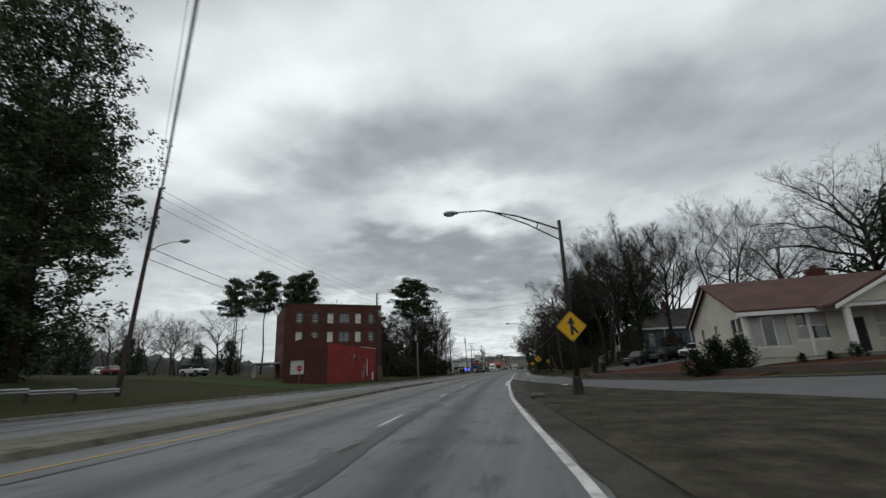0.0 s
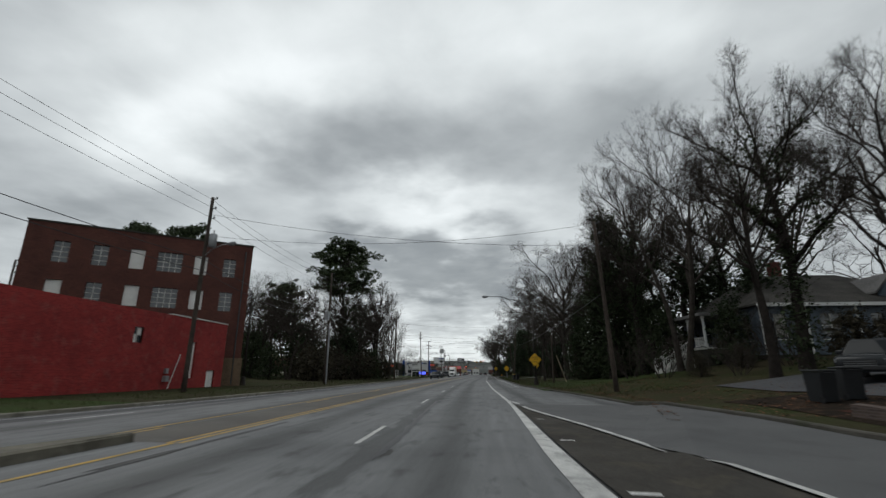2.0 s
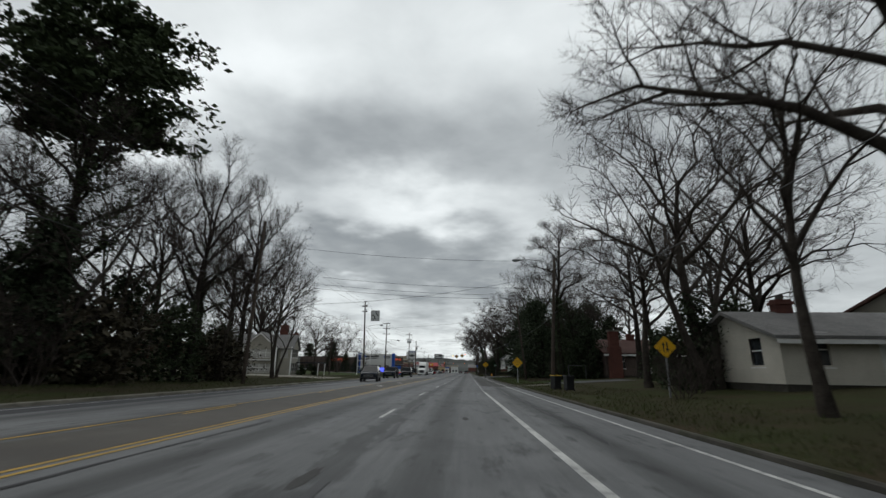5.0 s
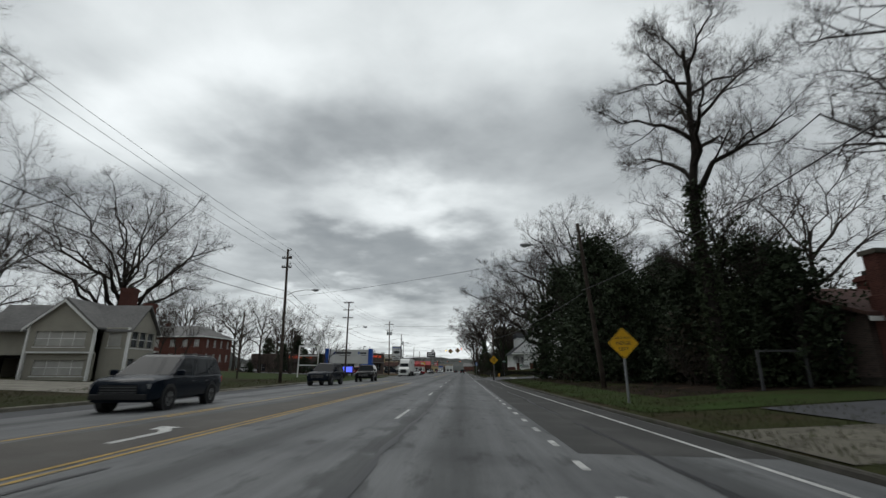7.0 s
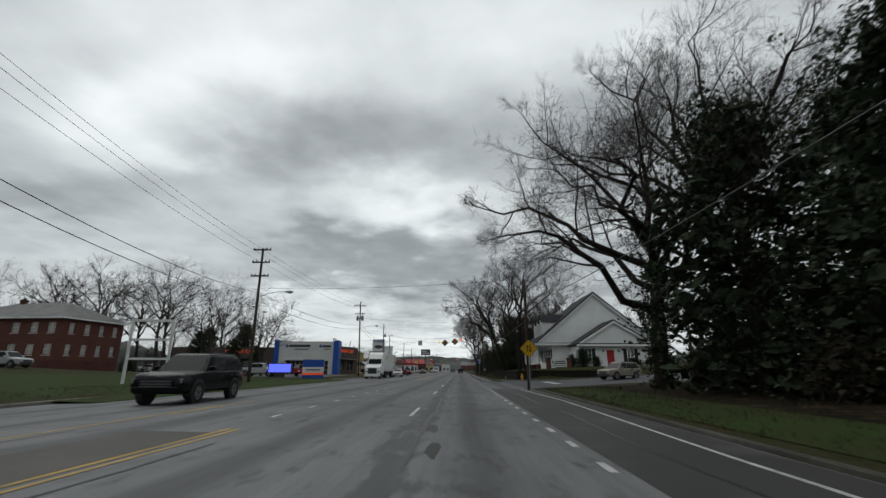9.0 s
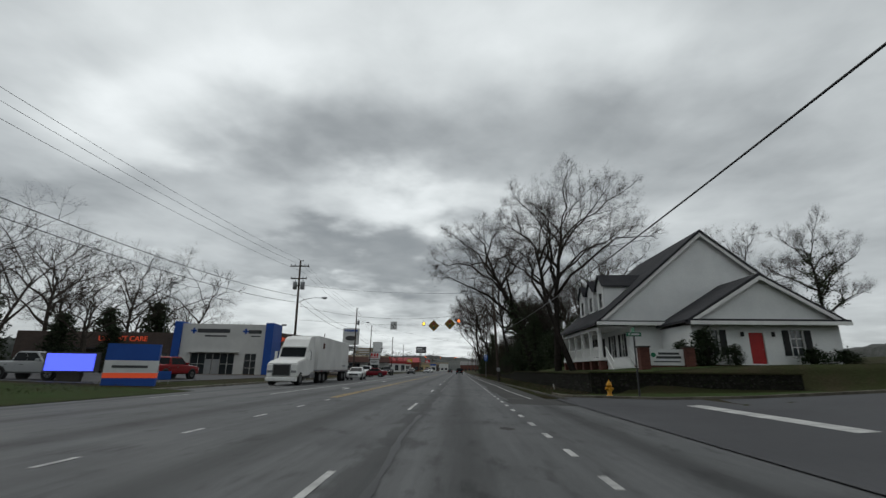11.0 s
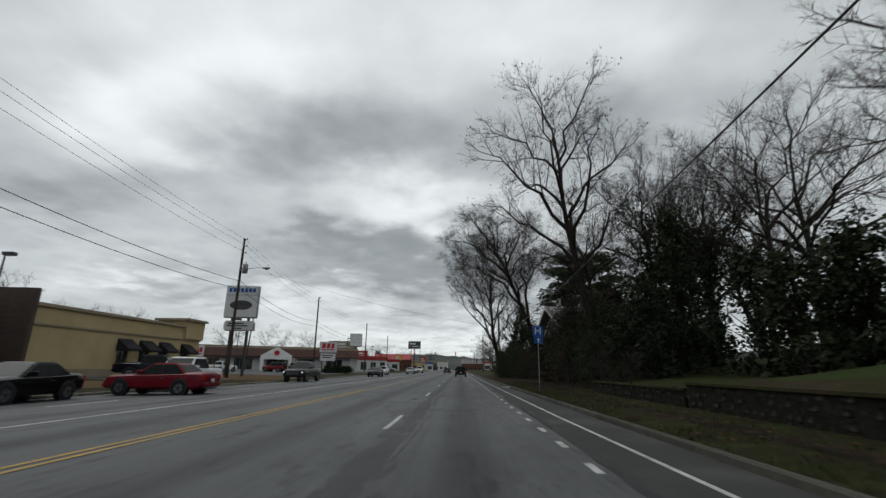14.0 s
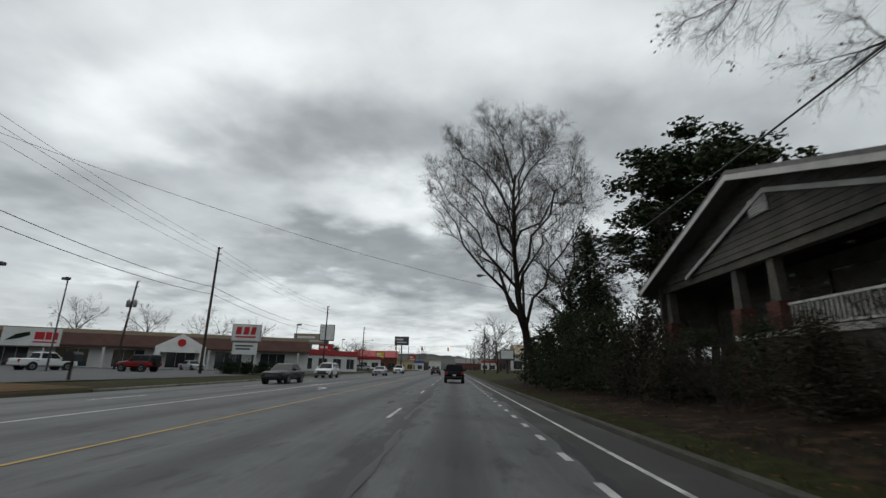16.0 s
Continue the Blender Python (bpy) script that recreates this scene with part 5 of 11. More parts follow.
def blue_house():
    hse = thing("blue_house", pose(23.6, 75.5, 2.45, 0, 0, 3), "slate-blue clapboard house with white trim and a grey hipped roof", "house")
    w, d, e, ap = 15.5, 12.5, 3.9, 7.4
    fh = [(0.9, 1.8, 1.3, 3.1), (4.4, 6.0, 1.3, 3.1), (8.2, 9.2, 1.3, 3.1), (12, 13, 1.3, 3.1)]
    part("wall", wall_mesh(w, 0, e, fh, 0.2, 0.17), "siding_blue", hse)
    for a, b, c, f in fh:
        window(hse, L(a, 0.06, c), b - a, f - c, 2 if b - a > 1.2 else 1, 2, "white", "blind" if a < 1 else "glass", True, "", 0.14)
    sh = [(1.5, 2.5, 1.3, 3.1), (4.4, 5.4, 0.9, 3.0), (7.5, 8.5, 1.3, 3.1)]
    put(part("wall", wall_mesh(d, 0, e, [(d - b, d - a, c, f) for a, b, c, f in sh], 0.2, 0.17), "siding_blue", hse), L(0, d, 0, -90))
    window(hse, L(0.06, 2.5, 1.3, -90), 1.0, 1.8, 1, 2, "white", "glass", True, "", 0.14)
    window(hse, L(0.06, 8.5, 1.3, -90), 1.0, 1.8, 1, 2, "white", "glass", True, "", 0.14)
    door(hse, L(0.06, 5.4, 0.9, -90), 1.0, 2.1, "white_old")
    put(part("wall", wall_mesh(d, 0, e, (), 0.2, 0.17), "siding_blue", hse), L(w, 0, 0, 90))
    put(part("wall", wall_mesh(w, 0, e, (), 0.2, 0.17), "siding_blue", hse), L(w, d, 0, 180))
    hip_roof(hse, 0, w, 0, d, e, ap, "shingle_old", 0.5, 0.28)
    for x in (-0.05, 3.3, 7.1, w - 0.1):
        part("corner_board", boxes((x, x + 0.15, -0.06, 0.1, 0, e)), "white", hse)
    part("fascia", boxes((-0.5, w + 0.5, -0.56, -0.5, e - 0.28, e - 0.02)), "white", hse)
    part("foundation", boxes((0.03, w - 0.03, 0.03, d - 0.03, -1.8, 0.0)), "concrete_dark", hse)
    # porch towards the road, stairs down to the yard
    part("porch_floor", boxes((-3.0, -0.05, 3.0, 11.5, 0.6, 0.78)), "white_old", hse)
    part("porch_skirt", boxes((-2.9, -0.1, 3.1, 11.4, -1.6, 0.6)), "concrete_dark", hse)
    part("porch_roof", boxes((-3.3, 0.0, 2.7, 11.8, 3.35, 3.6)), "shingle_grey", hse)
    for y in (3.2, 5.8, 8.6, 11.3):
        porch_post(hse, -2.8, y, 0.78, 3.35, 0.16)
    railing(hse, (-2.8, 3.2), (-2.8, 5.0), 0.78)
    railing(hse, (-2.8, 7.0), (-2.8, 11.3), 0.78)
    for i in range(9):
        st = part("step", boxes((-3.3 - 0.3 * i, -3.0 - 0.3 * i, 5.2, 6.8, -1.6, 0.6 - 0.2 * i)), "white_old", hse)
    for y in (5.15, 6.85):
        bm = bmesh.new()
        prism(bm, [(-3.0, 1.6), (-5.7, -0.2), (-5.7, -0.3), (-3.0, 1.5)], "y", y - 0.04, y + 0.04)
        prism(bm, [(-3.0, 1.0), (-5.7, -0.8), (-5.7, -0.88), (-3.0, 0.92)], "y", y - 0.03, y + 0.03)
        r = part("railing", bm, "white", hse)
        for k in range(14):
            x = -3.15 - k * 0.19
            part("baluster", boxes((x - 0.02, x + 0.02, y - 0.02, y + 0.02, 0.93 + (x + 3.0) * 0.667, 1.52 + (x + 3.0) * 0.667)), "white", r)
        part("newel", boxes((-5.78, -5.62, y - 0.07, y + 0.07, -1.8, 0.1)), "white", hse)
    chimney(hse, 6.2, 6.5, 5.5, 8.7, 0.8, 0.8, "brick")
    gable_roof(hse, 9.6, 12.2, 0.6, 4.5, 4.9, 6.2, "y", "shingle_grey", 0.2, name="dormer_roof")
    put(part("dormer", gable_mesh(2.6, 4.2, 6.1, 0.17), "siding_blue", hse), L(9.6, 0.7))
    return hse


def small_bungalow(x, y, turn, wallmat, roofmat, label, w=11.0, d=9.0, name="bungalow", porch=True, e=2.9, ap=5.0):
    hse = thing(name, pose(x, y, ground_z(x, y) + 0.35, 0, 0, turn), label, "house")
    fh = [(1.2, 2.3, 0.9, 2.4), (4.6, 5.6, 0.1, 2.2), (7.4, 8.6, 0.9, 2.4)]
    part("wall", wall_mesh(w, 0, e, fh, 0.2, 0.19), wallmat, hse)
    window(hse, L(1.2, 0.06, 0.9), 1.1, 1.5, 2, 2)
    door(hse, L(4.6, 0.06, 0.1), 1.0, 2.1)
    window(hse, L(7.4, 0.06, 0.9), 1.2, 1.5, 2, 2)
    sh = [(1.4, 2.4, 0.9, 2.4), (5.6, 6.6, 0.9, 2.4)]
    put(part("wall", wall_mesh(d, 0, e, [(d - b, d - a, c, f) for a, b, c, f in sh], 0.2, 0.19), wallmat, hse), L(0, d, 0, -90))
    for a, b, c, f in sh:
        window(hse, L(0.06, b, c, -90), 1.0, 1.5, 1, 2)
    put(part("wall", wall_mesh(d, 0, e, (), 0.2, 0.19), wallmat, hse), L(w, 0, 0, 90))
    put(part("wall", wall_mesh(w, 0, e, (), 0.2, 0.19), wallmat, hse), L(w, d, 0, 180))
    for m in (L(0, d, 0, -90), L(w, 0, 0, 90)):
        put(part("gable", gable_mesh(d, e, ap, 0.19), wallmat, hse), m)
    gable_roof(hse, 0, w, 0, d, e, ap, "x", roofmat, 0.45)
    part("fascia", boxes((-0.4, w + 0.4, -0.5, -0.45, e - 0.4, e - 0.2)), "white", hse)
    part("foundation", boxes((0.03, w - 0.03, 0.03, d - 0.03, -1.2, 0)), "concrete_dark", hse)
    if porch:
        part("porch_floor", boxes((3.2, w - 0.5, -2.0, -0.05, -1.0, 0.08)), "concrete", hse)
        part("porch_roof", boxes((3.0, w - 0.3, -2.2, -0.05, 2.45, 2.62)), roofmat, hse)
        for px in (3.4, 6.2, w - 0.7):
            porch_post(hse, px, -1.85, 0.08, 2.45, 0.16)
        railing(hse, (6.2, -1.85), (w - 0.7, -1.85), 0.08)
    chimney(hse, w * 0.35, d * 0.5, e, ap + 0.9)
    return hse


def tan_house():
    """Two-storey tan house whose gable looks along the road."""
    z = 0.0
    hse = thing("tan_house", pose(-36.1, 168.0, z, 0, 0, 4), "two-storey tan clapboard house with white-framed windows", "house")
    w, d, e, ap = 5.5, 4.4, 4.7, 6.95
    f1 = [(0.7, 4.8, 0.75, 1.95)]
    f2 = [(0.7, 4.8, 3.1, 4.3)]
    part("wall", wall_mesh(w, -0.6, 2.55, f1, 0.2, 0.17), "siding_tan", hse)
    put(part("wall", wall_mesh(w, 2.65, e, f2, 0.2, 0.17), "siding_tan", hse), L(0, -0.35))
    part("jetty", boxes((0, w, -0.35, 0.0, 2.5, 2.64)), "white", hse)
    window(hse, L(0.7, 0.06, 0.75), 4.1, 1.2, 4, 2, "white", "blind")
    window(hse, L(0.7, -0.29, 3.1), 4.1, 1.2, 4, 2, "white", "blind")
    put(part("gable", gable_mesh(w, e, ap, 0.17), "siding_tan", hse), L(0, -0.35))
    rake_trim(hse, w, e, ap, L(0, -0.65))
    part("corner_board", boxes((-0.05, 0.13, -0.42, -0.2, -0.5, e), (w - 0.13, w + 0.05, -0.42, -0.2, -0.5, e)), "white", hse)
    gable_roof(hse, 0, w, -0.35, d, e, ap, "y", "shingle_grey", 0.25)
    put(part("wall", wall_mesh(d, -0.6, e, (), 0.2, 0.17), "siding_tan", hse), L(0, d, 0, -90))
    # wing set back to the road side
    wing = [(0.5, 1.6, 3.1, 4.5)]
    put(part("wall", wall_mesh(2.2, -0.6, e, wing, 0.2, 0.17), "siding_tan", hse), L(w, 0.6))
    window(hse, L(w + 0.5, 0.66, 3.1), 1.1, 1.4, 1, 1, "white", "blind")
    ew = [(y, y + 0.9, zz, zz + 1.3) for zz in (0.8, 3.1) for y in (0.4, 1.5, 2.6)]
    put(part("wall", wall_mesh(3.8, -0.6, e, ew, 0.2, 0.17), "siding_tan", hse), L(w + 2.2, 0.6, 0, 90))
    for y, y1, zz, z1 in ew:
        window(hse, L(w + 2.14, 0.6 + y, zz, 90), 0.9, 1.3, 1, 2, "white", "glass")
    part("corner_board", boxes((w + 2.08, w + 2.26, 0.54, 0.74, -0.5, e)), "white", hse)
    gable_roof(hse, -4.5, w + 2.2, 0.8, 4.4, e - 0.05, 6.7, "x", "shingle_grey", 0.3, name="main_roof")
    put(part("gable", gable_mesh(3.6, e, 6.55, 0.17), "siding_tan", hse), L(w + 2.2, 0.8, 0, 90))
    put(part("wall", wall_mesh(4.4, 2.4, e, [(2.9, 3.7, 3.2, 4.4)], 0.2, 0.17), "siding_tan", hse), L(-4.5, 1.4))
    window(hse, L(-1.6, 1.46, 3.2), 0.8, 1.2, 1, 2, "white", "glass")
    put(part("wall", wall_mesh(4.4, -0.6, 2.4, [(0.4, 4.0, -0.6, 2.1)], 0.2), "shutter", hse, "dark open carport below the upper floor"), L(-4.5, 2.4))
    put(part("wall", wall_mesh(3.0, -0.6, e, (), 0.2, 0.17), "siding_tan", hse), L(-4.5, 4.4, 0, -90))
    put(part("wall", wall_mesh(w + 6.7, -0.6, e, (), 0.2, 0.17), "siding_tan", hse), L(w + 2.2, 4.42, 0, 180))
    chimney(hse, 5.2, 3.4, 5.0, 8.6, 1.2, 0.8)
    chimney(hse, 7.2, 3.6, 5.0, 7.2, 0.8, 0.7)
    # open lean-to towards the lawn
    part("leanto_roof", boxes((w + 2.25, w + 6.2, 3.5, 8.5, 2.2, 2.38)), "shingle_dark", hse)
    for x, y in ((w + 6.0, 3.7), (w + 6.0, 8.3)):
        porch_post(hse, x, y, -0.5, 2.2, 0.14)
    return hse


def brick_house():
    hse = thing("brick_house", pose(-77.0, 231.5, 2.4, 0, 0, -4), "two-storey red brick house with white windows and grey hipped roof", "house")
    w, d, e, ap = 19.5, 11.0, 6.0, 9.0
    xs = (1.5, 4.4, 7.4, 11.4, 14.4, 17.2)
    fh = [(x, x + 1.3, z, z + 1.5) for z in (0.8, 3.9) for x in xs if not (z < 1 and 7 < x < 8)] + [(7.5, 8.5, 0.1, 2.2)]
    part("wall", wall_mesh(w, 0, e, fh, 0.25), "brick_orange", hse)
    for x, x1, z, z1 in fh[:-1]:
        window(hse, L(x, 0.08, z), 1.3, 1.5, 2, 2, "white", "blind")
    door(hse, L(7.5, 0.08, 0.1), 1.0, 2.1)
    part("door_hood", boxes((6.9, 9.1, -0.9, -0.02, 2.5, 2.8)), "white", hse)
    sh = [(y, y + 0.9, z, z + 1.5) for z in (0.8, 3.9) for y in (1.2, 3.8, 6.4, 9.0)]
    put(part("wall", wall_mesh(d, 0, e, sh, 0.25), "brick_orange", hse), L(w, 0, 0, 90))
    for y, y1, z, z1 in sh:
        window(hse, L(w - 0.08, y, z, 90), 0.9, 1.5, 1, 2, "white", "blind")
    put(part("wall", wall_mesh(d, 0, e, (), 0.25), "brick_orange", hse), L(0, d, 0, -90))
    put(part("wall", wall_mesh(w, 0, e, (), 0.25), "brick_orange", hse), L(w, d, 0, 180))
    hip_roof(hse, 0, w, 0, d, e + 0.15, ap, "shingle_grey", 0.5, 0.27)
    part("fascia", boxes((-0.48, w + 0.48, -0.55, -0.49, e - 0.1, e + 0.14), (w + 0.49, w + 0.55, -0.5, d + 0.5, e - 0.1, e + 0.14)), "white", hse)
    part("foundation", boxes((0.03, w - 0.03, 0.03, d - 0.03, -1.8, 0)), "brick", hse)
    chimney(hse, 6, 5.5, 7.5, 9.6, 0.8, 0.6)
    return hse


def church_house():
    """Large white clapboard house: wide gable along the road, porch and dormers on its road side."""
    z = 1.75
    hse = thing("white_house", pose(12.4, 242.4, z, 0, 0, 0), "large white clapboard house with charcoal roof, dormers and long porch", "house")
    w, d, e, ap = 19.4, 13.7, 3.75, 11.9
    pw = 2.6
    # gable front: wall below the eaves set behind the porch, gable above
    put(part("wall", wall_mesh(w - pw, 0, e, [(3.0, 4.0, 0.9, 2.6)], 0.25, 0.2), "siding_white", hse, "white clapboard front"), L(pw, 0))
    window(hse, L(pw + 3.0, 0.06, 0.9), 1.0, 1.7, 2, 2)
    put(part("gable", gable_mesh(w, e, ap, 0.2, 0.25), "siding_white", hse, "tall white clapboard gable"), L(0, -0.05))
    rake_trim(hse, w, e, ap, L(0, -0.4), "white", 0.35)
    gable_roof(hse, 0, w, -0.05, d, e, ap, "y", "shingle_dark", 0.5, 0.22)
    part("eave_band", boxes((-0.4, w + 0.4, -0.9, -0.05, e - 0.35, e - 0.02)), "shingle_dark", hse)
    part("fascia", boxes((-0.45, w + 0.4, -0.95, -0.9, e - 0.42, e - 0.12)), "white", hse)
    # porch wall with shuttered windows
    ph = [(y, y + 0.95, 0.75, 2.75) for y in (1.3, 4.1, 9.7)] + [(6.8, 7.9, 0.62, 2.75)]
    put(part("wall", wall_mesh(d, 0, e, [(d - b, d - a, c, f) for a, b, c, f in ph], 0.25, 0.2), "siding_white", hse), L(pw, d, 0, -90))
    for a, b, c, f in ph[:-1]:
        win = window(hse, L(pw + 0.06, b, c, -90), 0.95, 2.0, 2, 3)
        for y0 in (a - 0.5, b + 0.08):
            part("shutter", boxes((pw - 0.06, pw - 0.02, y0, y0 + 0.42, c, f)), "shutter", hse)
    door(hse, L(pw + 0.06, 7.9, 0.62, -90), 1.1, 2.1, "shutter")
    part("porch_floor", boxes((-0.15, pw, -0.1, d, 0.35, 0.6)), "white", hse)
    part("porch_ceiling", boxes((0.0, pw, 0.2, d, e - 0.5, e - 0.4)), "white", hse)
    part("beam", boxes((-0.1, 0.25, 0.1, d, e - 0.75, e - 0.42)), "white", hse)
    ys = (0.4, 3.1, 5.8, 8.5, 11.1, 13.5)
    for y in ys:
        porch_post(hse, 0.08, y, 0.6, e - 0.75, 0.26)
        part("pier", boxes((-0.1, 0.5, y - 0.3, y + 0.3, -1.6, 0.35)), "brick_orange", hse, "red brick pier")
    for a, b in zip(ys, ys[1:]):
        railing(hse, (0.08, a + 0.15), (0.08, b - 0.15), 0.6, 0.95, 0.13)
    part("foundation", boxes((pw, w, 0.05, d, -1.6, 0.0)), "brick_orange", hse, "red brick foundation")
    [part("step", boxes((0.5, pw - 0.2, -0.4 - 0.3 * i, -0.1 - 0.3 * i, -1.2, 0.4 - 0.2 * i)), "white", hse) for i in range(6)]
    for x in (0.4, pw - 0.15):
        bm = bmesh.new()
        prism(bm, [(-0.1, 1.5), (-2.0, 0.25), (-2.0, 0.1), (-0.1, 1.35)], "x", x - 0.04, x + 0.04)
        prism(bm, [(-0.1, 0.75), (-2.0, -0.5), (-2.0, -0.6), (-0.1, 0.65)], "x", x - 0.04, x + 0.04)
        r = part("stair_rail", bm, "white", hse)
        for k in range(9):
            y = -0.25 - k * 0.2
            part("baluster", boxes((x - 0.02, x + 0.02, y - 0.02, y + 0.02, 0.66 + (y + 0.1) * 0.66, 1.38 + (y + 0.1) * 0.66)), "white", r)
    # dormers on the road slope
    slope = (ap - e) / (w / 2)
    for y in (2.9, 6.2, 9.5):
        dw, x0, zt = 2.1, 1.6, 3.9
        zb = e + slope * x0 - 0.2
        fr = put(part("dormer", wall_mesh(dw, zb, zb + 2.7, [(0.6, 1.5, zb + 0.6, zb + 2.0)], 0.15, 0.2), "siding_white", hse), L(x0, y + dw, 0, -90))
        window(hse, L(x0 + 0.05, y + 1.5, zb + 0.6, -90), 0.9, 1.4, 2, 2)
        put(part("dormer_gable", gable_mesh(dw, zb + 2.7, zb + 3.7, 0.2, 0.15), "siding_white", hse), L(x0, y + dw, 0, -90))
        for yy, tn, xx in ((y, 0, x0), (y + dw, 180, x0 + 3.4)):
            put(part("dormer_cheek", wall_mesh(3.4, zb, zb + 2.7, (), 0.1, 0.2), "siding_white", hse), L(xx, yy, 0, tn))
        gable_roof(hse, x0, x0 + 4.4, y, y + dw, zb + 2.7, zb + 3.75, "x", "shingle_dark", 0.22, 0.12, "dormer_roof")
    # lower wing with the red door
    wx, wy, ww, we, wa = 5.4, -5.2, 11.0, 3.0, 6.75
    wh = [(1.0, 1.9, 0.7, 2.6), (4.2, 5.3, 0.1, 2.4), (7.3, 8.2, 0.7, 2.6)]
    put(part("wall", wall_mesh(ww, 0, we, wh, 0.2, 0.2), "siding_white", hse), L(wx, wy))
    for a, b, c, f in (wh[0], wh[2]):
        window(hse, L(wx + a, wy + 0.06, c), b - a, f - c, 2, 3)
        for x0 in (a - 0.62, b + 0.1):
            part("shutter", boxes((wx + x0, wx + x0 + 0.5, wy - 0.06, wy - 0.025, c, f)), "shutter", hse)
    door(hse, L(wx + 4.2, wy + 0.06, 0.1), 1.1, 2.3, "red_door", "bright red front door")
    for x in (wx + 3.6, wx + 5.9):
        part("wall_lantern", boxes((x, x + 0.16, wy - 0.2, wy - 0.03, 2.1, 2.45)), "shutter", hse)
    put(part("gable", gable_mesh(ww, we + 0.4, wa, 0.2, 0.2), "siding_white", hse), L(wx, wy - 0.05))
    rake_trim(hse, ww, we + 0.4, wa, L(wx, wy - 0.4), "white", 0.3)
    gable_roof(hse, wx, wx + ww, wy - 0.05, 0.3, we + 0.4, wa, "y", "shingle_dark", 0.4, 0.2, "wing_roof")
    part("eave_band", boxes((wx - 0.4, wx + ww + 0.4, wy - 0.8, wy - 0.05, we, we + 0.35)), "shingle_dark", hse)
    part("fascia", boxes((wx - 0.4, wx + ww + 0.4, wy - 0.86, wy - 0.8, we - 0.08, we + 0.2)), "white", hse)
    put(part("wall", wall_mesh(-wy, 0, we, (), 0.2, 0.2), "siding_white", hse), L(wx, 0.0, 0, -90))
    put(part("wall", wall_mesh(-wy, 0, we, (), 0.2, 0.2), "siding_white", hse), L(wx + ww, wy, 0, 90))
    put(part("wall", wall_mesh(d, 0, e, (), 0.25, 0.2), "siding_white", hse), L(w, 0, 0, 90))
    put(part("wall", wall_mesh(w, 0, e, (), 0.25, 0.2), "siding_white", hse), L(w, d, 0, 180))
    put(part("gable", gable_mesh(w, e, ap, 0.4, 0.25), "siding_white", hse), L(w, d, 0, 180))
    part("foundation", boxes((wx, wx + ww, wy + 0.05, 0.05, -1.6, 0)), "brick_orange", hse)
    return hse


def dark_house():
    """Abandoned bungalow on the bank, its gable to the road and a railed porch under it."""
    z = 1.2
    hse = thing("derelict_bungalow", pose(10.0, 312.6, z, 0, 0, -90), "derelict dark grey clapboard bungalow with sagging white porch rail", "house")
    w, d, e, ap = 15.0, 13.0, 3.9, 6.55
    put(part("gable", gable_mesh(w, e, ap, 0.22), "siding_grey", hse), L(0, 0))
    gable_roof(hse, 0, w, 0, d, e, ap, "y", "shingle_grey", 0.75, 0.14)
    rake_trim(hse, w, e, ap, L(0, -0.72), "white_old", 0.2)
    rake_trim(hse, w - 5, e + 0.15, ap - 0.75, L(3.2, -0.06), "white_old", 0.16)
    part("vent", boxes((w / 2 - 0.15, w / 2 + 0.75, -0.08, -0.02, 5.05, 5.65)), "white_old", hse)
    for k in range(6):
        part("slat", boxes((w / 2 - 0.13, w / 2 + 0.73, -0.11, -0.08, 5.09 + k * 0.09, 5.13 + k * 0.09)), "white_old", hse)
    bh = [(1.5, 2.6, 1.9, 3.4), (6.8, 7.8, 1.3, 3.4), (10, 11.6, 1.9, 3.4)]
    put(part("wall", wall_mesh(w, 1.2, e, bh, 0.2, 0.22), "siding_grey", hse), L(0, 2.6))
    window(hse, L(1.5, 2.66, 1.9), 1.1, 1.5, 2, 2, "white_old")
    door(hse, L(6.8, 2.66, 1.3), 1.0, 2.1, "siding_grey")
    window(hse, L(10, 2.66, 1.9), 1.6, 1.5, 2, 2, "white_old")
    part("porch_floor", boxes((5.5, w, 0, 2.6, 1.1, 1.3)), "white_old", hse)
    part("skirt", boxes((5.5, w, 0.05, 2.6, -1.2, 1.1)), "siding_grey", hse)
    part("foundation", boxes((0, w, 2.6, d, -1.5, 1.2)), "brick", hse)
    part("beam", boxes((0, w, 0.05, 0.35, e - 0.3, e - 0.02)), "siding_grey", hse)
    for x in (0.6, 5.7, 7.6, 12.0, w - 0.4):
        part("pier", boxes((x - 0.28, x + 0.28, 0.02, 0.58, -1.0, 2.2)), "brick", hse)
        bm = bmesh.new()
        prism(bm, [(x - 0.22, 2.2), (x + 0.22, 2.2), (x + 0.14, e - 0.3), (x - 0.14, e - 0.3)], "y", 0.14, 0.46)
        part("post", bm, "siding_grey", hse)
    railing(hse, (7.9, 0.3), (11.8, 0.3), 1.3, 0.82, 0.16, "white_old")
    railing(hse, (12.3, 0.3), (w - 0.6, 0.3), 1.3, 0.82, 0.16, "white_old")
    for m, ln in ((L(0, d, 0, -90), d), (L(w, 2.6, 0, 90), d - 2.6)):
        put(part("wall", wall_mesh(ln, 1.2 if ln > 11 else 1.2, e, [(3, 4, 1.9, 3.3)], 0.2, 0.22), "siding_grey", hse), m)
    put(part("wall", wall_mesh(w, 1.2, e, (), 0.2, 0.22), "siding_grey", hse), L(w, d, 0, 180))
    return hse


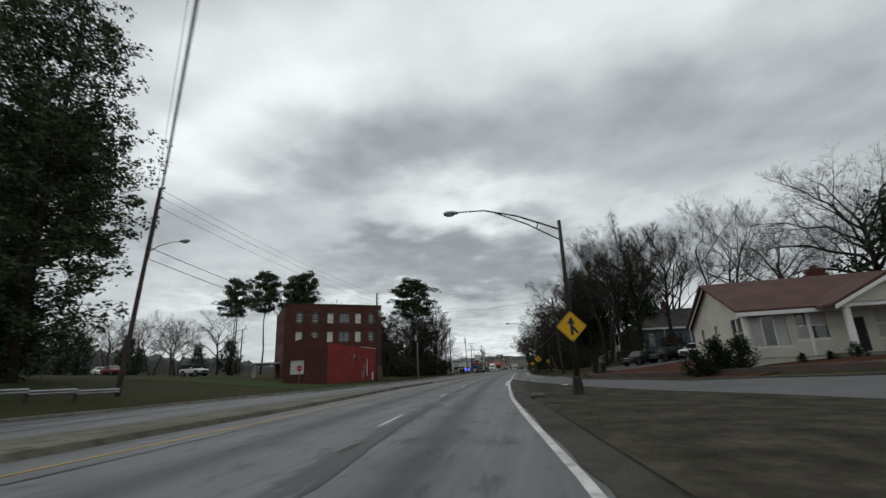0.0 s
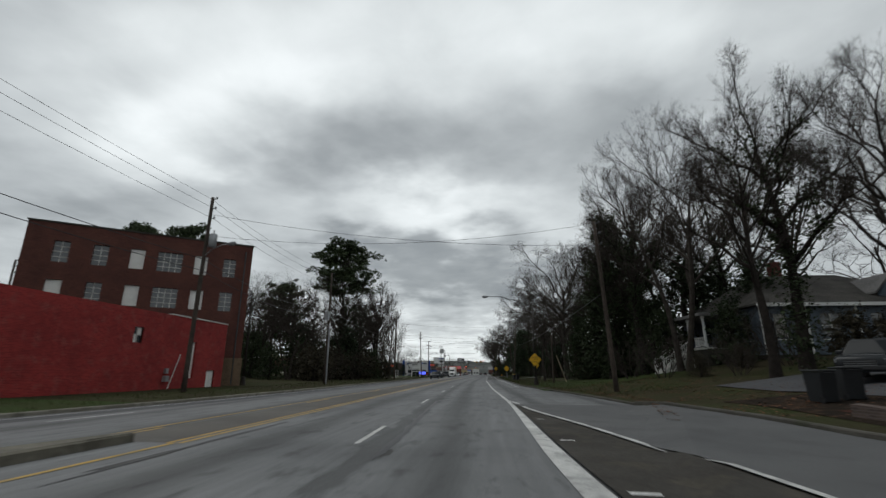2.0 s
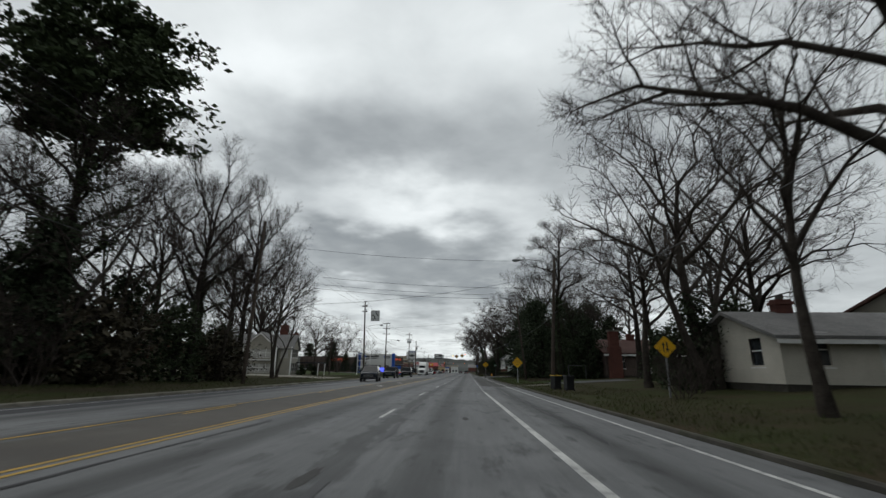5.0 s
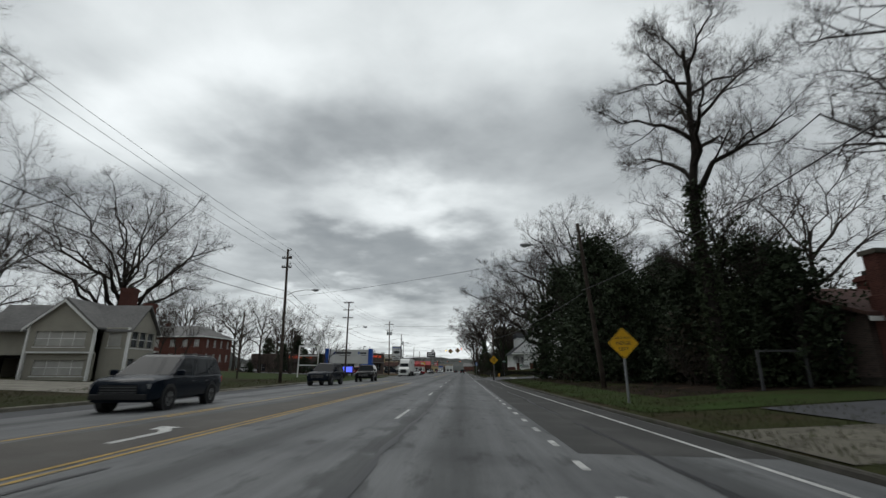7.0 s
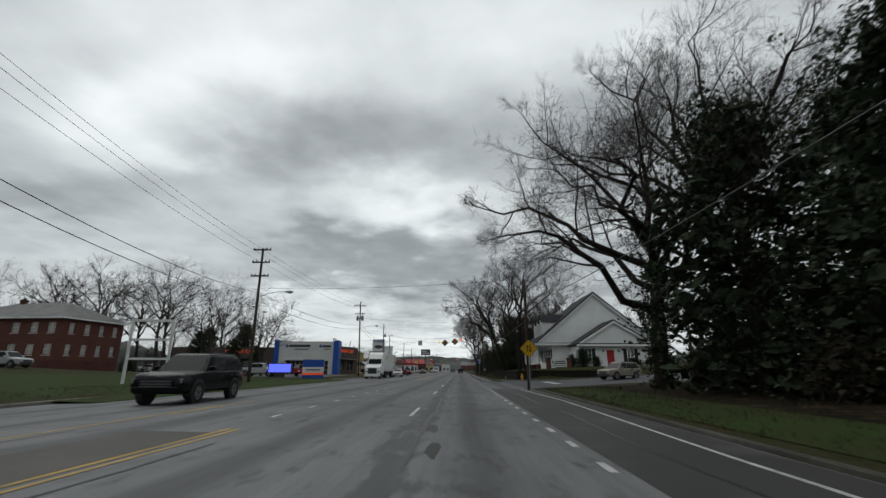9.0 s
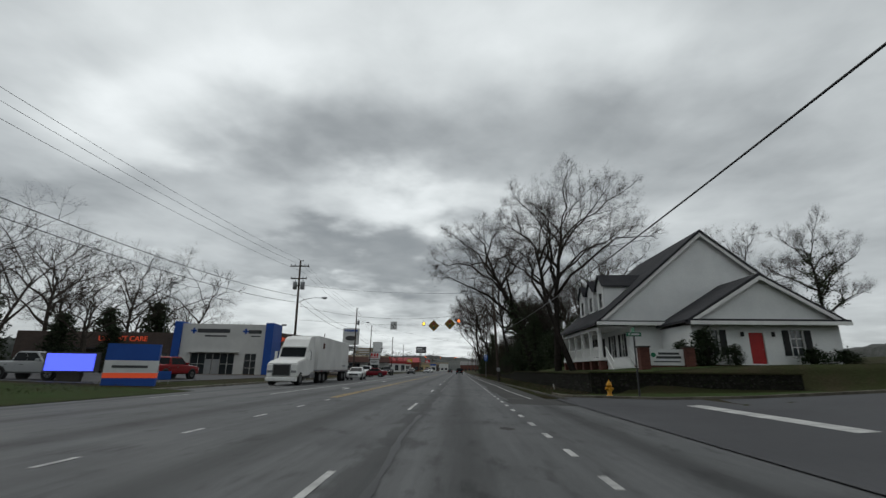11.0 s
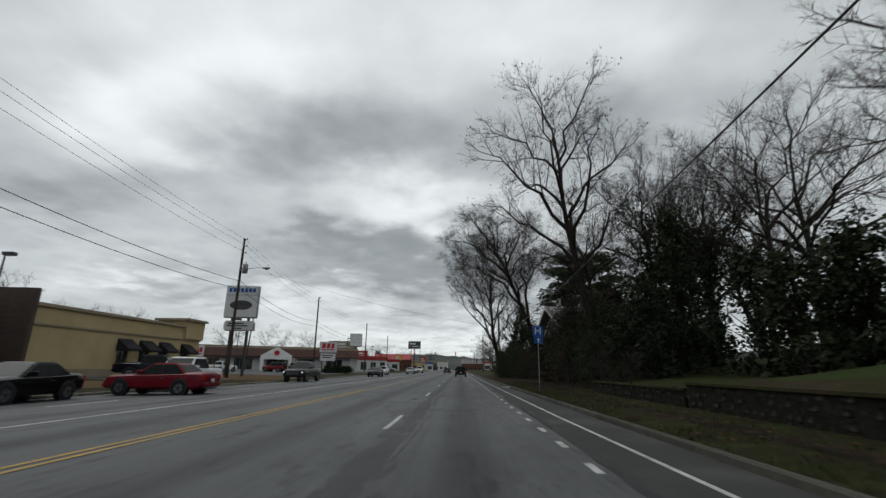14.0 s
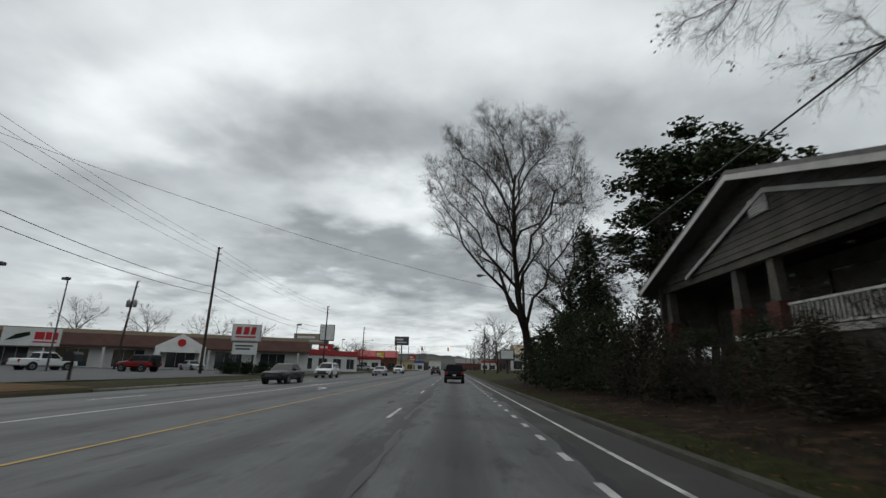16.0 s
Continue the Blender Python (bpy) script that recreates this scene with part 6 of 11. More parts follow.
def sign_panel(parent, m, w, h, face, depth=0.12, edge="sign_back", name="sign_panel", label=""):
    ob = put(part(name, boxes((-w / 2, w / 2, 0, depth, -h / 2, h / 2)), edge, parent, label), m)
    part("face", boxes((-w / 2 + 0.06, w / 2 - 0.06, -0.012, 0.0, -h / 2 + 0.06, h / 2 - 0.06)), face, ob)
    return ob


def bars(parent, m, rows, material):
    """Unreadable writing: rows of (x0, x1, z0, z1) as flat strips that face -y."""
    for r in rows:
        put(part("writing", boxes((r[0], r[1], -0.03, -0.012, r[2], r[3])), material, parent), m)


def clinic():
    c = thing("clinic", pose(-39.3, 264.6, 0.15, 0, 0, 6), "dark brick urgent-care clinic with pale entrance block and blue pillars", "building")
    # pale entrance block
    part("wall", wall_mesh(11.6, -0.3, 7.0, [(1.6, 7.6, 0.0, 2.9), (9.0, 10.6, 0.0, 2.9)], 0.35), "stucco_white", c, "pale grey entrance front")
    window(c, L(1.6, 0.15, 0.0), 6.0, 2.9, 6, 2, "stucco_white", "glass", False, "glazed entrance doors")
    window(c, L(9.0, 0.15, 0.0), 1.6, 2.9, 2, 3, "stucco_white", "glass", False)
    part("door_leaf", boxes((3.6, 4.5, 0.1, 0.14, 0.05, 2.1), (4.7, 5.6, 0.1, 0.14, 0.05, 2.1)), "sign_back", c)
    part("canopy", boxes((1.2, 8.2, -0.6, 0, 3.0, 3.14)), "stucco_white", c)
    part("pillar", boxes((-1.0, -0.02, -0.3, 4.0, -0.3, 7.25)), "panel_blue", c, "bright blue corner pillar")
    part("pillar", boxes((11.62, 12.7, -0.3, 4.0, -0.3, 7.25)), "panel_blue", c, "bright blue corner pillar")
    put(part("wall", wall_mesh(10, -0.3, 6.3, (), 0.35), "brick_dark", c), L(11.6, 4.2, 0, 90))
    bars(c, L(0.6, 0), [(1.5, 6.0, 5.75, 6.3), (2.6, 5.6, 5.2, 5.4), (8.6, 10.4, 5.7, 6.2), (9.0, 10.3, 5.25, 5.4)], "steel_dark")
    for x in (1.4, 8.6):
        put(part("logo", boxes((x - 0.12, x + 0.12, -0.05, -0.012, 5.6, 6.4), (x - 0.4, x + 0.4, -0.05, -0.012, 5.88, 6.12)), "panel_blue", c), L(0.2, 0))
    # brick wing to the left
    wh = [(2, 4.4, 0.8, 2.8), (9, 11.4, 0.8, 2.8), (15, 17.4, 0.8, 2.8), (19, 20.6, 0.4, 2.8)]
    put(part("wall", wall_mesh(21.5, -0.3, 5.7, wh, 0.3), "brick_dark", c, "brown brick wing"), L(-22.5, 0.6))
    for a, b, z0, z1 in wh:
        window(c, L(-22.5 + a, 0.72, z0), b - a, z1 - z0, 2, 2, "sign_back", "glass")
    t = lettering("URGENT CARE", 1.0, facing(-8.2, 0.56, 4.75), "red_letter", c, 0.04)
    part("awning", boxes((-14, -3.5, -0.6, 0.6, 3.3, 3.45)), "steel_dark", c)
    # brick wing behind, along the road
    rh = [(2.2, 5.0, 1.0, 3.0), (6.4, 9.2, 1.0, 3.0)]
    put(part("wall", wall_mesh(11.5, -0.3, 6.2, rh, 0.3), "brick_dark", c, "brown brick wing"), L(11.5, 1.6, 0, 70))
    for a, b, z0, z1 in rh:
        p = L(11.5, 1.6, 0, 70) @ L(a, 0.1, z0)
        window(c, p, b - a, z1 - z0, 2, 2, "sign_back", "glass")
    p = L(11.5, 1.6, 0, 70)
    lettering("URGENT CARE", 0.95, p @ facing(5.9, -0.04, 5.2), "red_letter", c, 0.04)
    put(part("awning", boxes((1.2, 10.2, -0.9, -0.02, 3.3, 3.44)), "steel", c), p)
    put(part("wall", wall_mesh(24, -0.3, 5.7, (), 0.3), "brick_dark", c), L(14.5, 17, 0, 180))
    put(part("wall", wall_mesh(16, -0.3, 5.7, (), 0.3), "brick_dark", c), L(-22.5, 17, 0, -90))
    part("roof", boxes((-22.3, 11.4, 0.9, 16.9, 5.2, 5.4)), "concrete_dark", c)
    part("roof_vent", boxes((-14, -13.4, 6, 6.6, 5.4, 6.2), (-12.6, -12.0, 6, 6.6, 5.4, 6.2)), "steel", c)
    return c


def restaurant():
    """Tan stucco restaurant with dark awnings along the road."""
    r = thing("restaurant", pose(-29.6, 282.5, 0.3, 0, 0, 91), "tan stucco restaurant with dark canvas awnings and stepped parapet", "building")
    ln, d, h = 24.5, 14, 4.9
    hs = [(x, x + 1.3, 0.6, 2.6) for x in (2.0, 12.0, 14.8, 17.6, 21.3)]
    part("wall", wall_mesh(ln, -0.3, h, hs, 0.3), "stucco", r)
    for a, b, z0, z1 in hs:
        window(r, L(a, 0.12, z0), b - a, z1 - z0, 2, 2, "shutter", "glass", False)
    for a, b, z0, z1 in hs[1:]:
        bm = bmesh.new()
        prism(bm, [(-0.02, 3.15), (-1.1, 2.3), (-1.1, 2.1), (-0.02, 2.1)], "x", a - 0.25, b + 0.25)
        part("awning", bm, "awning", r, "black canvas awning")
    part("cornice", boxes((-0.1, ln + 0.1, -0.12, -0.02, 3.55, 3.7), (-0.15, ln + 0.15, -0.2, 0.1, h - 0.02, h + 0.22)), "trim_tan", r)
    part("tower", boxes((ln - 3.2, ln + 0.25, -0.25, 3.0, 3.72, h + 0.75)), "stucco", r)
    part("tower_cap", boxes((ln - 3.5, ln + 0.5, -0.5, 3.3, h + 0.75, h + 1.0)), "trim_tan", r)
    eh = [(2, 4.2, 0.5, 2.6), (6, 8.2, 0.5, 2.6), (10, 12, 0.5, 2.6)]
    put(part("wall", wall_mesh(d, -0.3, h, eh, 0.3), "stucco", r), L(ln, 0, 0, 90))
    for a, b, z0, z1 in eh:
        window(r, L(ln - 0.12, a, z0, 90), b - a, z1 - z0, 2, 2, "shutter", "glass", False)
    put(part("wall", wall_mesh(d, -0.3, h, [(5, 6.2, 0.0, 2.2)], 0.3), "stucco", r), L(0, d, 0, -90))
    put(part("wall", wall_mesh(ln, -0.3, h, (), 0.3), "stucco", r), L(ln, d, 0, 180))
    part("roof", boxes((0.3, ln - 0.3, 0.3, d - 0.3, h - 0.6, h - 0.45)), "concrete_dark", r)
    part("roof_unit", boxes((6, 7.4, 5, 6.6, h - 0.45, h + 0.8), (14, 15, 6, 7, h - 0.45, h + 0.7)), "steel", r)
    part("dado", boxes((-0.02, 11.8, -0.06, -0.005, -0.3, 0.55), (13.6, 14.5, -0.06, -0.005, -0.3, 0.55)), "trim_tan", r)
    return r


def strip_mall():
    s = thing("strip_mall", pose(-66, 351.5, 0.35, 0, 0, 28), "long low strip mall with brown mansard band and pale shopfronts", "building")
    ln, h = 45, 4.3
    hs = [(x, x + 4.0, 0.2, 2.7) for x in range(2, 42, 7)]
    part("wall", wall_mesh(ln, -0.6, h, hs, 0.3), "stucco_white", s)
    for a, b, z0, z1 in hs:
        window(s, L(a, 0.12, z0), b - a, z1 - z0, 3, 1, "sign_back", "glass", False)
    bm = bmesh.new()
    prism(bm, [(-1.6, 3.0), (-1.6, 3.25), (-0.1, 5.0), (0.3, 5.0), (0.3, 3.0)], "x", 0, ln)
    part("mansard", bm, "shingle_brown", s, "brown mansard roof band")
    part("parapet", boxes((0, ln, 0.3, 0.6, 4.3, 5.6)), "trim_tan", s)
    for x in range(1, 45, 7):
        porch_post(s, x, -1.4, -0.6, 3.0, 0.3, "stucco_white")
    sg = sign_panel(s, L(6.5, -1.75, 4.1), 6.6, 2.6, "sign_white", 0.25, "trim_tan", "shop_sign", "white shop sign with red and green shapes")
    part("logo", boxes((0.3, 1.4, -0.03, -0.013, -0.35, 0.7), (1.5, 2.2, -0.03, -0.013, -0.35, 0.7), (2.3, 2.9, -0.03, -0.013, -0.35, 0.7)), "sign_red", sg)
    part("logo", boxes((0.2, 2.9, -0.03, -0.013, -0.8, -0.6)), "sign_red", sg)
    bm = bmesh.new()
    prism(bm, [(-2.8, -0.6), (-1.8, 0.3), (-0.3, 0.7), (-0.2, 0.2), (-1.4, -0.3)], "y", -0.03, -0.013)
    part("logo", bm, "hedge", sg)
    # white entrance gable further along
    put(part("entrance_gable", gable_mesh(7, 3.4, 5.4, 0, 0.5), "white", s), L(21.5, -1.9))
    part("entrance_band", boxes((21.5, 28.5, -1.9, -1.4, 2.5, 3.4), (21.5, 22.3, -1.9, -1.4, -0.6, 2.5), (27.7, 28.5, -1.9, -1.4, -0.6, 2.5)), "white", s)
    bm = bmesh.new()
    wheel_disc(bm, (25, -1.95, 4.0), 0.6, 0.04, 14, "y")
    part("logo", bm, "sign_red", s)
    put(part("wall", wall_mesh(16, -0.6, h, (), 0.3), "stucco_white", s), L(ln, 0, 0, 90))
    put(part("wall", wall_mesh(16, -0.6, h, (), 0.3), "stucco_white", s), L(0, 16, 0, -90))
    put(part("wall", wall_mesh(ln, -0.6, h, (), 0.3), "stucco_white", s), L(ln, 16, 0, 180))
    part("roof", boxes((0.2, ln - 0.2, 0.6, 15.8, 3.9, 4.05)), "concrete_dark", s)
    return s


def shop(x, y, turn, w, d, h, wallmat, bandmat, label, gable=False):
    s = thing("shop", pose(x, y, ground_z(x, y), 0, 0, turn), label, "shop", "roadside shops")
    n = max(1, int(w // 4))
    hs = [(w * (i + 0.2) / n, w * (i + 0.8) / n, 0.4, 2.6) for i in range(n)]
    part("wall", wall_mesh(w, -0.6, h, hs, 0.3), wallmat, s)
    for a, b, z0, z1 in hs:
        window(s, L(a, 0.12, z0), b - a, z1 - z0, 2, 1, "sign_back", "glass", False)
    put(part("wall", wall_mesh(d, -0.6, h, (), 0.3), wallmat, s), L(w, 0, 0, 90))
    put(part("wall", wall_mesh(d, -0.6, h, (), 0.3), wallmat, s), L(0, d, 0, -90))
    put(part("wall", wall_mesh(w, -0.6, h, (), 0.3), wallmat, s), L(w, d, 0, 180))
    if gable:
        gable_roof(s, 0, w, 0, d, h, h + d * 0.22, "x", bandmat, 0.5)
    else:
        part("fascia_band", boxes((-0.15, w + 0.15, -0.2, 0.35, h - 1.0, h + 0.15), (w - 0.35, w + 0.2, 0.36, d, h - 1.0, h + 0.15), (-0.2, 0.35, 0.36, d, h - 1.0, h + 0.15)), bandmat, s)
        part("roof", boxes((0.3, w - 0.3, 0.36, d - 0.3, h - 0.4, h - 0.25)), "concrete_dark", s)
    return s


brick_building()
annex()
cream_house()
blue_house()
cottage = small_bungalow(16.0, 118.0, 0, "siding_cream", "shingle_grey", "small cream bungalow with a railed porch among trees", 8.9, 8, "bungalow", False, 2.3, 3.8)
part("porch_floor", boxes((9.1, 12.6, -1.6, 1.8, -1.0, 1.1)), "concrete_dark", cottage)
part("porch_roof", boxes((8.95, 12.9, -1.9, 1.9, 3.3, 3.45)), "shingle_grey", cottage)
for px in (9.3, 12.4):
    porch_post(cottage, px, -1.45, 1.1, 3.3, 0.14)
railing(cottage, (9.4, -1.45), (12.3, -1.45), 1.1, 0.9)
small_bungalow(24.5, 100.5, -24, "siding_cream", "shingle_grey", "pale cottage with a white railed porch behind ivy trees")
small_bungalow(30, 121, 30, "siding_tan", "shingle_brown", "small tan bungalow half hidden by trees", 10, 8, "bungalow", False)
ranch = small_bungalow(17.6, 151.6, 5, "brick_dark", "shingle_brown", "low brown brick house with brown shingles and a tall chimney", 15, 9, "ranch_house", False, 2.7, 4.4)
stack = part("chimney_stack", boxes((0.2, 1.7, -0.75, -0.06, -1.0, 3.4), (0.35, 1.5, -0.7, -0.06, 3.4, 5.2), bevel=0.02), "brick", ranch, "broad stepped brick chimney")
part("cap", boxes((0.25, 1.6, -0.8, 0.04, 5.2, 5.4)), "concrete_mid", stack)
small_bungalow(24, 196, -10, "siding_white", "shingle_grey", "small white clapboard house behind evergreen trees", 10, 8, "bungalow", True)
small_bungalow(-44, 112, 40, "siding_grey", "shingle_dark", "dark shabby shed-like house among trees", 9, 7, "bungalow", False)
tan_house()
brick_house()
church_house()
dark_house()
clinic()
restaurant()
strip_mall()
for row in ((-122, 238, -4, 28, 14, 7.0, "brick_orange", "trim_tan", "long orange brick building on the rise"), (-33, 378, 62, 22, 10, 4.2, "stucco_white", "roof_red", "low shop row with a red awning band"), (-58, 420, 20, 22, 14, 5.0, "stucco_white", "roof_red", "low shop with a red metal fascia"), (-46, 452, 15, 20, 14, 4.6, "stucco_white", "roof_red", "low white shop building with red trim"),
            (-42, 482, 10, 18, 12, 5.2, "brick_orange", "roof_red", "red-roofed brick diner beside the road", True), (-40, 520, 10, 20, 14, 5.0, "stucco", "trim_tan", "tan stucco roadside shop with flat roof"),
            (-36, 565, 8, 18, 14, 5.0, "stucco_white", "panel_blue", "white shop with a blue fascia"), (-44, 620, 8, 26, 16, 6.0, "brick_dark", "trim_tan", "long brown brick store by the road"),
            (16, 420, -14, 16, 12, 4.5, "stucco_white", "trim_tan", "low white shop behind bare trees", True), (18, 480, -10, 18, 12, 4.5, "brick_orange", "shingle_grey", "small red brick office with grey roof", True),
            (16, 560, -8, 18, 12, 5, "stucco_white", "roof_red", "white shop with a red fascia"), (-52, 700, 0, 40, 20, 8, "stucco_white", "trim_tan", "large pale store at the bend of the road"),
            (2, 760, 0, 30, 20, 7, "brick_orange", "shingle_grey", "brick store far down the road", True)):
    shop(*row)

# ---- poles, wires, lamps and signs ----
def utility_pole(x, y, height, lean=(0, 0), arms=(), transformers=0, lamp=None, r=0.17, label="", conduit=False, insul=3):
    """A wooden pole. arms: heights of crossarms; lamp: (height, reach, direction) of a street lamp arm."""
    z = ground_z(x, y)
    p = thing("utility_pole", pose(x, y, z), label or "weathered brown wooden utility pole", "utility pole", "utility poles")
    top = Vector((lean[0], lean[1], height))
    bm = bmesh.new()
    n = 6
    pts = [(top.x * i / n, top.y * i / n, -0.6 + (height + 0.6) * i / n) for i in range(n + 1)]
    tube(bm, pts, [r - (r - 0.11) * i / n for i in range(n + 1)], 10)
    shaft = part("pole", bm, "pole", p, "", True)
    def at(h):
        return Vector((top.x * h / height, top.y * h / height, h))
    for h, half in arms:
        c = at(h)
        a = part("crossarm", boxes((c.x - half, c.x + half, c.y - 0.2, c.y - 0.08, h - 0.06, h + 0.06)), "pole", p)
        for k in (-1, -0.55, 0.55, 1):
            b = bmesh.new()
            lathe(b, [(0.025, h + 0.06), (0.06, h + 0.1), (0.05, h + 0.16), (0.06, h + 0.2), (0.02, h + 0.24)], 8, (c.x + k * half * 0.93, c.y - 0.14))
            part("insulator", b, "steel_dark", a)
    for k in range(insul):
        h = height - 0.15 - k * 0.75
        c = at(h)
        b = bmesh.new()
        tube(b, [(c.x, c.y, h), (c.x + 0.3, c.y, h + 0.05)], 0.03, 6)
        lathe(b, [(0.03, h + 0.02), (0.07, h + 0.06), (0.05, h + 0.12), (0.07, h + 0.16), (0.02, h + 0.2)], 8, (c.x + 0.32, c.y))
        part("insulator", b, "steel_dark", p)
    for k in range(transformers):
        h = height - 3.2
        c = at(h)
        s = -1 if k % 2 else 1
        b = bmesh.new()
        lathe(b, [(0.2, h - 0.55), (0.26, h - 0.5), (0.26, h + 0.35), (0.22, h + 0.42), (0.05, h + 0.46)], 14, (c.x + s * 0.48, c.y))
        tr = part("transformer", b, "steel", p, "grey transformer can", True)
        part("bracket", boxes((min(c.x, c.x + s * 0.4), max(c.x, c.x + s * 0.4), c.y - 0.05, c.y + 0.05, h - 0.1, h)), "steel_dark", tr)
        part("bushing", tube(bmesh.new(), [(c.x + s * 0.48, c.y, h + 0.42), (c.x + s * 0.48, c.y, h + 0.7)], 0.04, 6), "steel_dark", tr)
    if lamp:
        lamp_arm(p, at(lamp[0]), lamp[1], lamp[2])
    if conduit:
        b = bmesh.new()
        tube(b, [(0.22, -0.12, -0.3), (at(7).x + 0.2, at(7).y - 0.12, 7.0)], 0.10, 8)
        part("conduit", b, "steel", p, "pale grey metal conduit")
        part("cabinet", boxes((at(8).x - 0.35, at(8).x + 0.1, at(8).y - 0.5, at(8).y - 0.15, 7.4, 8.5), bevel=0.03), "steel", p, "grey metal equipment box")
    return p


def lamp_arm(parent, c, reach, turn=0.0):
    """A thin upswept arm with a cobra-head lamp, pointing along turn (degrees, 0 is +x)."""
    d = Vector((math.cos(radians(turn)), math.sin(radians(turn)), 0))
    b = bmesh.new()
    tube(b, [c, c + d * reach * 0.35 + Vector((0, 0, 0.45)), c + d * reach * 0.75 + Vector((0, 0, 0.62)), c + d * reach + Vector((0, 0, 0.6))], [0.04, 0.035, 0.03, 0.03], 6)
    a = part("lamp_arm", b, "steel", parent)
    cobra_head(a, c + d * (reach + 0.25) + Vector((0, 0, 0.6)), turn)
    return a


def cobra_head(parent, c, turn):
    b = bmesh.new()
    rings = []
    for u, w, h in ((-0.35, 0.05, 0.05), (-0.2, 0.10, 0.09), (0.0, 0.17, 0.13), (0.25, 0.17, 0.13), (0.42, 0.10, 0.08)):
        rings.append([b.verts.new((u, w * math.cos(2 * math.pi * k / 10), h * math.sin(2 * math.pi * k / 10) * (1.0 if k < 6 else 0.9))) for k in range(10)])
    for p, q in zip(rings, rings[1:]):
        for k in range(10):
            b.faces.new((p[k], p[(k + 1) % 10], q[(k + 1) % 10], q[k]))
    b.faces.new(rings[0][::-1])
    b.faces.new(rings[-1])
    bmesh.ops.recalc_face_normals(b, faces=b.faces[:])
    h = put(part("lamp_head", b, "steel", parent, "grey cobra-head lamp", True), Matrix.Translation(c) @ Matrix.Rotation(radians(turn), 4, "Z"))
    g = bmesh.new()
    bmesh.ops.create_uvsphere(g, u_segments=10, v_segments=6, radius=1.0, matrix=Matrix.Translation((0.12, 0, -0.1)) @ Matrix.Diagonal((0.24, 0.12, 0.07, 1)))
    part("lens", g, "lamp_lens", h, "", True)
    return h


def truss_lamp(x, y, height, reach, lean=(0, 0), label="tall galvanised street lamp with a long trussed arm"):
    """Steel lamp post with a two-tube arm over the road, towards -x."""
    z = ground_z(x, y)
    p = thing("street_lamp", pose(x, y, z), label, "street lamp", "street lamps")
    tx, ty = lean
    part("post", tube(bmesh.new(), [(0, 0, 0.3), (tx, ty, height)], [0.13, 0.08], 12), "post_metal", p, "", True)
    b = bmesh.new()
    lathe(b, [(0.26, -0.2), (0.25, 0.2), (0.19, 0.75), (0.15, 0.8)], 8)
    part("base", b, "post_metal", p, "dark cast base")
    ap = [(tx, ty, height - 0.45), (tx - reach * 0.4, ty, height + 0.45), (tx - reach * 0.72, ty, height + 0.9), (tx - reach, ty, height + 0.95)]
    lo = [(tx, ty, height - 1.0), (tx - reach * 0.3, ty, height - 0.05), (tx - reach * 0.62, ty, height + 0.75)]
    a = part("arm", tube(tube(bmesh.new(), ap, [0.045, 0.04, 0.035, 0.03], 6), lo, 0.032, 6), "steel_dark", p)
    part("strut", tube(bmesh.new(), [(tx - reach * 0.2, ty, height), (tx - reach * 0.22, ty, height - 0.32)], 0.025, 6), "steel_dark", a)
    cobra_head(a, Vector((tx - reach - 0.25, ty, height + 0.93)), 180)
    return p


def power_line(p, q, sag, r=0.012, label="black overhead cable between poles", mount=None):
    """A hanging cable from p to q."""
    p, q = Vector(p), Vector(q)
    n = 14
    ob = thing("power_line", Matrix.Translation(p), label, "cable", "overhead cables")
    pts = []
    for i in range(n + 1):
        f = i / n
        v = (q - p) * f
        v.z -= 4 * sag * f * (1 - f)
        pts.append(v)
    part("cable", tube(bmesh.new(), pts, r, 5), "wire", ob)
    return ob


def diamond(parent, z, side=0.914, y=-0.14, turn=0.0, x=0.0, words=(), symbol=None, face="sign_yellow"):
    """A warning plate on its corner, with a black border line and its words."""
    h = side / math.sqrt(2)
    m = L(x, y, z, turn)
    b = bmesh.new()
    rr = 0.05
    def dia(k):
        out = []
        for a in range(4):
            for s in (-1, 1):
                ang = math.pi / 2 * a + s * rr / k
                out.append((k * math.cos(ang) * 0.985, k * math.sin(ang) * 0.985))
        return out
    prism(b, dia(h), "y", 0.0, 0.006)
    pl = put(part("sign_plate", b, face, parent, "yellow diamond warning plate" if face == "sign_yellow" else ""), m)
    b = bmesh.new()
    o, i = dia(h * 0.95), dia(h * 0.915)
    for k in range(8):
        n = (k + 1) % 8
        prism(b, [o[k], o[n], i[n], i[k]], "y", -0.004, -0.001)
    part("border", b, "black", pl)
    for t, size, dz in words:
        lettering(t, size, facing(0, -0.004, dz), "black", pl, 0.002)
    if symbol:
        b = bmesh.new()
        for poly in symbol:
            prism(b, [(u * side, v * side) for u, v in poly], "y", -0.006, -0.001)
        part("symbol", b, "black", pl)
    part("plate_back", boxes((-0.04, 0.04, 0.008, 0.03, -h * 0.7, h * 0.7)), "sign_back", pl)
    return pl


MERGE = ([(-0.07, -0.42), (0.07, -0.42), (0.07, 0.12), (-0.07, 0.12)], [(-0.2, 0.12), (0.2, 0.12), (0.0, 0.46)], [(0.07, -0.16), (0.24, -0.36), (0.33, -0.28), (0.07, 0.04)])
LANES = ([(-0.16, -0.3), (-0.08, -0.3), (-0.08, 0.12), (-0.16, 0.12)], [(-0.24, 0.1), (0.0, 0.1), (-0.12, 0.32)], [(0.08, -0.12), (0.16, -0.12), (0.16, 0.3), (0.08, 0.3)], [(0.0, -0.1), (0.24, -0.1), (0.12, -0.32)])


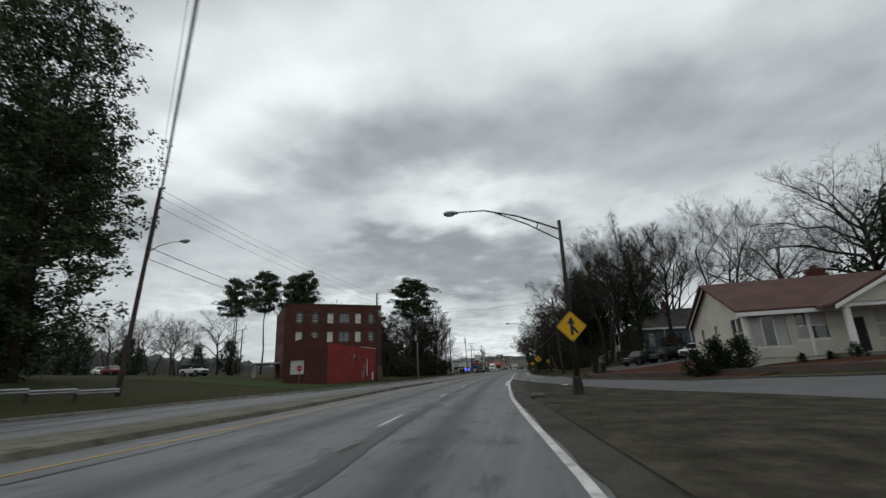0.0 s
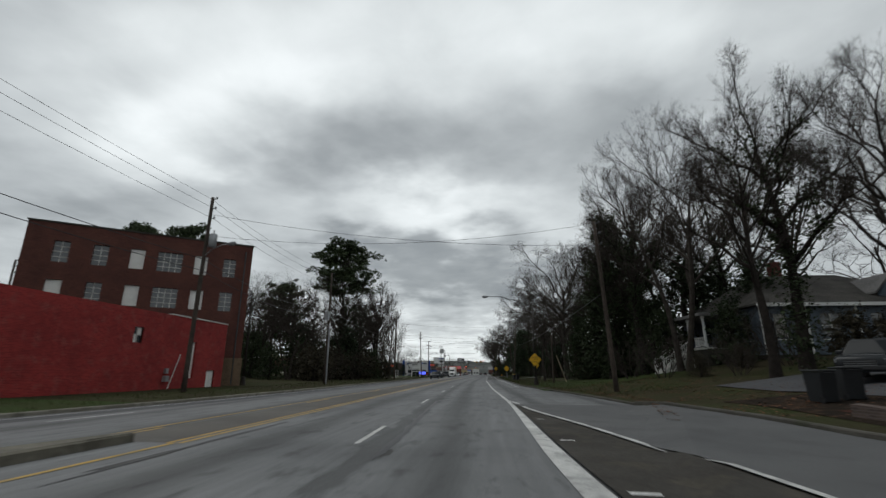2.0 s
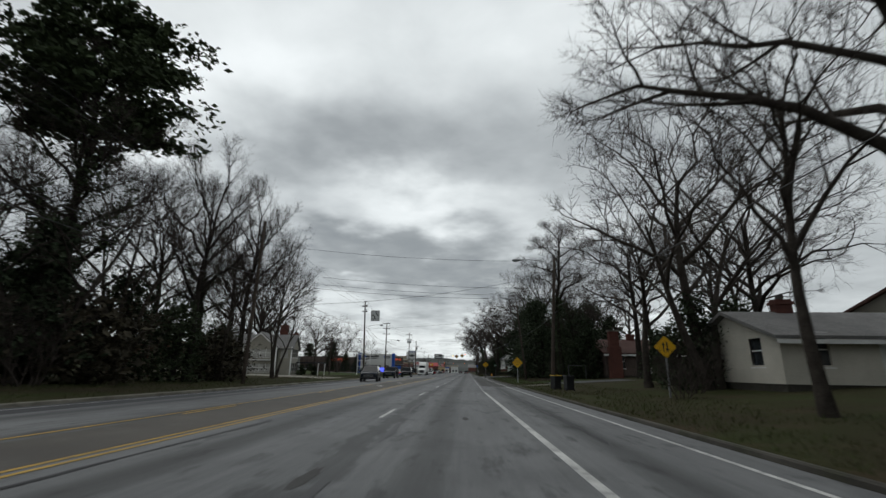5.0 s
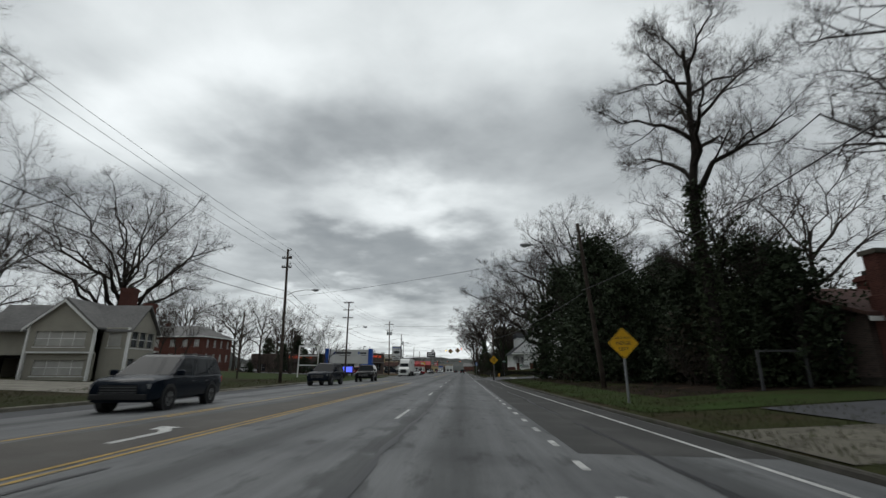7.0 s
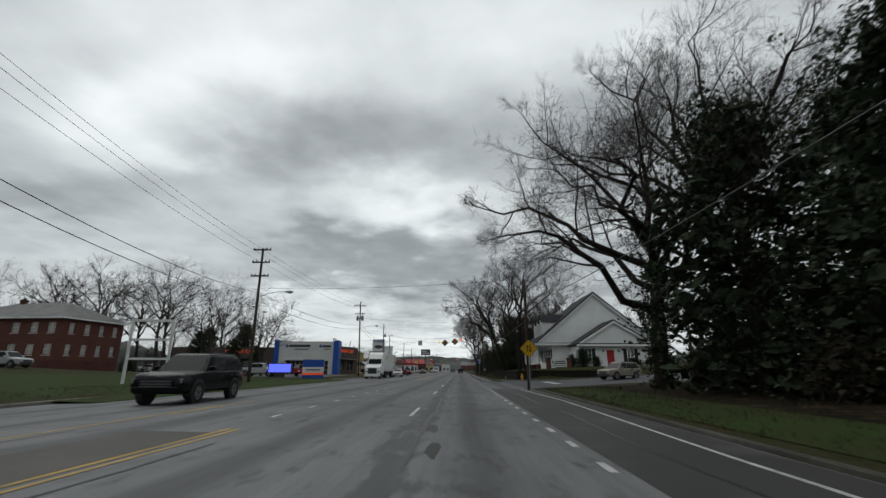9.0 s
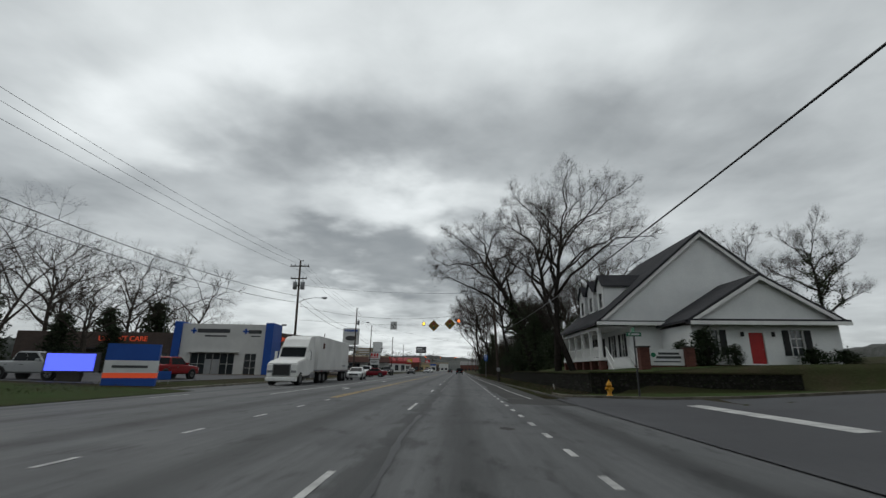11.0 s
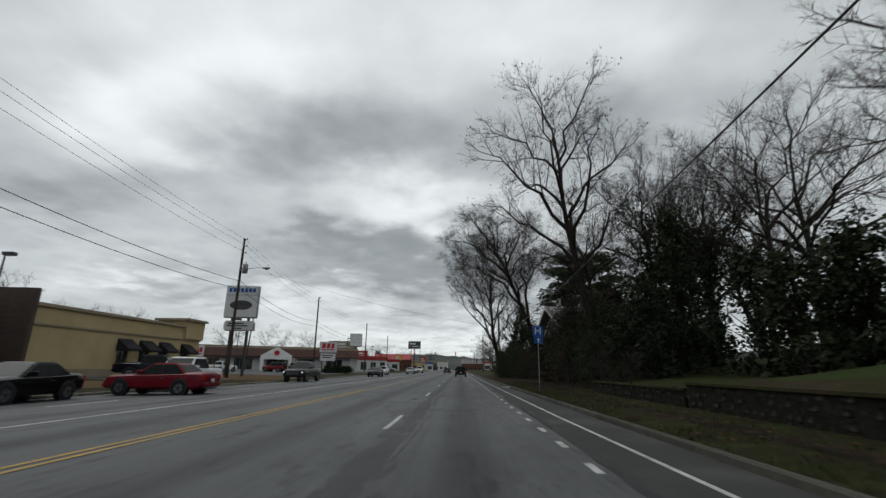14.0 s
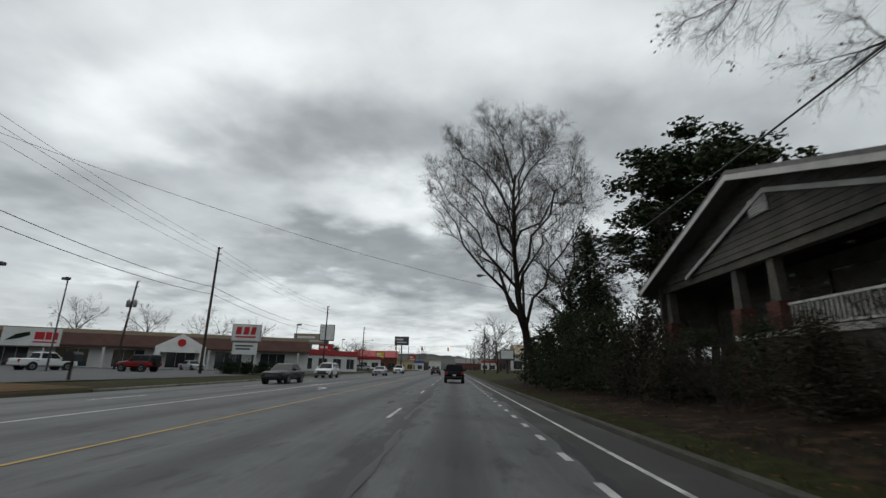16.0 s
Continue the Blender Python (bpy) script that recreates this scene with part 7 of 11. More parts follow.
def sign_post(x, y, h, label, material="steel", w=0.06):
    p = thing("road_sign", pose(x, y, ground_z(x, y)), label, "road sign", "roadside signs")
    part("post", boxes((-w / 2, w / 2, -0.02, 0.02, -0.4, h), (-w / 2 - 0.01, -w / 2, -0.04, 0.03, -0.4, h), (w / 2, w / 2 + 0.01, -0.04, 0.03, -0.4, h)), material, p)
    return p


def arrow_only_sign(parent, m, w=0.75, h=0.9):
    pl = put(part("sign_plate", boxes((-w / 2, w / 2, 0, 0.008, -h / 2, h / 2)), "sign_white", parent, "white centre-turn-lane plate"), m)
    b = bmesh.new()
    for s in (1, -1):
        prism(b, [(s * 0.02, 0.34 * s + 0.06), (s * 0.08, 0.34 * s + 0.06), (s * 0.08, 0.16 * s + 0.08), (s * 0.2, 0.05 * s + 0.1), (s * 0.17, 0.0 * s + 0.06), (s * 0.03, 0.12 * s + 0.06)], "y", -0.006, -0.001)
        prism(b, [(s * 0.15, 0.12), (s * 0.17, -0.04 + 0.02), (s * 0.31, 0.05)], "y", -0.007, -0.001)
    part("symbol", b, "black", pl)
    o = (w / 2 - 0.03, h / 2 - 0.03)
    part("border", boxes((-o[0], o[0], -0.004, 0, o[1] - 0.02, o[1]), (-o[0], o[0], -0.004, 0, -o[1], -o[1] + 0.02), (-o[0], -o[0] + 0.02, -0.004, 0, -o[1] + 0.02, o[1] - 0.02), (o[0] - 0.02, o[0], -0.004, 0, -o[1] + 0.02, o[1] - 0.02)), "black", pl)
    lettering("ONLY", 0.22, facing(0, -0.003, -0.3), "black", pl, 0.002)
    return pl


def signal_head(parent, x, y, z, lens, label):
    hd = put(part("signal_head", boxes((-0.17, 0.17, -0.12, 0.14, -0.2, 0.2), bevel=0.02), "black", parent, label), L(x, y, z))
    b = bmesh.new()
    wheel_disc(b, (0, -0.125, 0), 0.135, 0.012, 16, "y")
    part("lens", b, lens, hd)
    b = bmesh.new()
    for k in range(9):
        a0, a1 = math.pi * (k - 1) / 8 - 0.1, math.pi * k / 8 - 0.1
        prism(b, [(0.16 * math.cos(a0), 0.16 * math.sin(a0)), (0.16 * math.cos(a1), 0.16 * math.sin(a1)), (0.145 * math.cos(a1), 0.145 * math.sin(a1)), (0.145 * math.cos(a0), 0.145 * math.sin(a0))], "y", -0.36, -0.12)
    part("visor", b, "black", hd)
    part("hanger", tube(bmesh.new(), [(0, 0, 0.2), (0, 0, 0.42)], 0.025, 6), "steel", hd)
    return hd


LEFT_POLES = [(-20.2, 25.4, 14.3), (-17.1, 66.7, 13.4), (-16.9, 91.6, 13.4), (-16.4, 129.4, 13.1), (-17.8, 176.4, 13.6), (-20.2, 210.5, 13.1), (-19.9, 256.3, 14.4), (-22.6, 299.8, 14.1), (-26.9, 339.1, 13.9)]
utility_pole(*LEFT_POLES[0], lean=(0.85, 0.3), arms=(), lamp=(9.4, 2.6, 0), label="leaning brown wooden utility pole with a lamp arm", insul=5)
utility_pole(*LEFT_POLES[1], lean=(0.1, 0), lamp=(9.0, 2.3, -20), transformers=1)
utility_pole(*LEFT_POLES[2], lean=(0.0, 0.2), conduit=True, label="wooden utility pole with a pale metal conduit")
utility_pole(*LEFT_POLES[3], lean=(0.2, 0))
utility_pole(*LEFT_POLES[4], lean=(-0.5, 0), lamp=(8.6, 2.8, 0), arms=((12.6, 0.5), (11.6, 0.5)))
utility_pole(*LEFT_POLES[5], lean=(0, 0), arms=((12.9, 0.9), (11.6, 0.9), (10.2, 0.9)), lamp=(8.0, 2.8, 0), insul=1)
utility_pole(*LEFT_POLES[6], lean=(-0.3, 0), arms=((13.6, 1.2), (12.0, 1.0)), transformers=2, lamp=(9.0, 3.0, 0), insul=1, label="wooden utility pole with crossarms and two transformers")
utility_pole(*LEFT_POLES[7], lean=(-0.1, 0.2), transformers=1, lamp=(10.4, 2.2, 10))
utility_pole(*LEFT_POLES[8], lean=(0, 0))
for i, (x, y, h) in enumerate(((-27, 385, 13.5), (-28, 430, 13), (-24, 480, 12.5), (-25, 540, 12.5), (-24, 610, 12), (8, 470, 11), (8.5, 520, 11.5), (8, 590, 11))):
    utility_pole(x, y, h, lamp=(8.5, 2.4, 0 if x < 0 else 180) if i % 2 else None)
utility_pole(-46, 352, 12.2, transformers=2, lean=(0.9, 0), insul=2)
utility_pole(-55, 86, 13, insul=3)
utility_pole(-70, 110, 12, insul=3)
utility_pole(-27, 186, 8.0, insul=0, r=0.11)

# right-hand poles
utility_pole(10.6, 69.5, 11.3, lean=(-0.6, -0.8), insul=3, label="leaning wooden utility pole among bare branches")
utility_pole(9.8, 92.6, 5.4, lean=(0.1, 0), insul=0, r=0.13, label="short wooden stub pole on the verge")
utility_pole(7.4, 132.0, 10.8, lean=(0.9, 1.0), lamp=(10.2, 2.9, 172), insul=3, label="leaning wooden utility pole with a lamp over the road")
utility_pole(9.2, 161.6, 10.6, lean=(-1.3, -1.4), lamp=(8.6, 3.4, 180), insul=2, label="leaning wooden utility pole with a lamp over the road")
utility_pole(4.95, 202.6, 8.4, lean=(0, 0), insul=2, r=0.14)
utility_pole(4.6, 255.7, 11.5, lean=(-0.55, 0.5), lamp=(10.0, 3.2, 184), insul=3, label="leaning wooden utility pole with a lamp and a small box")
utility_pole(6.6, 333, 10.5, lamp=(9.2, 3.8, 180), insul=2)
utility_pole(7.0, 395, 10.5, lamp=(9.0, 3.0, 180), insul=2)

# lamps with warning plates on their posts
t1 = truss_lamp(7.8, 21.3, 8.1, 5.0)
diamond(t1, 2.98, 0.95, -0.2, 12, 0.0, (), MERGE)
t2 = truss_lamp(7.5, 89.4, 8.8, 4.9)
diamond(t2, 2.68, 0.95, -0.2, 4, 0.0, (("RIGHT", 0.22, 0.24), ("LANE", 0.22, 0.0), ("ENDS", 0.22, -0.24)))
t3 = truss_lamp(-20.9, 80.6, 8.9, 1.0, label="grey street lamp beside the brick building")
lamp_arm(t3, Vector((0, 0, 8.3)), 8.3, -38)
s = sign_post(6.75, 150.6, 2.2, "yellow merge warning sign on a thin steel post")
diamond(s, 2.35, 0.88, -0.05, 3, 0.0, (("LANE ENDS", 0.125, 0.22), ("MERGE", 0.2, 0.0), ("LEFT", 0.2, -0.24)))
s = sign_post(4.95, 202.0, 3.2, "yellow two-way-lanes warning sign on a pole", w=0.05)
diamond(s, 3.0, 0.9, -0.06, 0, 0.0, (), LANES)
s = sign_post(10.5, 118, 2.4, "small yellow warning sign on the verge")
diamond(s, 2.4, 0.75, -0.05, 0, 0.0, (), LANES)

# turn-lane plate on a wire across the road
w1 = power_line((-28, 132.5, 7.2), (8.0, 132.9, 9.4), 1.55, 0.012, "span wire that carries a turn-lane sign")
arrow_only_sign(w1, L(20.9, 0, -1.55))
# signals and plates over the junction
w2 = power_line((-19.8, 256.4, 8.6), (4.4, 256.2, 8.3), 1.35, 0.014, "span wire carrying flashing signals and warning plates")
arrow_only_sign(w2, L(11.85, -0.2, -2.33, -4), 0.8, 0.95)
signal_head(w2, 15.5, -0.1, -2.1, "signal_amber_lit", "black flasher head lit amber")
for x, z in ((16.7, -2.3), (18.65, -2.07)):
    dp = diamond(w2, z, 0.92, -0.1, 0, x, face="sign_amber")
    b = part("signal_symbol", boxes((-0.13, 0.13, -0.008, -0.004, -0.38, 0.38)), "steel_dark", dp)
    for dz, mt in ((0.24, "sign_red"), (0.0, "plastic_yellow"), (-0.24, "sign_green")):
        c = bmesh.new()
        wheel_disc(c, (0, -0.011, dz), 0.1, 0.003, 14, "y")
        part("disc", c, mt, b)
signal_head(w2, 19.7, -0.1, -1.7, "signal_red", "flasher head lit red")

# cables from pole to pole
for (x0, y0, h0), (x1, y1, h1) in zip([(11.2, -5.0, 14.4)] + LEFT_POLES, LEFT_POLES + [(-27, 385, 13.5)]):
    for k, (dx, dz) in enumerate(((0.0, -0.1), (0.3, -0.85), (0.3, -1.6), (0.1, -4.6), (0.1, -5.4))):
        l0 = 0.85 if y0 == 25.4 else 0
        l1 = 0.85 if y1 == 25.4 else 0
        power_line((x0 + dx + l0, y0, ground_z(x0, y0) + h0 + dz), (x1 + dx + l1, y1, ground_z(x1, y1) + h1 + dz), 0.55 if k < 3 else 0.9, 0.011 if k < 3 else 0.022)
for p, q, sg in (((-17.1, 66.7, 10.6), (10.0, 68.8, 11.2), 1.0), ((-17.1, 66.7, 12.2), (10.0, 68.8, 9.6), 0.7),
                 ((-16.4, 129.4, 11.2), (8.3, 133, 10.6), 0.5), ((-16.4, 129.4, 9.0), (8.2, 133, 8.2), 0.5), ((-16.4, 129.4, 8.4), (8.2, 133, 7.6), 0.5), ((-16.4, 129.4, 8.0), (8.2, 133, 7.3), 0.5),
                 ((-17.8, 176.4, 8.5), (8.0, 160.3, 8.9), 0.3), ((-20.2, 210.5, 9.0), (4.95, 202.6, 8.2), 0.3),
                 ((-19.8, 256.3, 11.2), (4.1, 256.2, 10.4), 0.5), ((-19.8, 256.3, 6.9), (4.3, 256.0, 6.6), 0.4), ((-24, 309, 12.4), (6.6, 333, 8.2), 0.8)):
    power_line(p, q, sg, 0.012)
for p, q in (((10.0, 68.8, 6.2), (8.3, 133, 6.6)), ((8.3, 133, 6.2), (7.9, 160.2, 6.2)), ((7.9, 160.2, 6.0), (4.95, 202.6, 6.0)), ((4.95, 202.6, 5.0), (4.4, 256, 5.4)), ((4.4, 256, 5.4), (6.6, 333, 6.2)), ((6.6, 333, 6.2), (7, 395, 6.5))):
    power_line(p, q, 0.5, 0.02, "thick black communications cable along the verge")

# ---- trees and shrubs ----
class Grow:
    """Collects tapered limbs (thick and thin apart) and leaf places of one tree."""

    def __init__(self, seed):
        self.r = random.Random(seed)
        self.wood, self.thin, self.spots = ([], []), ([], []), []

    def limb(self, pts, radii, n, thin=False):
        vs, fs = self.thin if thin else self.wood
        side = None
        k0 = len(vs)
        last = len(pts) - 1
        for i, p in enumerate(pts):
            if thin and i == last:
                vs.append(p)
                break
            d = (pts[min(i + 1, last)] - pts[max(i - 1, 0)]).normalized()
            side = d.orthogonal().normalized() if side is None else (side - d * side.dot(d)).normalized()
            up = d.cross(side)
            for k in range(n):
                a = 2 * math.pi * k / n
                vs.append(p + (side * math.cos(a) + up * math.sin(a)) * radii[i])
        for i in range(last):
            for k in range(n):
                a, b = k0 + i * n + k, k0 + i * n + (k + 1) % n
                if thin and i == last - 1:
                    fs.append((a, b, k0 + last * n))
                else:
                    fs.append((a, b, b + n, a + n))

    def dome(self, height, width, low, lean=0.0):
        """The outline that the crown fills."""
        zc = low + (height - low) * 0.42
        self.env = (lean, zc, width / 2, height - zc, zc - low)
        self.mid, self.depth = (0.0, 0.0), width / 2

    def inside(self, p):
        lean, zc, w, up, down = self.env
        q = (p.z - zc) / (up if p.z > zc else down)
        k = max(0.0, p.z) * lean + self.mid[0]
        return ((p.x - k) / w) ** 2 + ((p.y - self.mid[1]) / self.depth) ** 2 + q * q

    def grow(self, trunk, radius, limbs, spec):
        """Main limbs rise from the trunk and bend out to points spread over the dome."""
        r = self.r
        lean, zc, w, up, down = self.env
        n = len(trunk) - 1
        self.limb(trunk, [radius * (1 - 0.72 * i / n) * (1.35 if i == 0 else 1) for i in range(n + 1)], 10)
        spin = r.uniform(0, 6.28)
        for k in range(limbs):
            f = (k + 0.5) / limbs
            spin += 2.4
            el = math.asin(-0.38 + 1.32 * f) + r.gauss(0, 0.08)
            ca = math.cos(el) * r.uniform(0.82, 0.97)
            z = zc + math.sin(el) * (up if el > 0 else down) * r.uniform(0.85, 0.97)
            tip = Vector((w * ca * math.cos(spin) + lean * z + self.mid[0], self.depth * ca * math.sin(spin) + self.mid[1], z))
            u = spec.get("fork", 0.40) + (0.98 - spec.get("fork", 0.40)) * f ** 0.8
            i = min(int(u * n), n - 1)
            q = trunk[i].lerp(trunk[i + 1], u * n - i)
            rise = max(0.15, 0.55 - 0.3 * f) * (tip - q).length
            mid = q.lerp(tip, 0.45) + Vector((0, 0, rise * spec["arch"]))
            pts, radii = [], []
            r0 = radius * (0.5 - 0.24 * f) * r.uniform(0.8, 1.1)
            for s in range(7):
                t = s / 6
                pts.append(q * (1 - t) ** 2 + mid * 2 * t * (1 - t) + tip * t * t + Vector((r.gauss(0, 1), r.gauss(0, 1), r.gauss(0, 1))) * spec["crook"] * (s > 0) * (tip - q).length)
                radii.append(r0 * (1 - 0.86 * t))
            self.limb(pts, radii, 6)
            self.kids(pts, radii, (tip - q).length, r0, 1, spec)

    def kids(self, pts, radii, length, rad, depth, spec):
        r = self.r
        j = min(depth, 4)
        segs = len(pts) - 1
        n = spec["kids"][min(depth, len(spec["kids"]) - 1)]
        first = spec["first"][min(depth, len(spec["first"]) - 1)]
        spin = r.uniform(0, 6.28)
        for k in range(n):
            f = first + (1 - first) * ((k + r.uniform(0.2, 0.9)) / n)
            if k == n - 1:
                f = 0.98
            i = min(int(f * segs), segs - 1)
            q = pts[i].lerp(pts[i + 1], f * segs - i)
            ax = (pts[i + 1] - pts[i]).normalized()
            spin += 2.4 + r.uniform(-0.5, 0.5)
            o = ax.orthogonal().normalized()
            o = o * math.cos(spin) + ax.cross(o) * math.sin(spin)
            ang = radians(r.gauss(spec["angle"][j], 9)) * (0.4 if k == n - 1 else 1)
            nd = (ax * math.cos(ang) + o * math.sin(ang) + Vector((0, 0, spec["lift"][j]))).normalized()
            ln = length * spec["ratio"][j] * r.uniform(0.7, 1.2) * (1.2 - 0.5 * f)
            for _ in range(4):
                if self.inside(q + nd * ln) > 1.0 + 0.1 * r.random():
                    ln *= 0.72
            rr = min(radii[i] * 0.8, max(rad * (1 - 0.5 * f) * spec["thin"], spec["tip"]))
            self.branch(q, nd, max(ln, 0.5), rr, depth + 1, spec)

    def branch(self, p, d, length, rad, depth, spec):
        r = self.r
        left = spec["depth"] - depth
        segs = (7, 6, 4, 3)[depth] if depth < 3 or left > 1 else (2 if left == 1 else 1)
        if left == 0 or depth > 3:
            segs = 1
        pts, radii = [p], [rad]
        j = min(depth, 4)
        lift, wander = spec["lift"][j], spec["wander"][j]
        for i in range(segs):
            d = (d + Vector((r.gauss(0, wander), r.gauss(0, wander), r.gauss(0, wander * 0.7) + lift))).normalized()
            p = p + d * (length / segs)
            pts.append(p)
            radii.append(rad * (1 - (i + 1) / segs * (0.62 if depth < 2 else 0.85)))
        if left == 0:
            # the finest twigs are single slivers
            vs, fs = self.thin
            o = d.cross(Vector((r.gauss(0, 1), r.gauss(0, 1), r.gauss(0, 1)))).normalized() * rad * 1.25
            k = len(vs)
            vs.extend((pts[0] - o, pts[0] + o, pts[-1]))
            fs.append((k, k + 1, k + 2))
        else:
            self.limb(pts, radii, (5, 5, 4, 3, 3)[min(depth, 4)], depth >= min(3, spec["depth"] - 1))
        if depth >= 2:
            self.spots.append((pts[-1], d))
        if left == 0:
            return
        self.kids(pts, radii, length, rad, depth, spec)


SPREADING = dict(depth=5, kids=(0, 6, 5, 4, 8), first=(0, 0.28, 0.2, 0.15, 0.1), angle=(0, 46, 42, 42, 42), ratio=(0, 0.42, 0.56, 0.62, 0.85), lift=(0, 0.10, 0.08, 0.05, 0.0), wander=(0.07, 0.13, 0.14, 0.16, 0.2), thin=0.5, tip=0.014, arch=0.55, crook=0.018, top=0.58)
UPRIGHT = dict(SPREADING, angle=(0, 36, 36, 36, 38), lift=(0, 0.22, 0.16, 0.10, 0.04), arch=0.15, top=0.7)
SPARSE = dict(SPREADING, depth=4, kids=(0, 7, 5, 10), tip=0.018, arch=0.2, lift=(0, 0.18, 0.1, 0.05, 0.0))
FAR = dict(SPREADING, depth=4, kids=(0, 6, 5, 10), tip=0.03, ratio=(0, 0.42, 0.56, 0.8, 0.8))
GREAT = dict(SPREADING, kids=(0, 7, 5, 5, 9), first=(0, 0.25, 0.15, 0.12, 0.1), wander=(0.07, 0.16, 0.18, 0.18, 0.2), crook=0.028, tip=0.0105, thin=0.42, arch=0.45, fork=0.45)
SCRUB = dict(depth=3, kids=(4, 4, 12), first=(0.15, 0.15, 0.1), angle=(34, 38, 40, 42, 40), ratio=(0.6, 0.6, 0.6, 0.6, 0.5), lift=(0.06, 0.05, 0.02, 0.0, 0.0), wander=(0.14, 0.18, 0.2, 0.2, 0.2), thin=0.6, tip=0.012)


def leaf_cards(spots, rnd, size, count, fan, flat=0.5):
    """Small bent leaves (two triangles each) scattered round each spot."""
    vs, fs = [], []
    for p, d in spots:
        for _ in range(count):
            c = p + Vector((rnd.gauss(0, fan), rnd.gauss(0, fan), rnd.gauss(0, fan * 0.7)))
            u = Vector((rnd.gauss(0, 1), rnd.gauss(0, 1), rnd.gauss(0, flat))).normalized()
            v = u.cross(Vector((rnd.gauss(0, 1), rnd.gauss(0, 1), rnd.gauss(0, 1)))).normalized()
            s = size * rnd.uniform(0.6, 1.3)
            k = len(vs)
            vs += [c - u * s * 0.5, c + v * s * 0.28, c + u * s * 0.5, c - v * s * 0.28 + Vector((0, 0, s * 0.15))]
            fs.append((k, k + 1, k + 2, k + 3))
    return vs, fs


def both_of(a, b):
    k = len(a[0])
    return a[0] + b[0], a[1] + [tuple(i + k for i in f) for f in b[1]]


TREE_KIT = {}
KIT_SIZE = {}


def kit(name, seed, height, width, spec, trunk_r=0.3, lean=0.0, stems=1, bark="bark", ivy=0.0, label="", oakleaf=0, kind="tree", low=0.2, limbs=11):
    """A bare tree built once as a thing with parts; kept to be copied. low: where the crown begins."""
    g = Grow(seed)
    g.dome(height, width, height * low, lean)
    if kind == "shrub":
        for s in range(stems):
            a = 2 * math.pi * s / stems + g.r.random()
            d = Vector((math.cos(a) * 0.45, math.sin(a) * 0.45, 1)).normalized()
            g.branch(Vector((math.cos(a) * 0.5, math.sin(a) * 0.5, -0.2)), d, height * g.r.uniform(0.6, 0.95), trunk_r, 0, spec)
    else:
        for s in range(stems):
            a = 2 * math.pi * s / stems + g.r.random()
            out = width * 0.2 if stems > 1 else 0.0
            top = height * spec["top"] * g.r.uniform(0.94, 1.06) * (0.86 if stems > 1 else 1)
            tr = []
            for i in range(9):
                f = i / 8
                k = 0.12 + f ** 1.3
                tr.append(Vector((math.cos(a) * out * k + lean * top * f + 0.012 * height * math.sin(f * 5 + seed), math.sin(a) * out * k + 0.012 * height * math.cos(f * 6 + seed) * f, -0.4 + (top + 0.4) * f)))
            g.grow(tr, trunk_r * (0.72 if stems > 1 else 1), max(5, limbs // stems), spec)
    t = thing(kind, Matrix.Identity(4), label or "bare grey-brown winter tree with a wide crown of fine twigs", "tree" if kind == "tree" else "shrub", "bare trees" if kind == "tree" else "bare shrubs")
    part("trunk" if kind == "tree" else "stock", g.wood, bark, t, "", True)
    part("crown" if kind == "tree" else "brush", g.thin, "twig", t)
    rnd = random.Random(seed + 5)
    if ivy:
        # ivy climbs the trunk and the lower parts of the limbs
        cut = height * ivy
        vs = [v for v in g.wood[0] if 0.1 < v.z < cut * rnd.uniform(0.85, 1.25) and math.hypot(v.x - lean * v.z, v.y) < width * 0.22]
        lf = leaf_cards([(v, v) for v in vs], rnd, 0.23, 9, 0.32)
        rod = [(Vector((rnd.gauss(0, trunk_r), rnd.gauss(0, trunk_r), 0.6 * cut * rnd.random())), None) for _ in range(300)]
        part("ivy", both_of(lf, leaf_cards(rod, rnd, 0.22, 4, 0.28)), "ivy", t, "dark green ivy cloak")
    if oakleaf:
        sp = [s for s in g.spots if rnd.random() < 0.03 and s[0].z < height * 0.7]
        part("dead_leaves", leaf_cards(sp, rnd, 0.22, 5, 0.25), "oakleaf", t, "clinging brown dead leaves")
    TREE_KIT[name], KIT_SIZE[name] = t, height
    return t


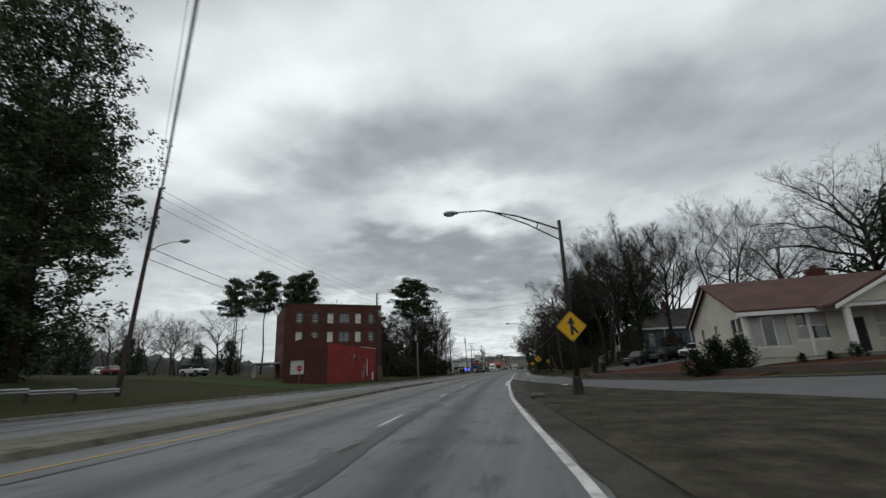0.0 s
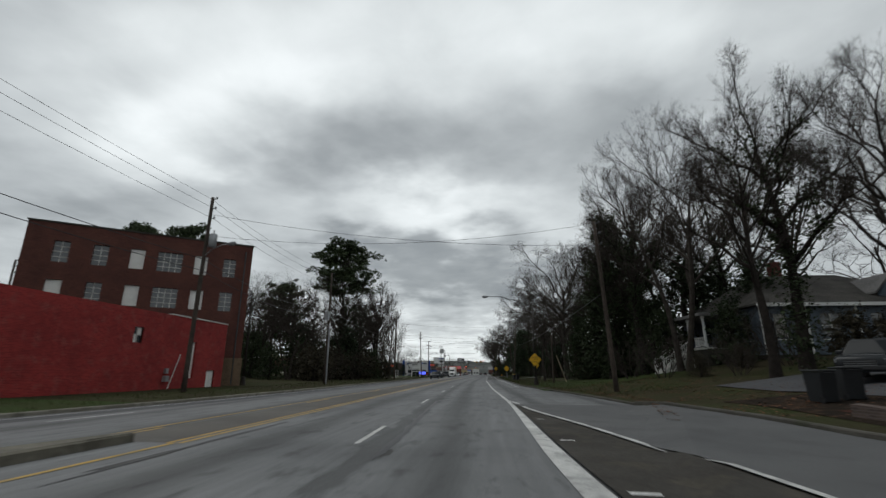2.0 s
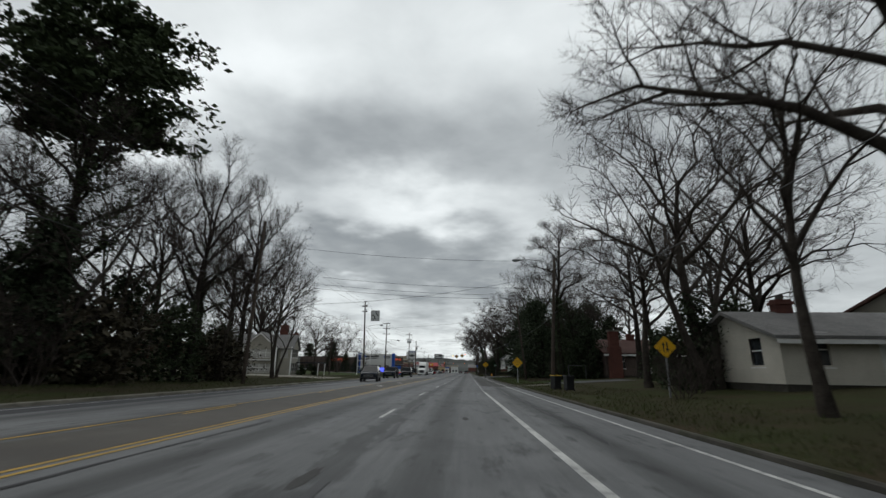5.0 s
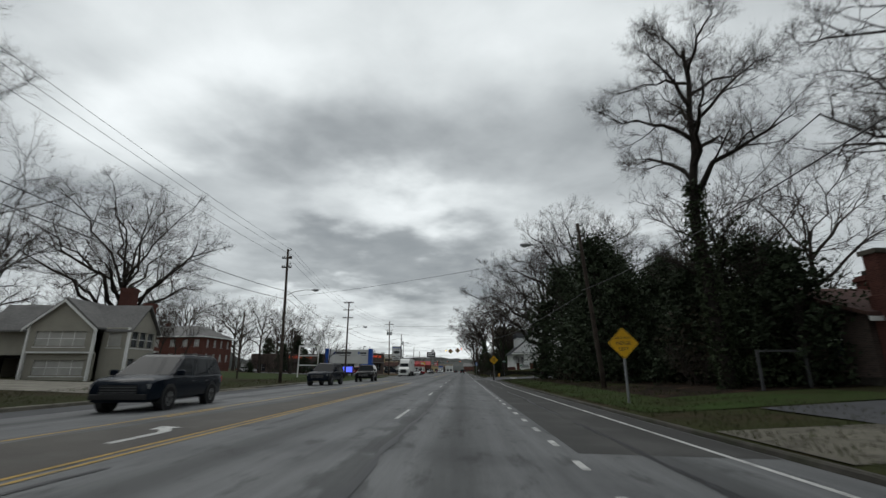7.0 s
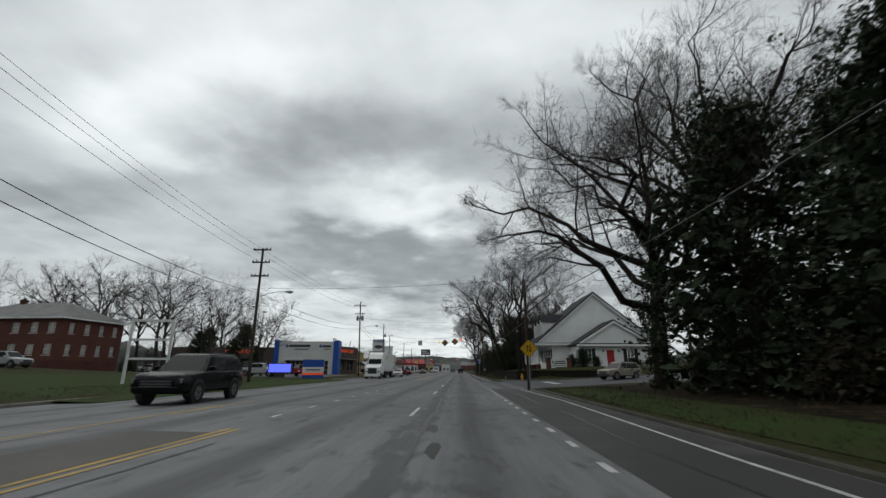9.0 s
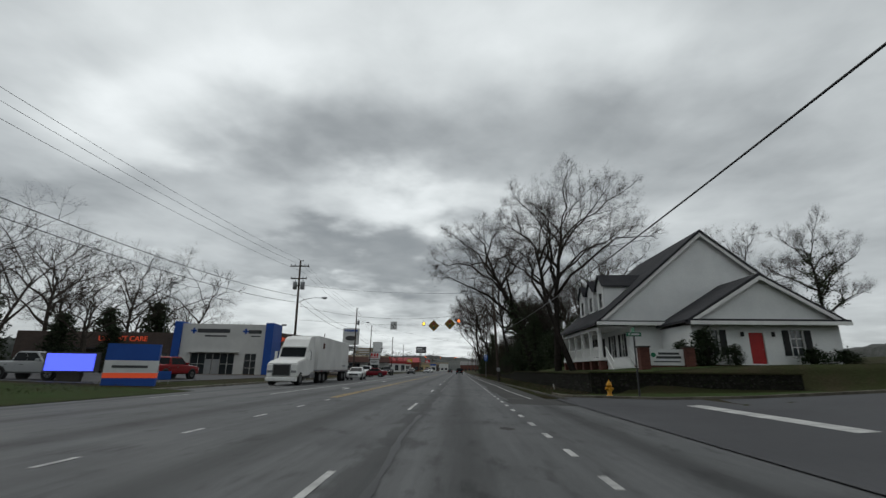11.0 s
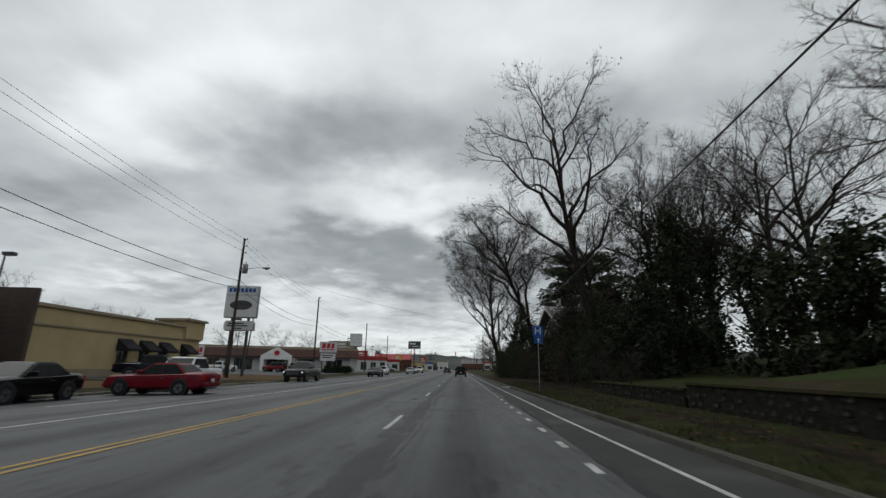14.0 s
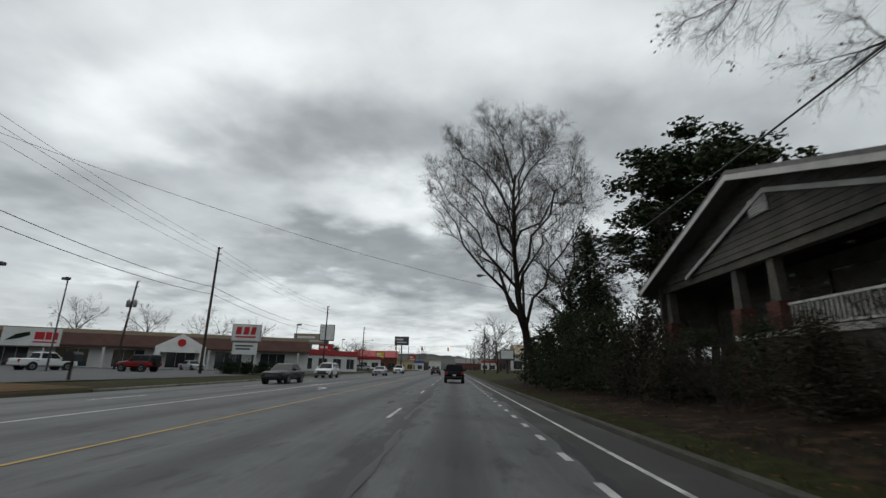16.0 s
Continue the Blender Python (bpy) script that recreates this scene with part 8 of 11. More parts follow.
def great_tree(x, y, seed, trunk, radius, crown, spec, limbs, label, ivy=0.0, oakleaf=0.0, bark="bark_dark"):
    """One large tree: trunk as points from its foot; crown: its centre over the foot, half-width, half-depth, rise and fall."""
    g = Grow(seed)
    cx, cy, zc, rx, ry, up, down = crown
    g.env, g.mid, g.depth = (0.0, zc, rx, up, down), (cx, cy), ry
    pts = []
    for i in range(25):
        f = i / 24 * (len(trunk) - 1)
        k = min(int(f), len(trunk) - 2)
        a, b = Vector(trunk[k]), Vector(trunk[k + 1])
        s = f - k
        before, after = Vector(trunk[max(k - 1, 0)]), Vector(trunk[min(k + 2, len(trunk) - 1)])
        p = 0.5 * (2 * a + (b - before) * s + (2 * before - 5 * a + 4 * b - after) * s * s + (3 * a - before - 3 * b + after) * s ** 3)
        pts.append(p + Vector((noise.noise((i * 0.4, seed, 0)), noise.noise((i * 0.4, seed, 5)), 0)) * 0.16 * (i > 2))
    g.grow(pts, radius, limbs, spec)
    t = thing("tree", Matrix.Translation((x, y, ground_z(x, y))), label, "tree", "bare trees")
    part("trunk", g.wood, bark, t, "", True)
    part("crown", g.thin, "twig", t)
    rnd = random.Random(seed + 5)
    if ivy:
        spots = []
        for p, q in zip(pts, pts[1:]):
            if p.z < ivy:
                for _ in range(int(60 * (q - p).length)):
                    spots.append((p.lerp(q, rnd.random()) + Vector((rnd.gauss(0, 1), rnd.gauss(0, 1), 0)).normalized() * radius * rnd.uniform(0.7, 1.25), None))
        part("ivy", leaf_cards(spots, rnd, 0.2, 6, 0.13), "ivy", t, "dark green ivy cloak")
    if oakleaf:
        sp = [s for s in g.spots if rnd.random() < oakleaf]
        part("dead_leaves", leaf_cards(sp, rnd, 0.17, 4, 0.25), "oakleaf", t, "clinging brown dead leaves")
    return t


USED = set()


def plant(name, x, y, height, turn=0.0, tilt=(0, 0), wide=1.0, label=""):
    src = TREE_KIT[name]
    k = height / KIT_SIZE[name]
    m = Matrix.Translation((x, y, ground_z(x, y))) @ Euler((radians(tilt[0]), radians(tilt[1]), 0)).to_matrix().to_4x4() @ Matrix.Rotation(radians(turn), 4, "Z") @ Matrix.Diagonal((k * wide, k * wide, k, 1))
    if name not in USED:
        USED.add(name)
        ob = src
    else:
        ob = copy_thing(src, m)
    ob.matrix_basis = m
    if label:
        ob["label"] = label
    return ob


def conifer(name, seed, height, crown_from, spread_r, label, material="pine", trunk_r=0.25, limbs=60, shape="pine", leaf=0.36, clump=70, per=9):
    """A pine: bare lower trunk, limbs and needle clumps with gaps between."""
    g = Grow(seed)
    r = g.r
    pts = [Vector((0.16 * math.sin(i * 1.3 + seed), 0.16 * math.cos(i * 1.7), -0.5 + (height + 0.3) * i / 8)) for i in range(9)]
    g.limb(pts, [trunk_r * (1 - 0.85 * i / 8) for i in range(9)], 8)
    spots, core = [], []
    for k in range(limbs):
        f = (k + r.random()) / limbs
        z = height * (crown_from + (1 - crown_from) * f * 0.97)
        if shape == "pine":
            reach = spread_r * (0.35 + 0.75 * math.sin(math.pi * min(1, 0.22 + f * 0.74)) ** 0.8) * r.uniform(0.55, 1.15)
        else:
            reach = spread_r * (1.05 - f) * r.uniform(0.7, 1.15) + 0.3
        a = k * 2.4 + r.uniform(-0.4, 0.4)
        d = Vector((math.cos(a), math.sin(a), r.uniform(-0.05, 0.4)))
        p0 = Vector((0, 0, z - reach * 0.15))
        p1, p2 = p0 + d * reach * 0.5 + Vector((0, 0, 0.1)), p0 + d * reach + Vector((0, 0, 0.2))
        g.limb([p0, p1, p2], [0.07, 0.045, 0.015], 4)
        for q in range(4):
            t = r.uniform(0.35, 1.0) if q else 1.0
            c = p0.lerp(p2, t) + Vector((r.gauss(0, 0.35), r.gauss(0, 0.35), r.gauss(0.15, 0.2)))
            sz = r.uniform(0.7, 1.5) * (spread_r / 5) ** 0.5
            for _ in range(int(clump * r.uniform(0.6, 1.2) / 3)):
                v = Vector((r.gauss(0, 1), r.gauss(0, 1), r.gauss(0, 1))).normalized() * sz * r.uniform(0.5, 1.0)
                spots.append((c + Vector((v.x, v.y, v.z * 0.7)), d))
    t = thing("pine_tree" if material == "pine" else "evergreen_tree", Matrix.Identity(4), label, "tree", "evergreen trees")
    part("trunk", g.wood, "bark_dark", t, "", True)
    part("crown", leaf_cards(spots, r, leaf, max(1, per // 3), 0.12), material, t)
    TREE_KIT[name], KIT_SIZE[name] = t, height
    return t


def leafy(name, seed, height, radius, label, material="evergreen", kind="tree", leaf=0.2, lobes=26, per=170, category="tree", low=0.0, loose=0.16, core=0.13):
    """A dense evergreen or thicket: many uneven lobes of small leaves over a dark inner mass, with sprigs standing out."""
    r = random.Random(seed)
    g = Grow(seed)
    g.limb([Vector((0, 0, -0.4)), Vector((0.1, 0, height * 0.45)), Vector((0.0, 0.1, height * 0.85))], [radius * 0.07 + 0.03, radius * 0.05 + 0.02, 0.02], 7)
    small, inner = [], []
    for k in range(lobes):
        f = (k + r.random()) / lobes
        z = height * (low + (0.92 - low) * f)
        w = radius * (math.sin(math.pi * min(1, 0.3 + 0.62 * f)) ** 0.8) * r.uniform(0.55, 1.05)
        a = k * 2.4 + r.uniform(-0.7, 0.7)
        lr = radius * r.uniform(0.22, 0.42) * (1 - 0.35 * f)
        c = Vector((math.cos(a) * max(0, w - lr), math.sin(a) * max(0, w - lr), max(z, lr * 0.4)))
        g.limb([Vector((0, 0, z * 0.55)), c * 0.6 + Vector((0, 0, z * 0.36)), c], [0.05, 0.03, 0.01], 3)
        for _ in range(per):
            v = Vector((r.gauss(0, 1), r.gauss(0, 1), r.gauss(0, 1))).normalized()
            q = c + Vector((v.x * lr, v.y * lr, v.z * lr * 0.8)) * r.uniform(0.72, 1.0 + loose * abs(r.gauss(0, 1.3)))
            if q.z > 0.0:
                small.append((q, v))
        for _ in range(26):
            v = Vector((r.gauss(0, 1), r.gauss(0, 1), r.gauss(0, 1))).normalized()
            inner.append((c * 0.85 + Vector((0, 0, c.z * 0.1)) + v * lr * r.uniform(0.3, 0.62), v))
        for _ in range(3):
            v = Vector((r.gauss(0, 1), r.gauss(0, 1), abs(r.gauss(0.4, 0.8)))).normalized()
            p1 = c + v * lr * r.uniform(1.1, 1.7)
            g.limb([c + v * lr * 0.7, p1], [0.02, 0.006], 3, True)
            small += [(c.lerp(p1, r.uniform(0.75, 1.05)), v) for _ in range(10)]
    t = thing(kind, Matrix.Identity(4), label, category, "evergreens" if category == "tree" else "shrubs")
    part("trunk", g.wood, "bark_dark", t)
    part("crown", both_of(both_of(leaf_cards(small, r, leaf, 1, leaf * 0.5), leaf_cards(inner, r, radius * core, 1, 0.05)), g.thin), material, t)
    TREE_KIT[name], KIT_SIZE[name] = t, height
    return t


# the kit of trees: height, then spread or crown radius
kit("oak_a", 11, 24, 25, SPREADING, 0.50, bark="bark_dark", limbs=14, low=0.16)
kit("oak_b", 12, 20, 20, SPREADING, 0.40, limbs=11)
kit("elm_a", 21, 23, 15.5, dict(UPRIGHT, arch=0.25), 0.34, stems=3, limbs=12, low=0.25)
kit("elm_b", 22, 22, 11, UPRIGHT, 0.36, bark="bark_dark", low=0.36, limbs=12)
kit("ivy_a", 31, 20, 12, UPRIGHT, 0.34, ivy=0.62, bark="bark_dark", label="bare tree with its trunk and limbs cloaked in dark ivy")
kit("ivy_b", 32, 18, 14, SPREADING, 0.34, ivy=0.55, bark="bark_dark", label="bare wide tree wrapped in dark ivy")
kit("gnarl", 33, 24, 17, dict(SPREADING, top=0.7, wander=(0.10, 0.22, 0.24, 0.22, 0.2), crook=0.05, kids=(0, 6, 5, 4, 8)), 0.42, bark="bark_dark", low=0.3, limbs=9, label="tall gnarled bare tree with crooked black limbs")
kit("sparse_a", 41, 18, 8, SPARSE, 0.22, low=0.3, label="bare young tree with thin upright limbs")
kit("sparse_b", 42, 15, 9, SPARSE, 0.22, stems=2, low=0.25, label="bare two-stemmed tree with thin limbs")
kit("leaf_oak", 43, 16, 10, SPARSE, 0.26, oakleaf=1, bark="bark_dark", label="bare oak with a few clinging brown leaves")
kit("far_a", 51, 17, 15, FAR, 0.30, limbs=9)
kit("far_b", 52, 18, 13, dict(FAR, arch=0.2), 0.30, limbs=9)
kit("far_c", 53, 15, 13, FAR, 0.28, stems=2, limbs=10)
kit("scrub", 56, 5, 6, SCRUB, 0.05, stems=9, bark="twig", kind="shrub", label="tangled bare brown brush among the trees")
conifer("pine_a", 61, 25, 0.40, 5.6, "tall loblolly pine with clumped dark green needles", limbs=70, clump=120, leaf=0.4)
conifer("pine_b", 62, 28, 0.62, 4.4, "tall pine with a bare trunk and a high rounded crown", limbs=44, clump=110, leaf=0.4)
conifer("big_pine", 63, 34, 0.06, 6.2, "very tall dense dark evergreen beside the road", trunk_r=0.45, limbs=110, clump=90, leaf=0.32)
conifer("cedar", 64, 9, 0.06, 2.4, "dark cedar with layered branches", material="evergreen", limbs=46, shape="cone", clump=34)
leafy("magnolia", 71, 15, 6.0, "large dense dark evergreen magnolia by the kerb", lobes=64, per=160, leaf=0.22)
leafy("holly", 72, 9, 3.8, "dense dark evergreen holly tree", lobes=32, per=95, leaf=0.28)
leafy("ivy_tower", 78, 15, 3.0, "tall tree smothered in hanging dark ivy", "ivy", "tree", 0.24, 56, 120, "tree", 0.0, 0.3)
leafy("thicket_a", 73, 3.6, 3.6, "dark brown and green roadside thicket", "brush", "shrub", 0.18, 24, 80, "shrub", 0.0, 0.35)
leafy("thicket_b", 74, 5.5, 3.0, "tall dark ivy-covered thicket", "ivy", "shrub", 0.2, 24, 85, "shrub", 0.0, 0.3)
leafy("bramble_a", 79, 5.0, 3.3, "dense olive and brown roadside bramble bank", "ivy", "shrub", 0.085, 46, 300, "shrub", 0.0, 0.4, 0.07)
leafy("bramble_b", 80, 4.6, 3.4, "tangled brown bramble with dull leaves on the bank", "brush", "shrub", 0.08, 46, 280, "shrub", 0.0, 0.45, 0.07)
leafy("bush", 75, 1.7, 1.15, "rounded dark green evergreen bush", "hedge", "bush", 0.09, 22, 80, "shrub", 0.0, 0.1)
leafy("hedge_block", 76, 1.2, 1.5, "low clipped dark green hedge", "hedge", "hedge", 0.09, 24, 80, "hedge", 0.0, 0.06)

PLANTS = [
    # the near left at the start
    ("big_pine", -31.3, 27, 33, 10), ("big_pine", -39, 25, 35, 120), ("pine_a", -42, 35, 28, 60), ("thicket_b", -33, 27, 8, 0), ("thicket_b", -38, 30, 9, 50), ("holly", -36, 26, 13, 0), ("thicket_b", -43, 29, 9, 0), ("holly", -44, 33, 14, 80),
    # far behind the brick building
    ("holly", -75, 80, 8, 0), ("holly", -86, 79, 9, 40), ("holly", -97, 84, 9, 90), ("holly", -108, 86, 10, 0), ("holly", -120, 84, 10, 60), ("far_a", -84, 84, 14, 0), ("far_c", -70, 88, 13, 60), ("far_b", -104, 92, 15, 0), ("pine_b", -58.4, 121.6, 29, 0), ("pine_b", -73.8, 126, 31, 80), ("pine_b", -84, 126, 29, 160), ("pine_b", -63, 124, 27, 40), ("far_a", -92, 130, 22, 30), ("far_b", -100, 120, 20, 90), ("holly", -66, 100, 9, 20), ("far_c", -110, 124, 22, 0), ("far_a", -46, 120, 22, 200), ("holly", -78, 104, 8, 0), ("far_b", -120, 128, 22, 0),
    ("far_b", -78, 96, 15, 40), ("far_c", -90, 90, 13, 0), ("sparse_b", -70, 74, 12, 0), ("cedar", -84, 92, 6, 0), ("far_c", -100, 88, 14, 0),
    # woods past the building
    ("sparse_a", -32, 105, 16, 0), ("far_c", -27, 104, 14, 50), ("sparse_b", -29, 112, 19, 140), ("far_a", -35, 114, 17, 0), ("pine_b", -25.2, 121, 25.5, 210, (0, 0), 1.5), ("ivy_a", -24.6, 120.5, 22, 80), ("far_b", -28.6, 117, 20, 60), ("far_c", -22, 117.5, 16, 10), ("far_a", -31, 113, 18, 140), ("far_c", -34.5, 107, 17, 200), ("scrub", -23, 110, 5, 0), ("scrub", -26, 115, 6, 80), ("scrub", -20.5, 116, 5, 160), ("elm_b", -20.3, 128.5, 20, 100), ("sparse_a", -19.5, 132, 14, 60), ("far_b", -25, 130, 19, 200), ("elm_a", -22.5, 124, 17, 30), ("pine_a", -36, 119, 17, 0),
    ("thicket_a", -22, 101, 4, 0), ("thicket_a", -25, 107, 5, 60), ("thicket_a", -24, 113, 5, 10), ("thicket_a", -21, 120, 5, 100), ("thicket_b", -20.5, 127, 6, 30), ("thicket_b", -27, 122, 8, 90), ("thicket_a", -20, 132, 4, 0), ("thicket_b", -30, 112, 8, 0), ("holly", -31, 119, 10, 0), ("cedar", -23, 118, 9, 0), ("thicket_b", -33, 104, 7, 0), ("thicket_b", -38, 108, 7, 40), ("thicket_b", -28, 100, 5, 0), ("holly", -24, 126, 8, 40),
    ("far_a", -42, 112, 17, 90), ("far_c", -45, 126, 18, 0), ("far_b", -36, 130, 18, 20), ("thicket_b", -34, 128, 9, 0), ("thicket_b", -40, 118, 9, 0), ("thicket_a", -46, 104, 5, 0),
    # before and round the tan house
    ("sparse_a", -20.6, 144.5, 19, 0), ("elm_b", -23, 141.5, 22, 70), ("sparse_b", -22.3, 149.3, 15, 20), ("gnarl", -27, 146, 20, 100), ("ivy_a", -26, 138, 18, 0), ("thicket_b", -24, 139, 5.5, 0), ("thicket_a", -29, 145, 4.5, 0), ("thicket_b", -31, 149, 5, 20), ("thicket_b", -27, 134, 6, 0),
    ("far_b", -62, 186, 24, 30), ("far_c", -72, 180, 22, 0), ("far_a", -78, 196, 25, 40), ("bush", -27.2, 171, 1.7, 0), ("bush", -26, 174, 1.5, 60), ("far_b", -90, 190, 24, 0), ("sparse_b", -46, 204, 13, 0), ("far_c", -66, 222, 14, 50), ("sparse_a", -56, 214, 12, 0), ("far_a", -100, 222, 18, 0), ("holly", -62, 236, 8, 0),
    ("far_b", -47, 236, 20, 20), ("far_c", -41, 240, 18, 70), ("far_a", -56, 244, 19, 0), ("far_b", -66, 248, 20, 10), ("far_a", -76, 250, 21, 50), ("far_c", -84, 246, 20, 0), ("far_c", -32, 240, 13, 100), ("far_a", -94, 236, 22, 0), ("far_b", -50, 256, 16, 0),
    ("cedar", -44, 242, 7, 0), ("cedar", -40, 246, 6, 40), ("cedar", -37, 249, 5, 80), ("bush", -46, 229, 2.2, 0), ("bush", -24, 208, 1.9, 0), ("bush", -25.6, 209, 1.5, 0), ("scrub", -50, 238, 5, 0), ("scrub", -44, 236, 5, 60),
    ("far_a", -78, 284, 29, 0), ("far_b", -64, 287, 26, 40), ("far_c", -53, 285, 24, 0), ("far_a", -92, 278, 30, 80), ("far_b", -106, 280, 30, 0), ("cedar", -56, 283, 12, 0), ("cedar", -66, 284, 11, 0), ("far_a", -58, 296, 17, 0), ("far_b", -66, 292, 18, 80), ("far_c", -51, 300, 13, 0), ("cedar", -60, 286, 6, 0), ("far_b", -78, 288, 18, 0), ("far_a", -54, 326, 11, 0),
    ("far_b", -80, 384, 16, 10), ("far_a", -70, 392, 15, 60), ("far_c", -60, 400, 15, 0), ("far_b", -52, 410, 14, 90), ("far_a", -94, 362, 17, 0), ("far_c", -104, 340, 17, 0),
    # behind the cream house, round the blue house
    ("oak_a", 42, 53, 22, 0), ("holly", 41, 46, 14, 0), ("oak_b", 52, 54, 22, 40), ("far_a", 58, 46, 22, 0), ("elm_a", 37, 76, 26, 30), ("elm_b", 24.6, 63.5, 18, 10), ("ivy_a", 21.4, 68, 22, 10), ("elm_b", 18.6, 66.5, 17, 80), ("elm_a", 31, 84, 25, 0), ("oak_b", 44, 74, 20, 90), ("elm_a", 24, 92, 27, 20), ("far_b", 52, 70, 22, 0), ("far_c", 46, 88, 22, 0), ("cedar", 46, 49, 13, 0), ("far_b", 66, 52, 20, 0),
    ("elm_a", 18.9, 78.5, 24, 120), ("ivy_a", 17.5, 85, 20, 200), ("elm_b", 19, 90, 24, 10), ("thicket_b", 13.8, 97, 5.5, 0), ("thicket_b", 16.4, 104, 6, 40), ("ivy_tower", 15.6, 93.4, 14, 0), ("ivy_tower", 16.6, 90.2, 20, 60), ("ivy_tower", 14.2, 98.2, 9.5, 120), ("ivy_b", 18.2, 90, 17, 90), ("ivy_a", 21, 95, 22, 60), ("oak_b", 13.8, 106.5, 22, 150), ("ivy_b", 17, 100, 19, 300), ("far_a", 23, 102, 22, 0), ("far_b", 29, 98, 23, 90), ("ivy_a", 27, 87, 22, 20), ("ivy_a", 15.2, 88, 16, 100),
    ("sparse_a", 10.8, 108.6, 17, 0), ("far_c", 15, 122.5, 20, 0), ("far_b", 15, 124, 24, 0), ("far_a", 13.5, 128, 16, 140), ("far_b", 22, 134, 19, 0),
    ("thicket_b", 17, 92, 6, 0), ("thicket_b", 20, 89, 8, 60), ("thicket_a", 15, 97, 4, 0), ("thicket_b", 22, 98, 9, 20), ("thicket_a", 19, 104, 5, 0), ("thicket_b", 24, 104, 8, 0), ("holly", 29, 92, 11, 0), ("holly", 26, 80, 9, 50), ("thicket_b", 19.5, 83, 6, 0), ("holly", 15, 124, 6, 0), ("holly", 24, 88, 12, 0),
    ("bramble_b", 17.2, 72.5, 1.6, 0), ("bramble_b", 20.5, 73.4, 1.7, 40), ("thicket_b", 22, 77, 5, 0), ("scrub", 16, 76, 4, 0), ("scrub", 18.5, 70, 3, 0), ("scrub", 15, 81, 3.4, 60), ("scrub", 22.5, 71, 5, 90), ("thicket_a", 26, 70, 3, 0), ("scrub", 13.4, 100, 3, 0), ("scrub", 10.6, 117, 2.4, 0), ("scrub", 23.6, 111, 4, 0), ("thicket_b", 13.8, 124, 4, 0), ("scrub", 12.6, 120, 3.4, 0), ("thicket_b", 20, 128, 6, 0), ("thicket_b", 16, 132, 4.5, 0),
    # by the low brick house
    ("ivy_a", 15.0, 157, 13, 0), ("holly", 22, 163, 9, 30), ("far_c", 20, 164, 18, 0), ("gnarl", 19.5, 146, 20, 80), ("gnarl", 23, 151, 19, 0), ("oak_a", 28, 138, 22, 160), ("far_a", 32, 148, 20, 0), ("thicket_b", 14.6, 155, 5.0, 0), ("thicket_a", 15.4, 159.6, 4.5, 0), ("holly", 16.0, 153.4, 7, 10), ("holly", 16.2, 157.0, 8.5, 100), ("holly", 15.6, 161, 8.5, 190), ("far_b", 25, 163, 18, 0), ("holly", 16.8, 163, 7.5, 30), ("holly", 15, 167, 8.5, 0), ("scrub", 13.2, 158, 3, 0),
    # the great evergreens and the spreading oaks before the side street
    ("magnolia", 12.5, 187.2, 14.8, 0), ("magnolia", 12.6, 172.5, 14.2, 60), ("magnolia", 14, 179.5, 13.5, 150), ("magnolia", 20.5, 189, 16.5, 100), ("thicket_a", 11.4, 176, 2.2, 0), ("thicket_a", 11.8, 182, 2.0, 60), ("thicket_a", 12.4, 191, 1.8, 0), ("thicket_a", 15, 196, 2.2, 30), ("magnolia", 21, 178, 13, 200), ("magnolia", 25.5, 186, 15, 30), ("holly", 16.5, 192.6, 8, 0), ("holly", 17.5, 197.5, 7, 40), ("thicket_b", 14.6, 192.4, 4, 0), ("holly", 17.4, 182.5, 10, 60), ("holly", 26, 194, 9, 0), ("far_b", 28, 184, 18, 0), ("thicket_a", 15.5, 192, 2.6, 0), ("thicket_b", 13.6, 183, 4.5, 0), ("holly", 12.2, 165.5, 8.5, 0), ("holly", 14.6, 161.5, 7.5, 80), ("scrub", 12.8, 179, 3.2, 0), ("thicket_b", 19, 171, 6, 0),
    # round the white house and behind the stone wall
    ("far_a", 24, 272, 21, 0), ("ivy_b", 40, 266, 20, 0), ("ivy_a", 46, 260, 20, 60), ("ivy_a", 20.5, 270, 18, 30), ("oak_b", 22, 284, 18, 60), ("ivy_tower", 13.6, 284, 11, 0), ("holly", 17.5, 268.5, 7, 0), ("holly", 22.5, 264, 7.5, 80), ("holly", 29, 263, 8, 160), ("holly", 19, 278, 6.5, 240), ("bush", 18.0, 236.0, 2.7, 0), ("bush", 20.0, 235.9, 1.5, 30), ("hedge_block", 25.6, 236.0, 1.1, 0), ("hedge_block", 27.8, 236.0, 1.0, 0), ("bush", 16.6, 236.6, 1.9, 0),
    ("ivy_a", 13.4, 287.2, 16, 40), ("ivy_b", 17, 287, 15, 90), ("far_c", 22, 298, 18, 30), ("sparse_a", 18, 294, 22, 200), ("far_b", 20, 284, 20, 0), ("holly", 15.5, 280, 7, 0), ("far_c", 24, 292, 18, 0), ("ivy_b", 19, 290, 17, 200),
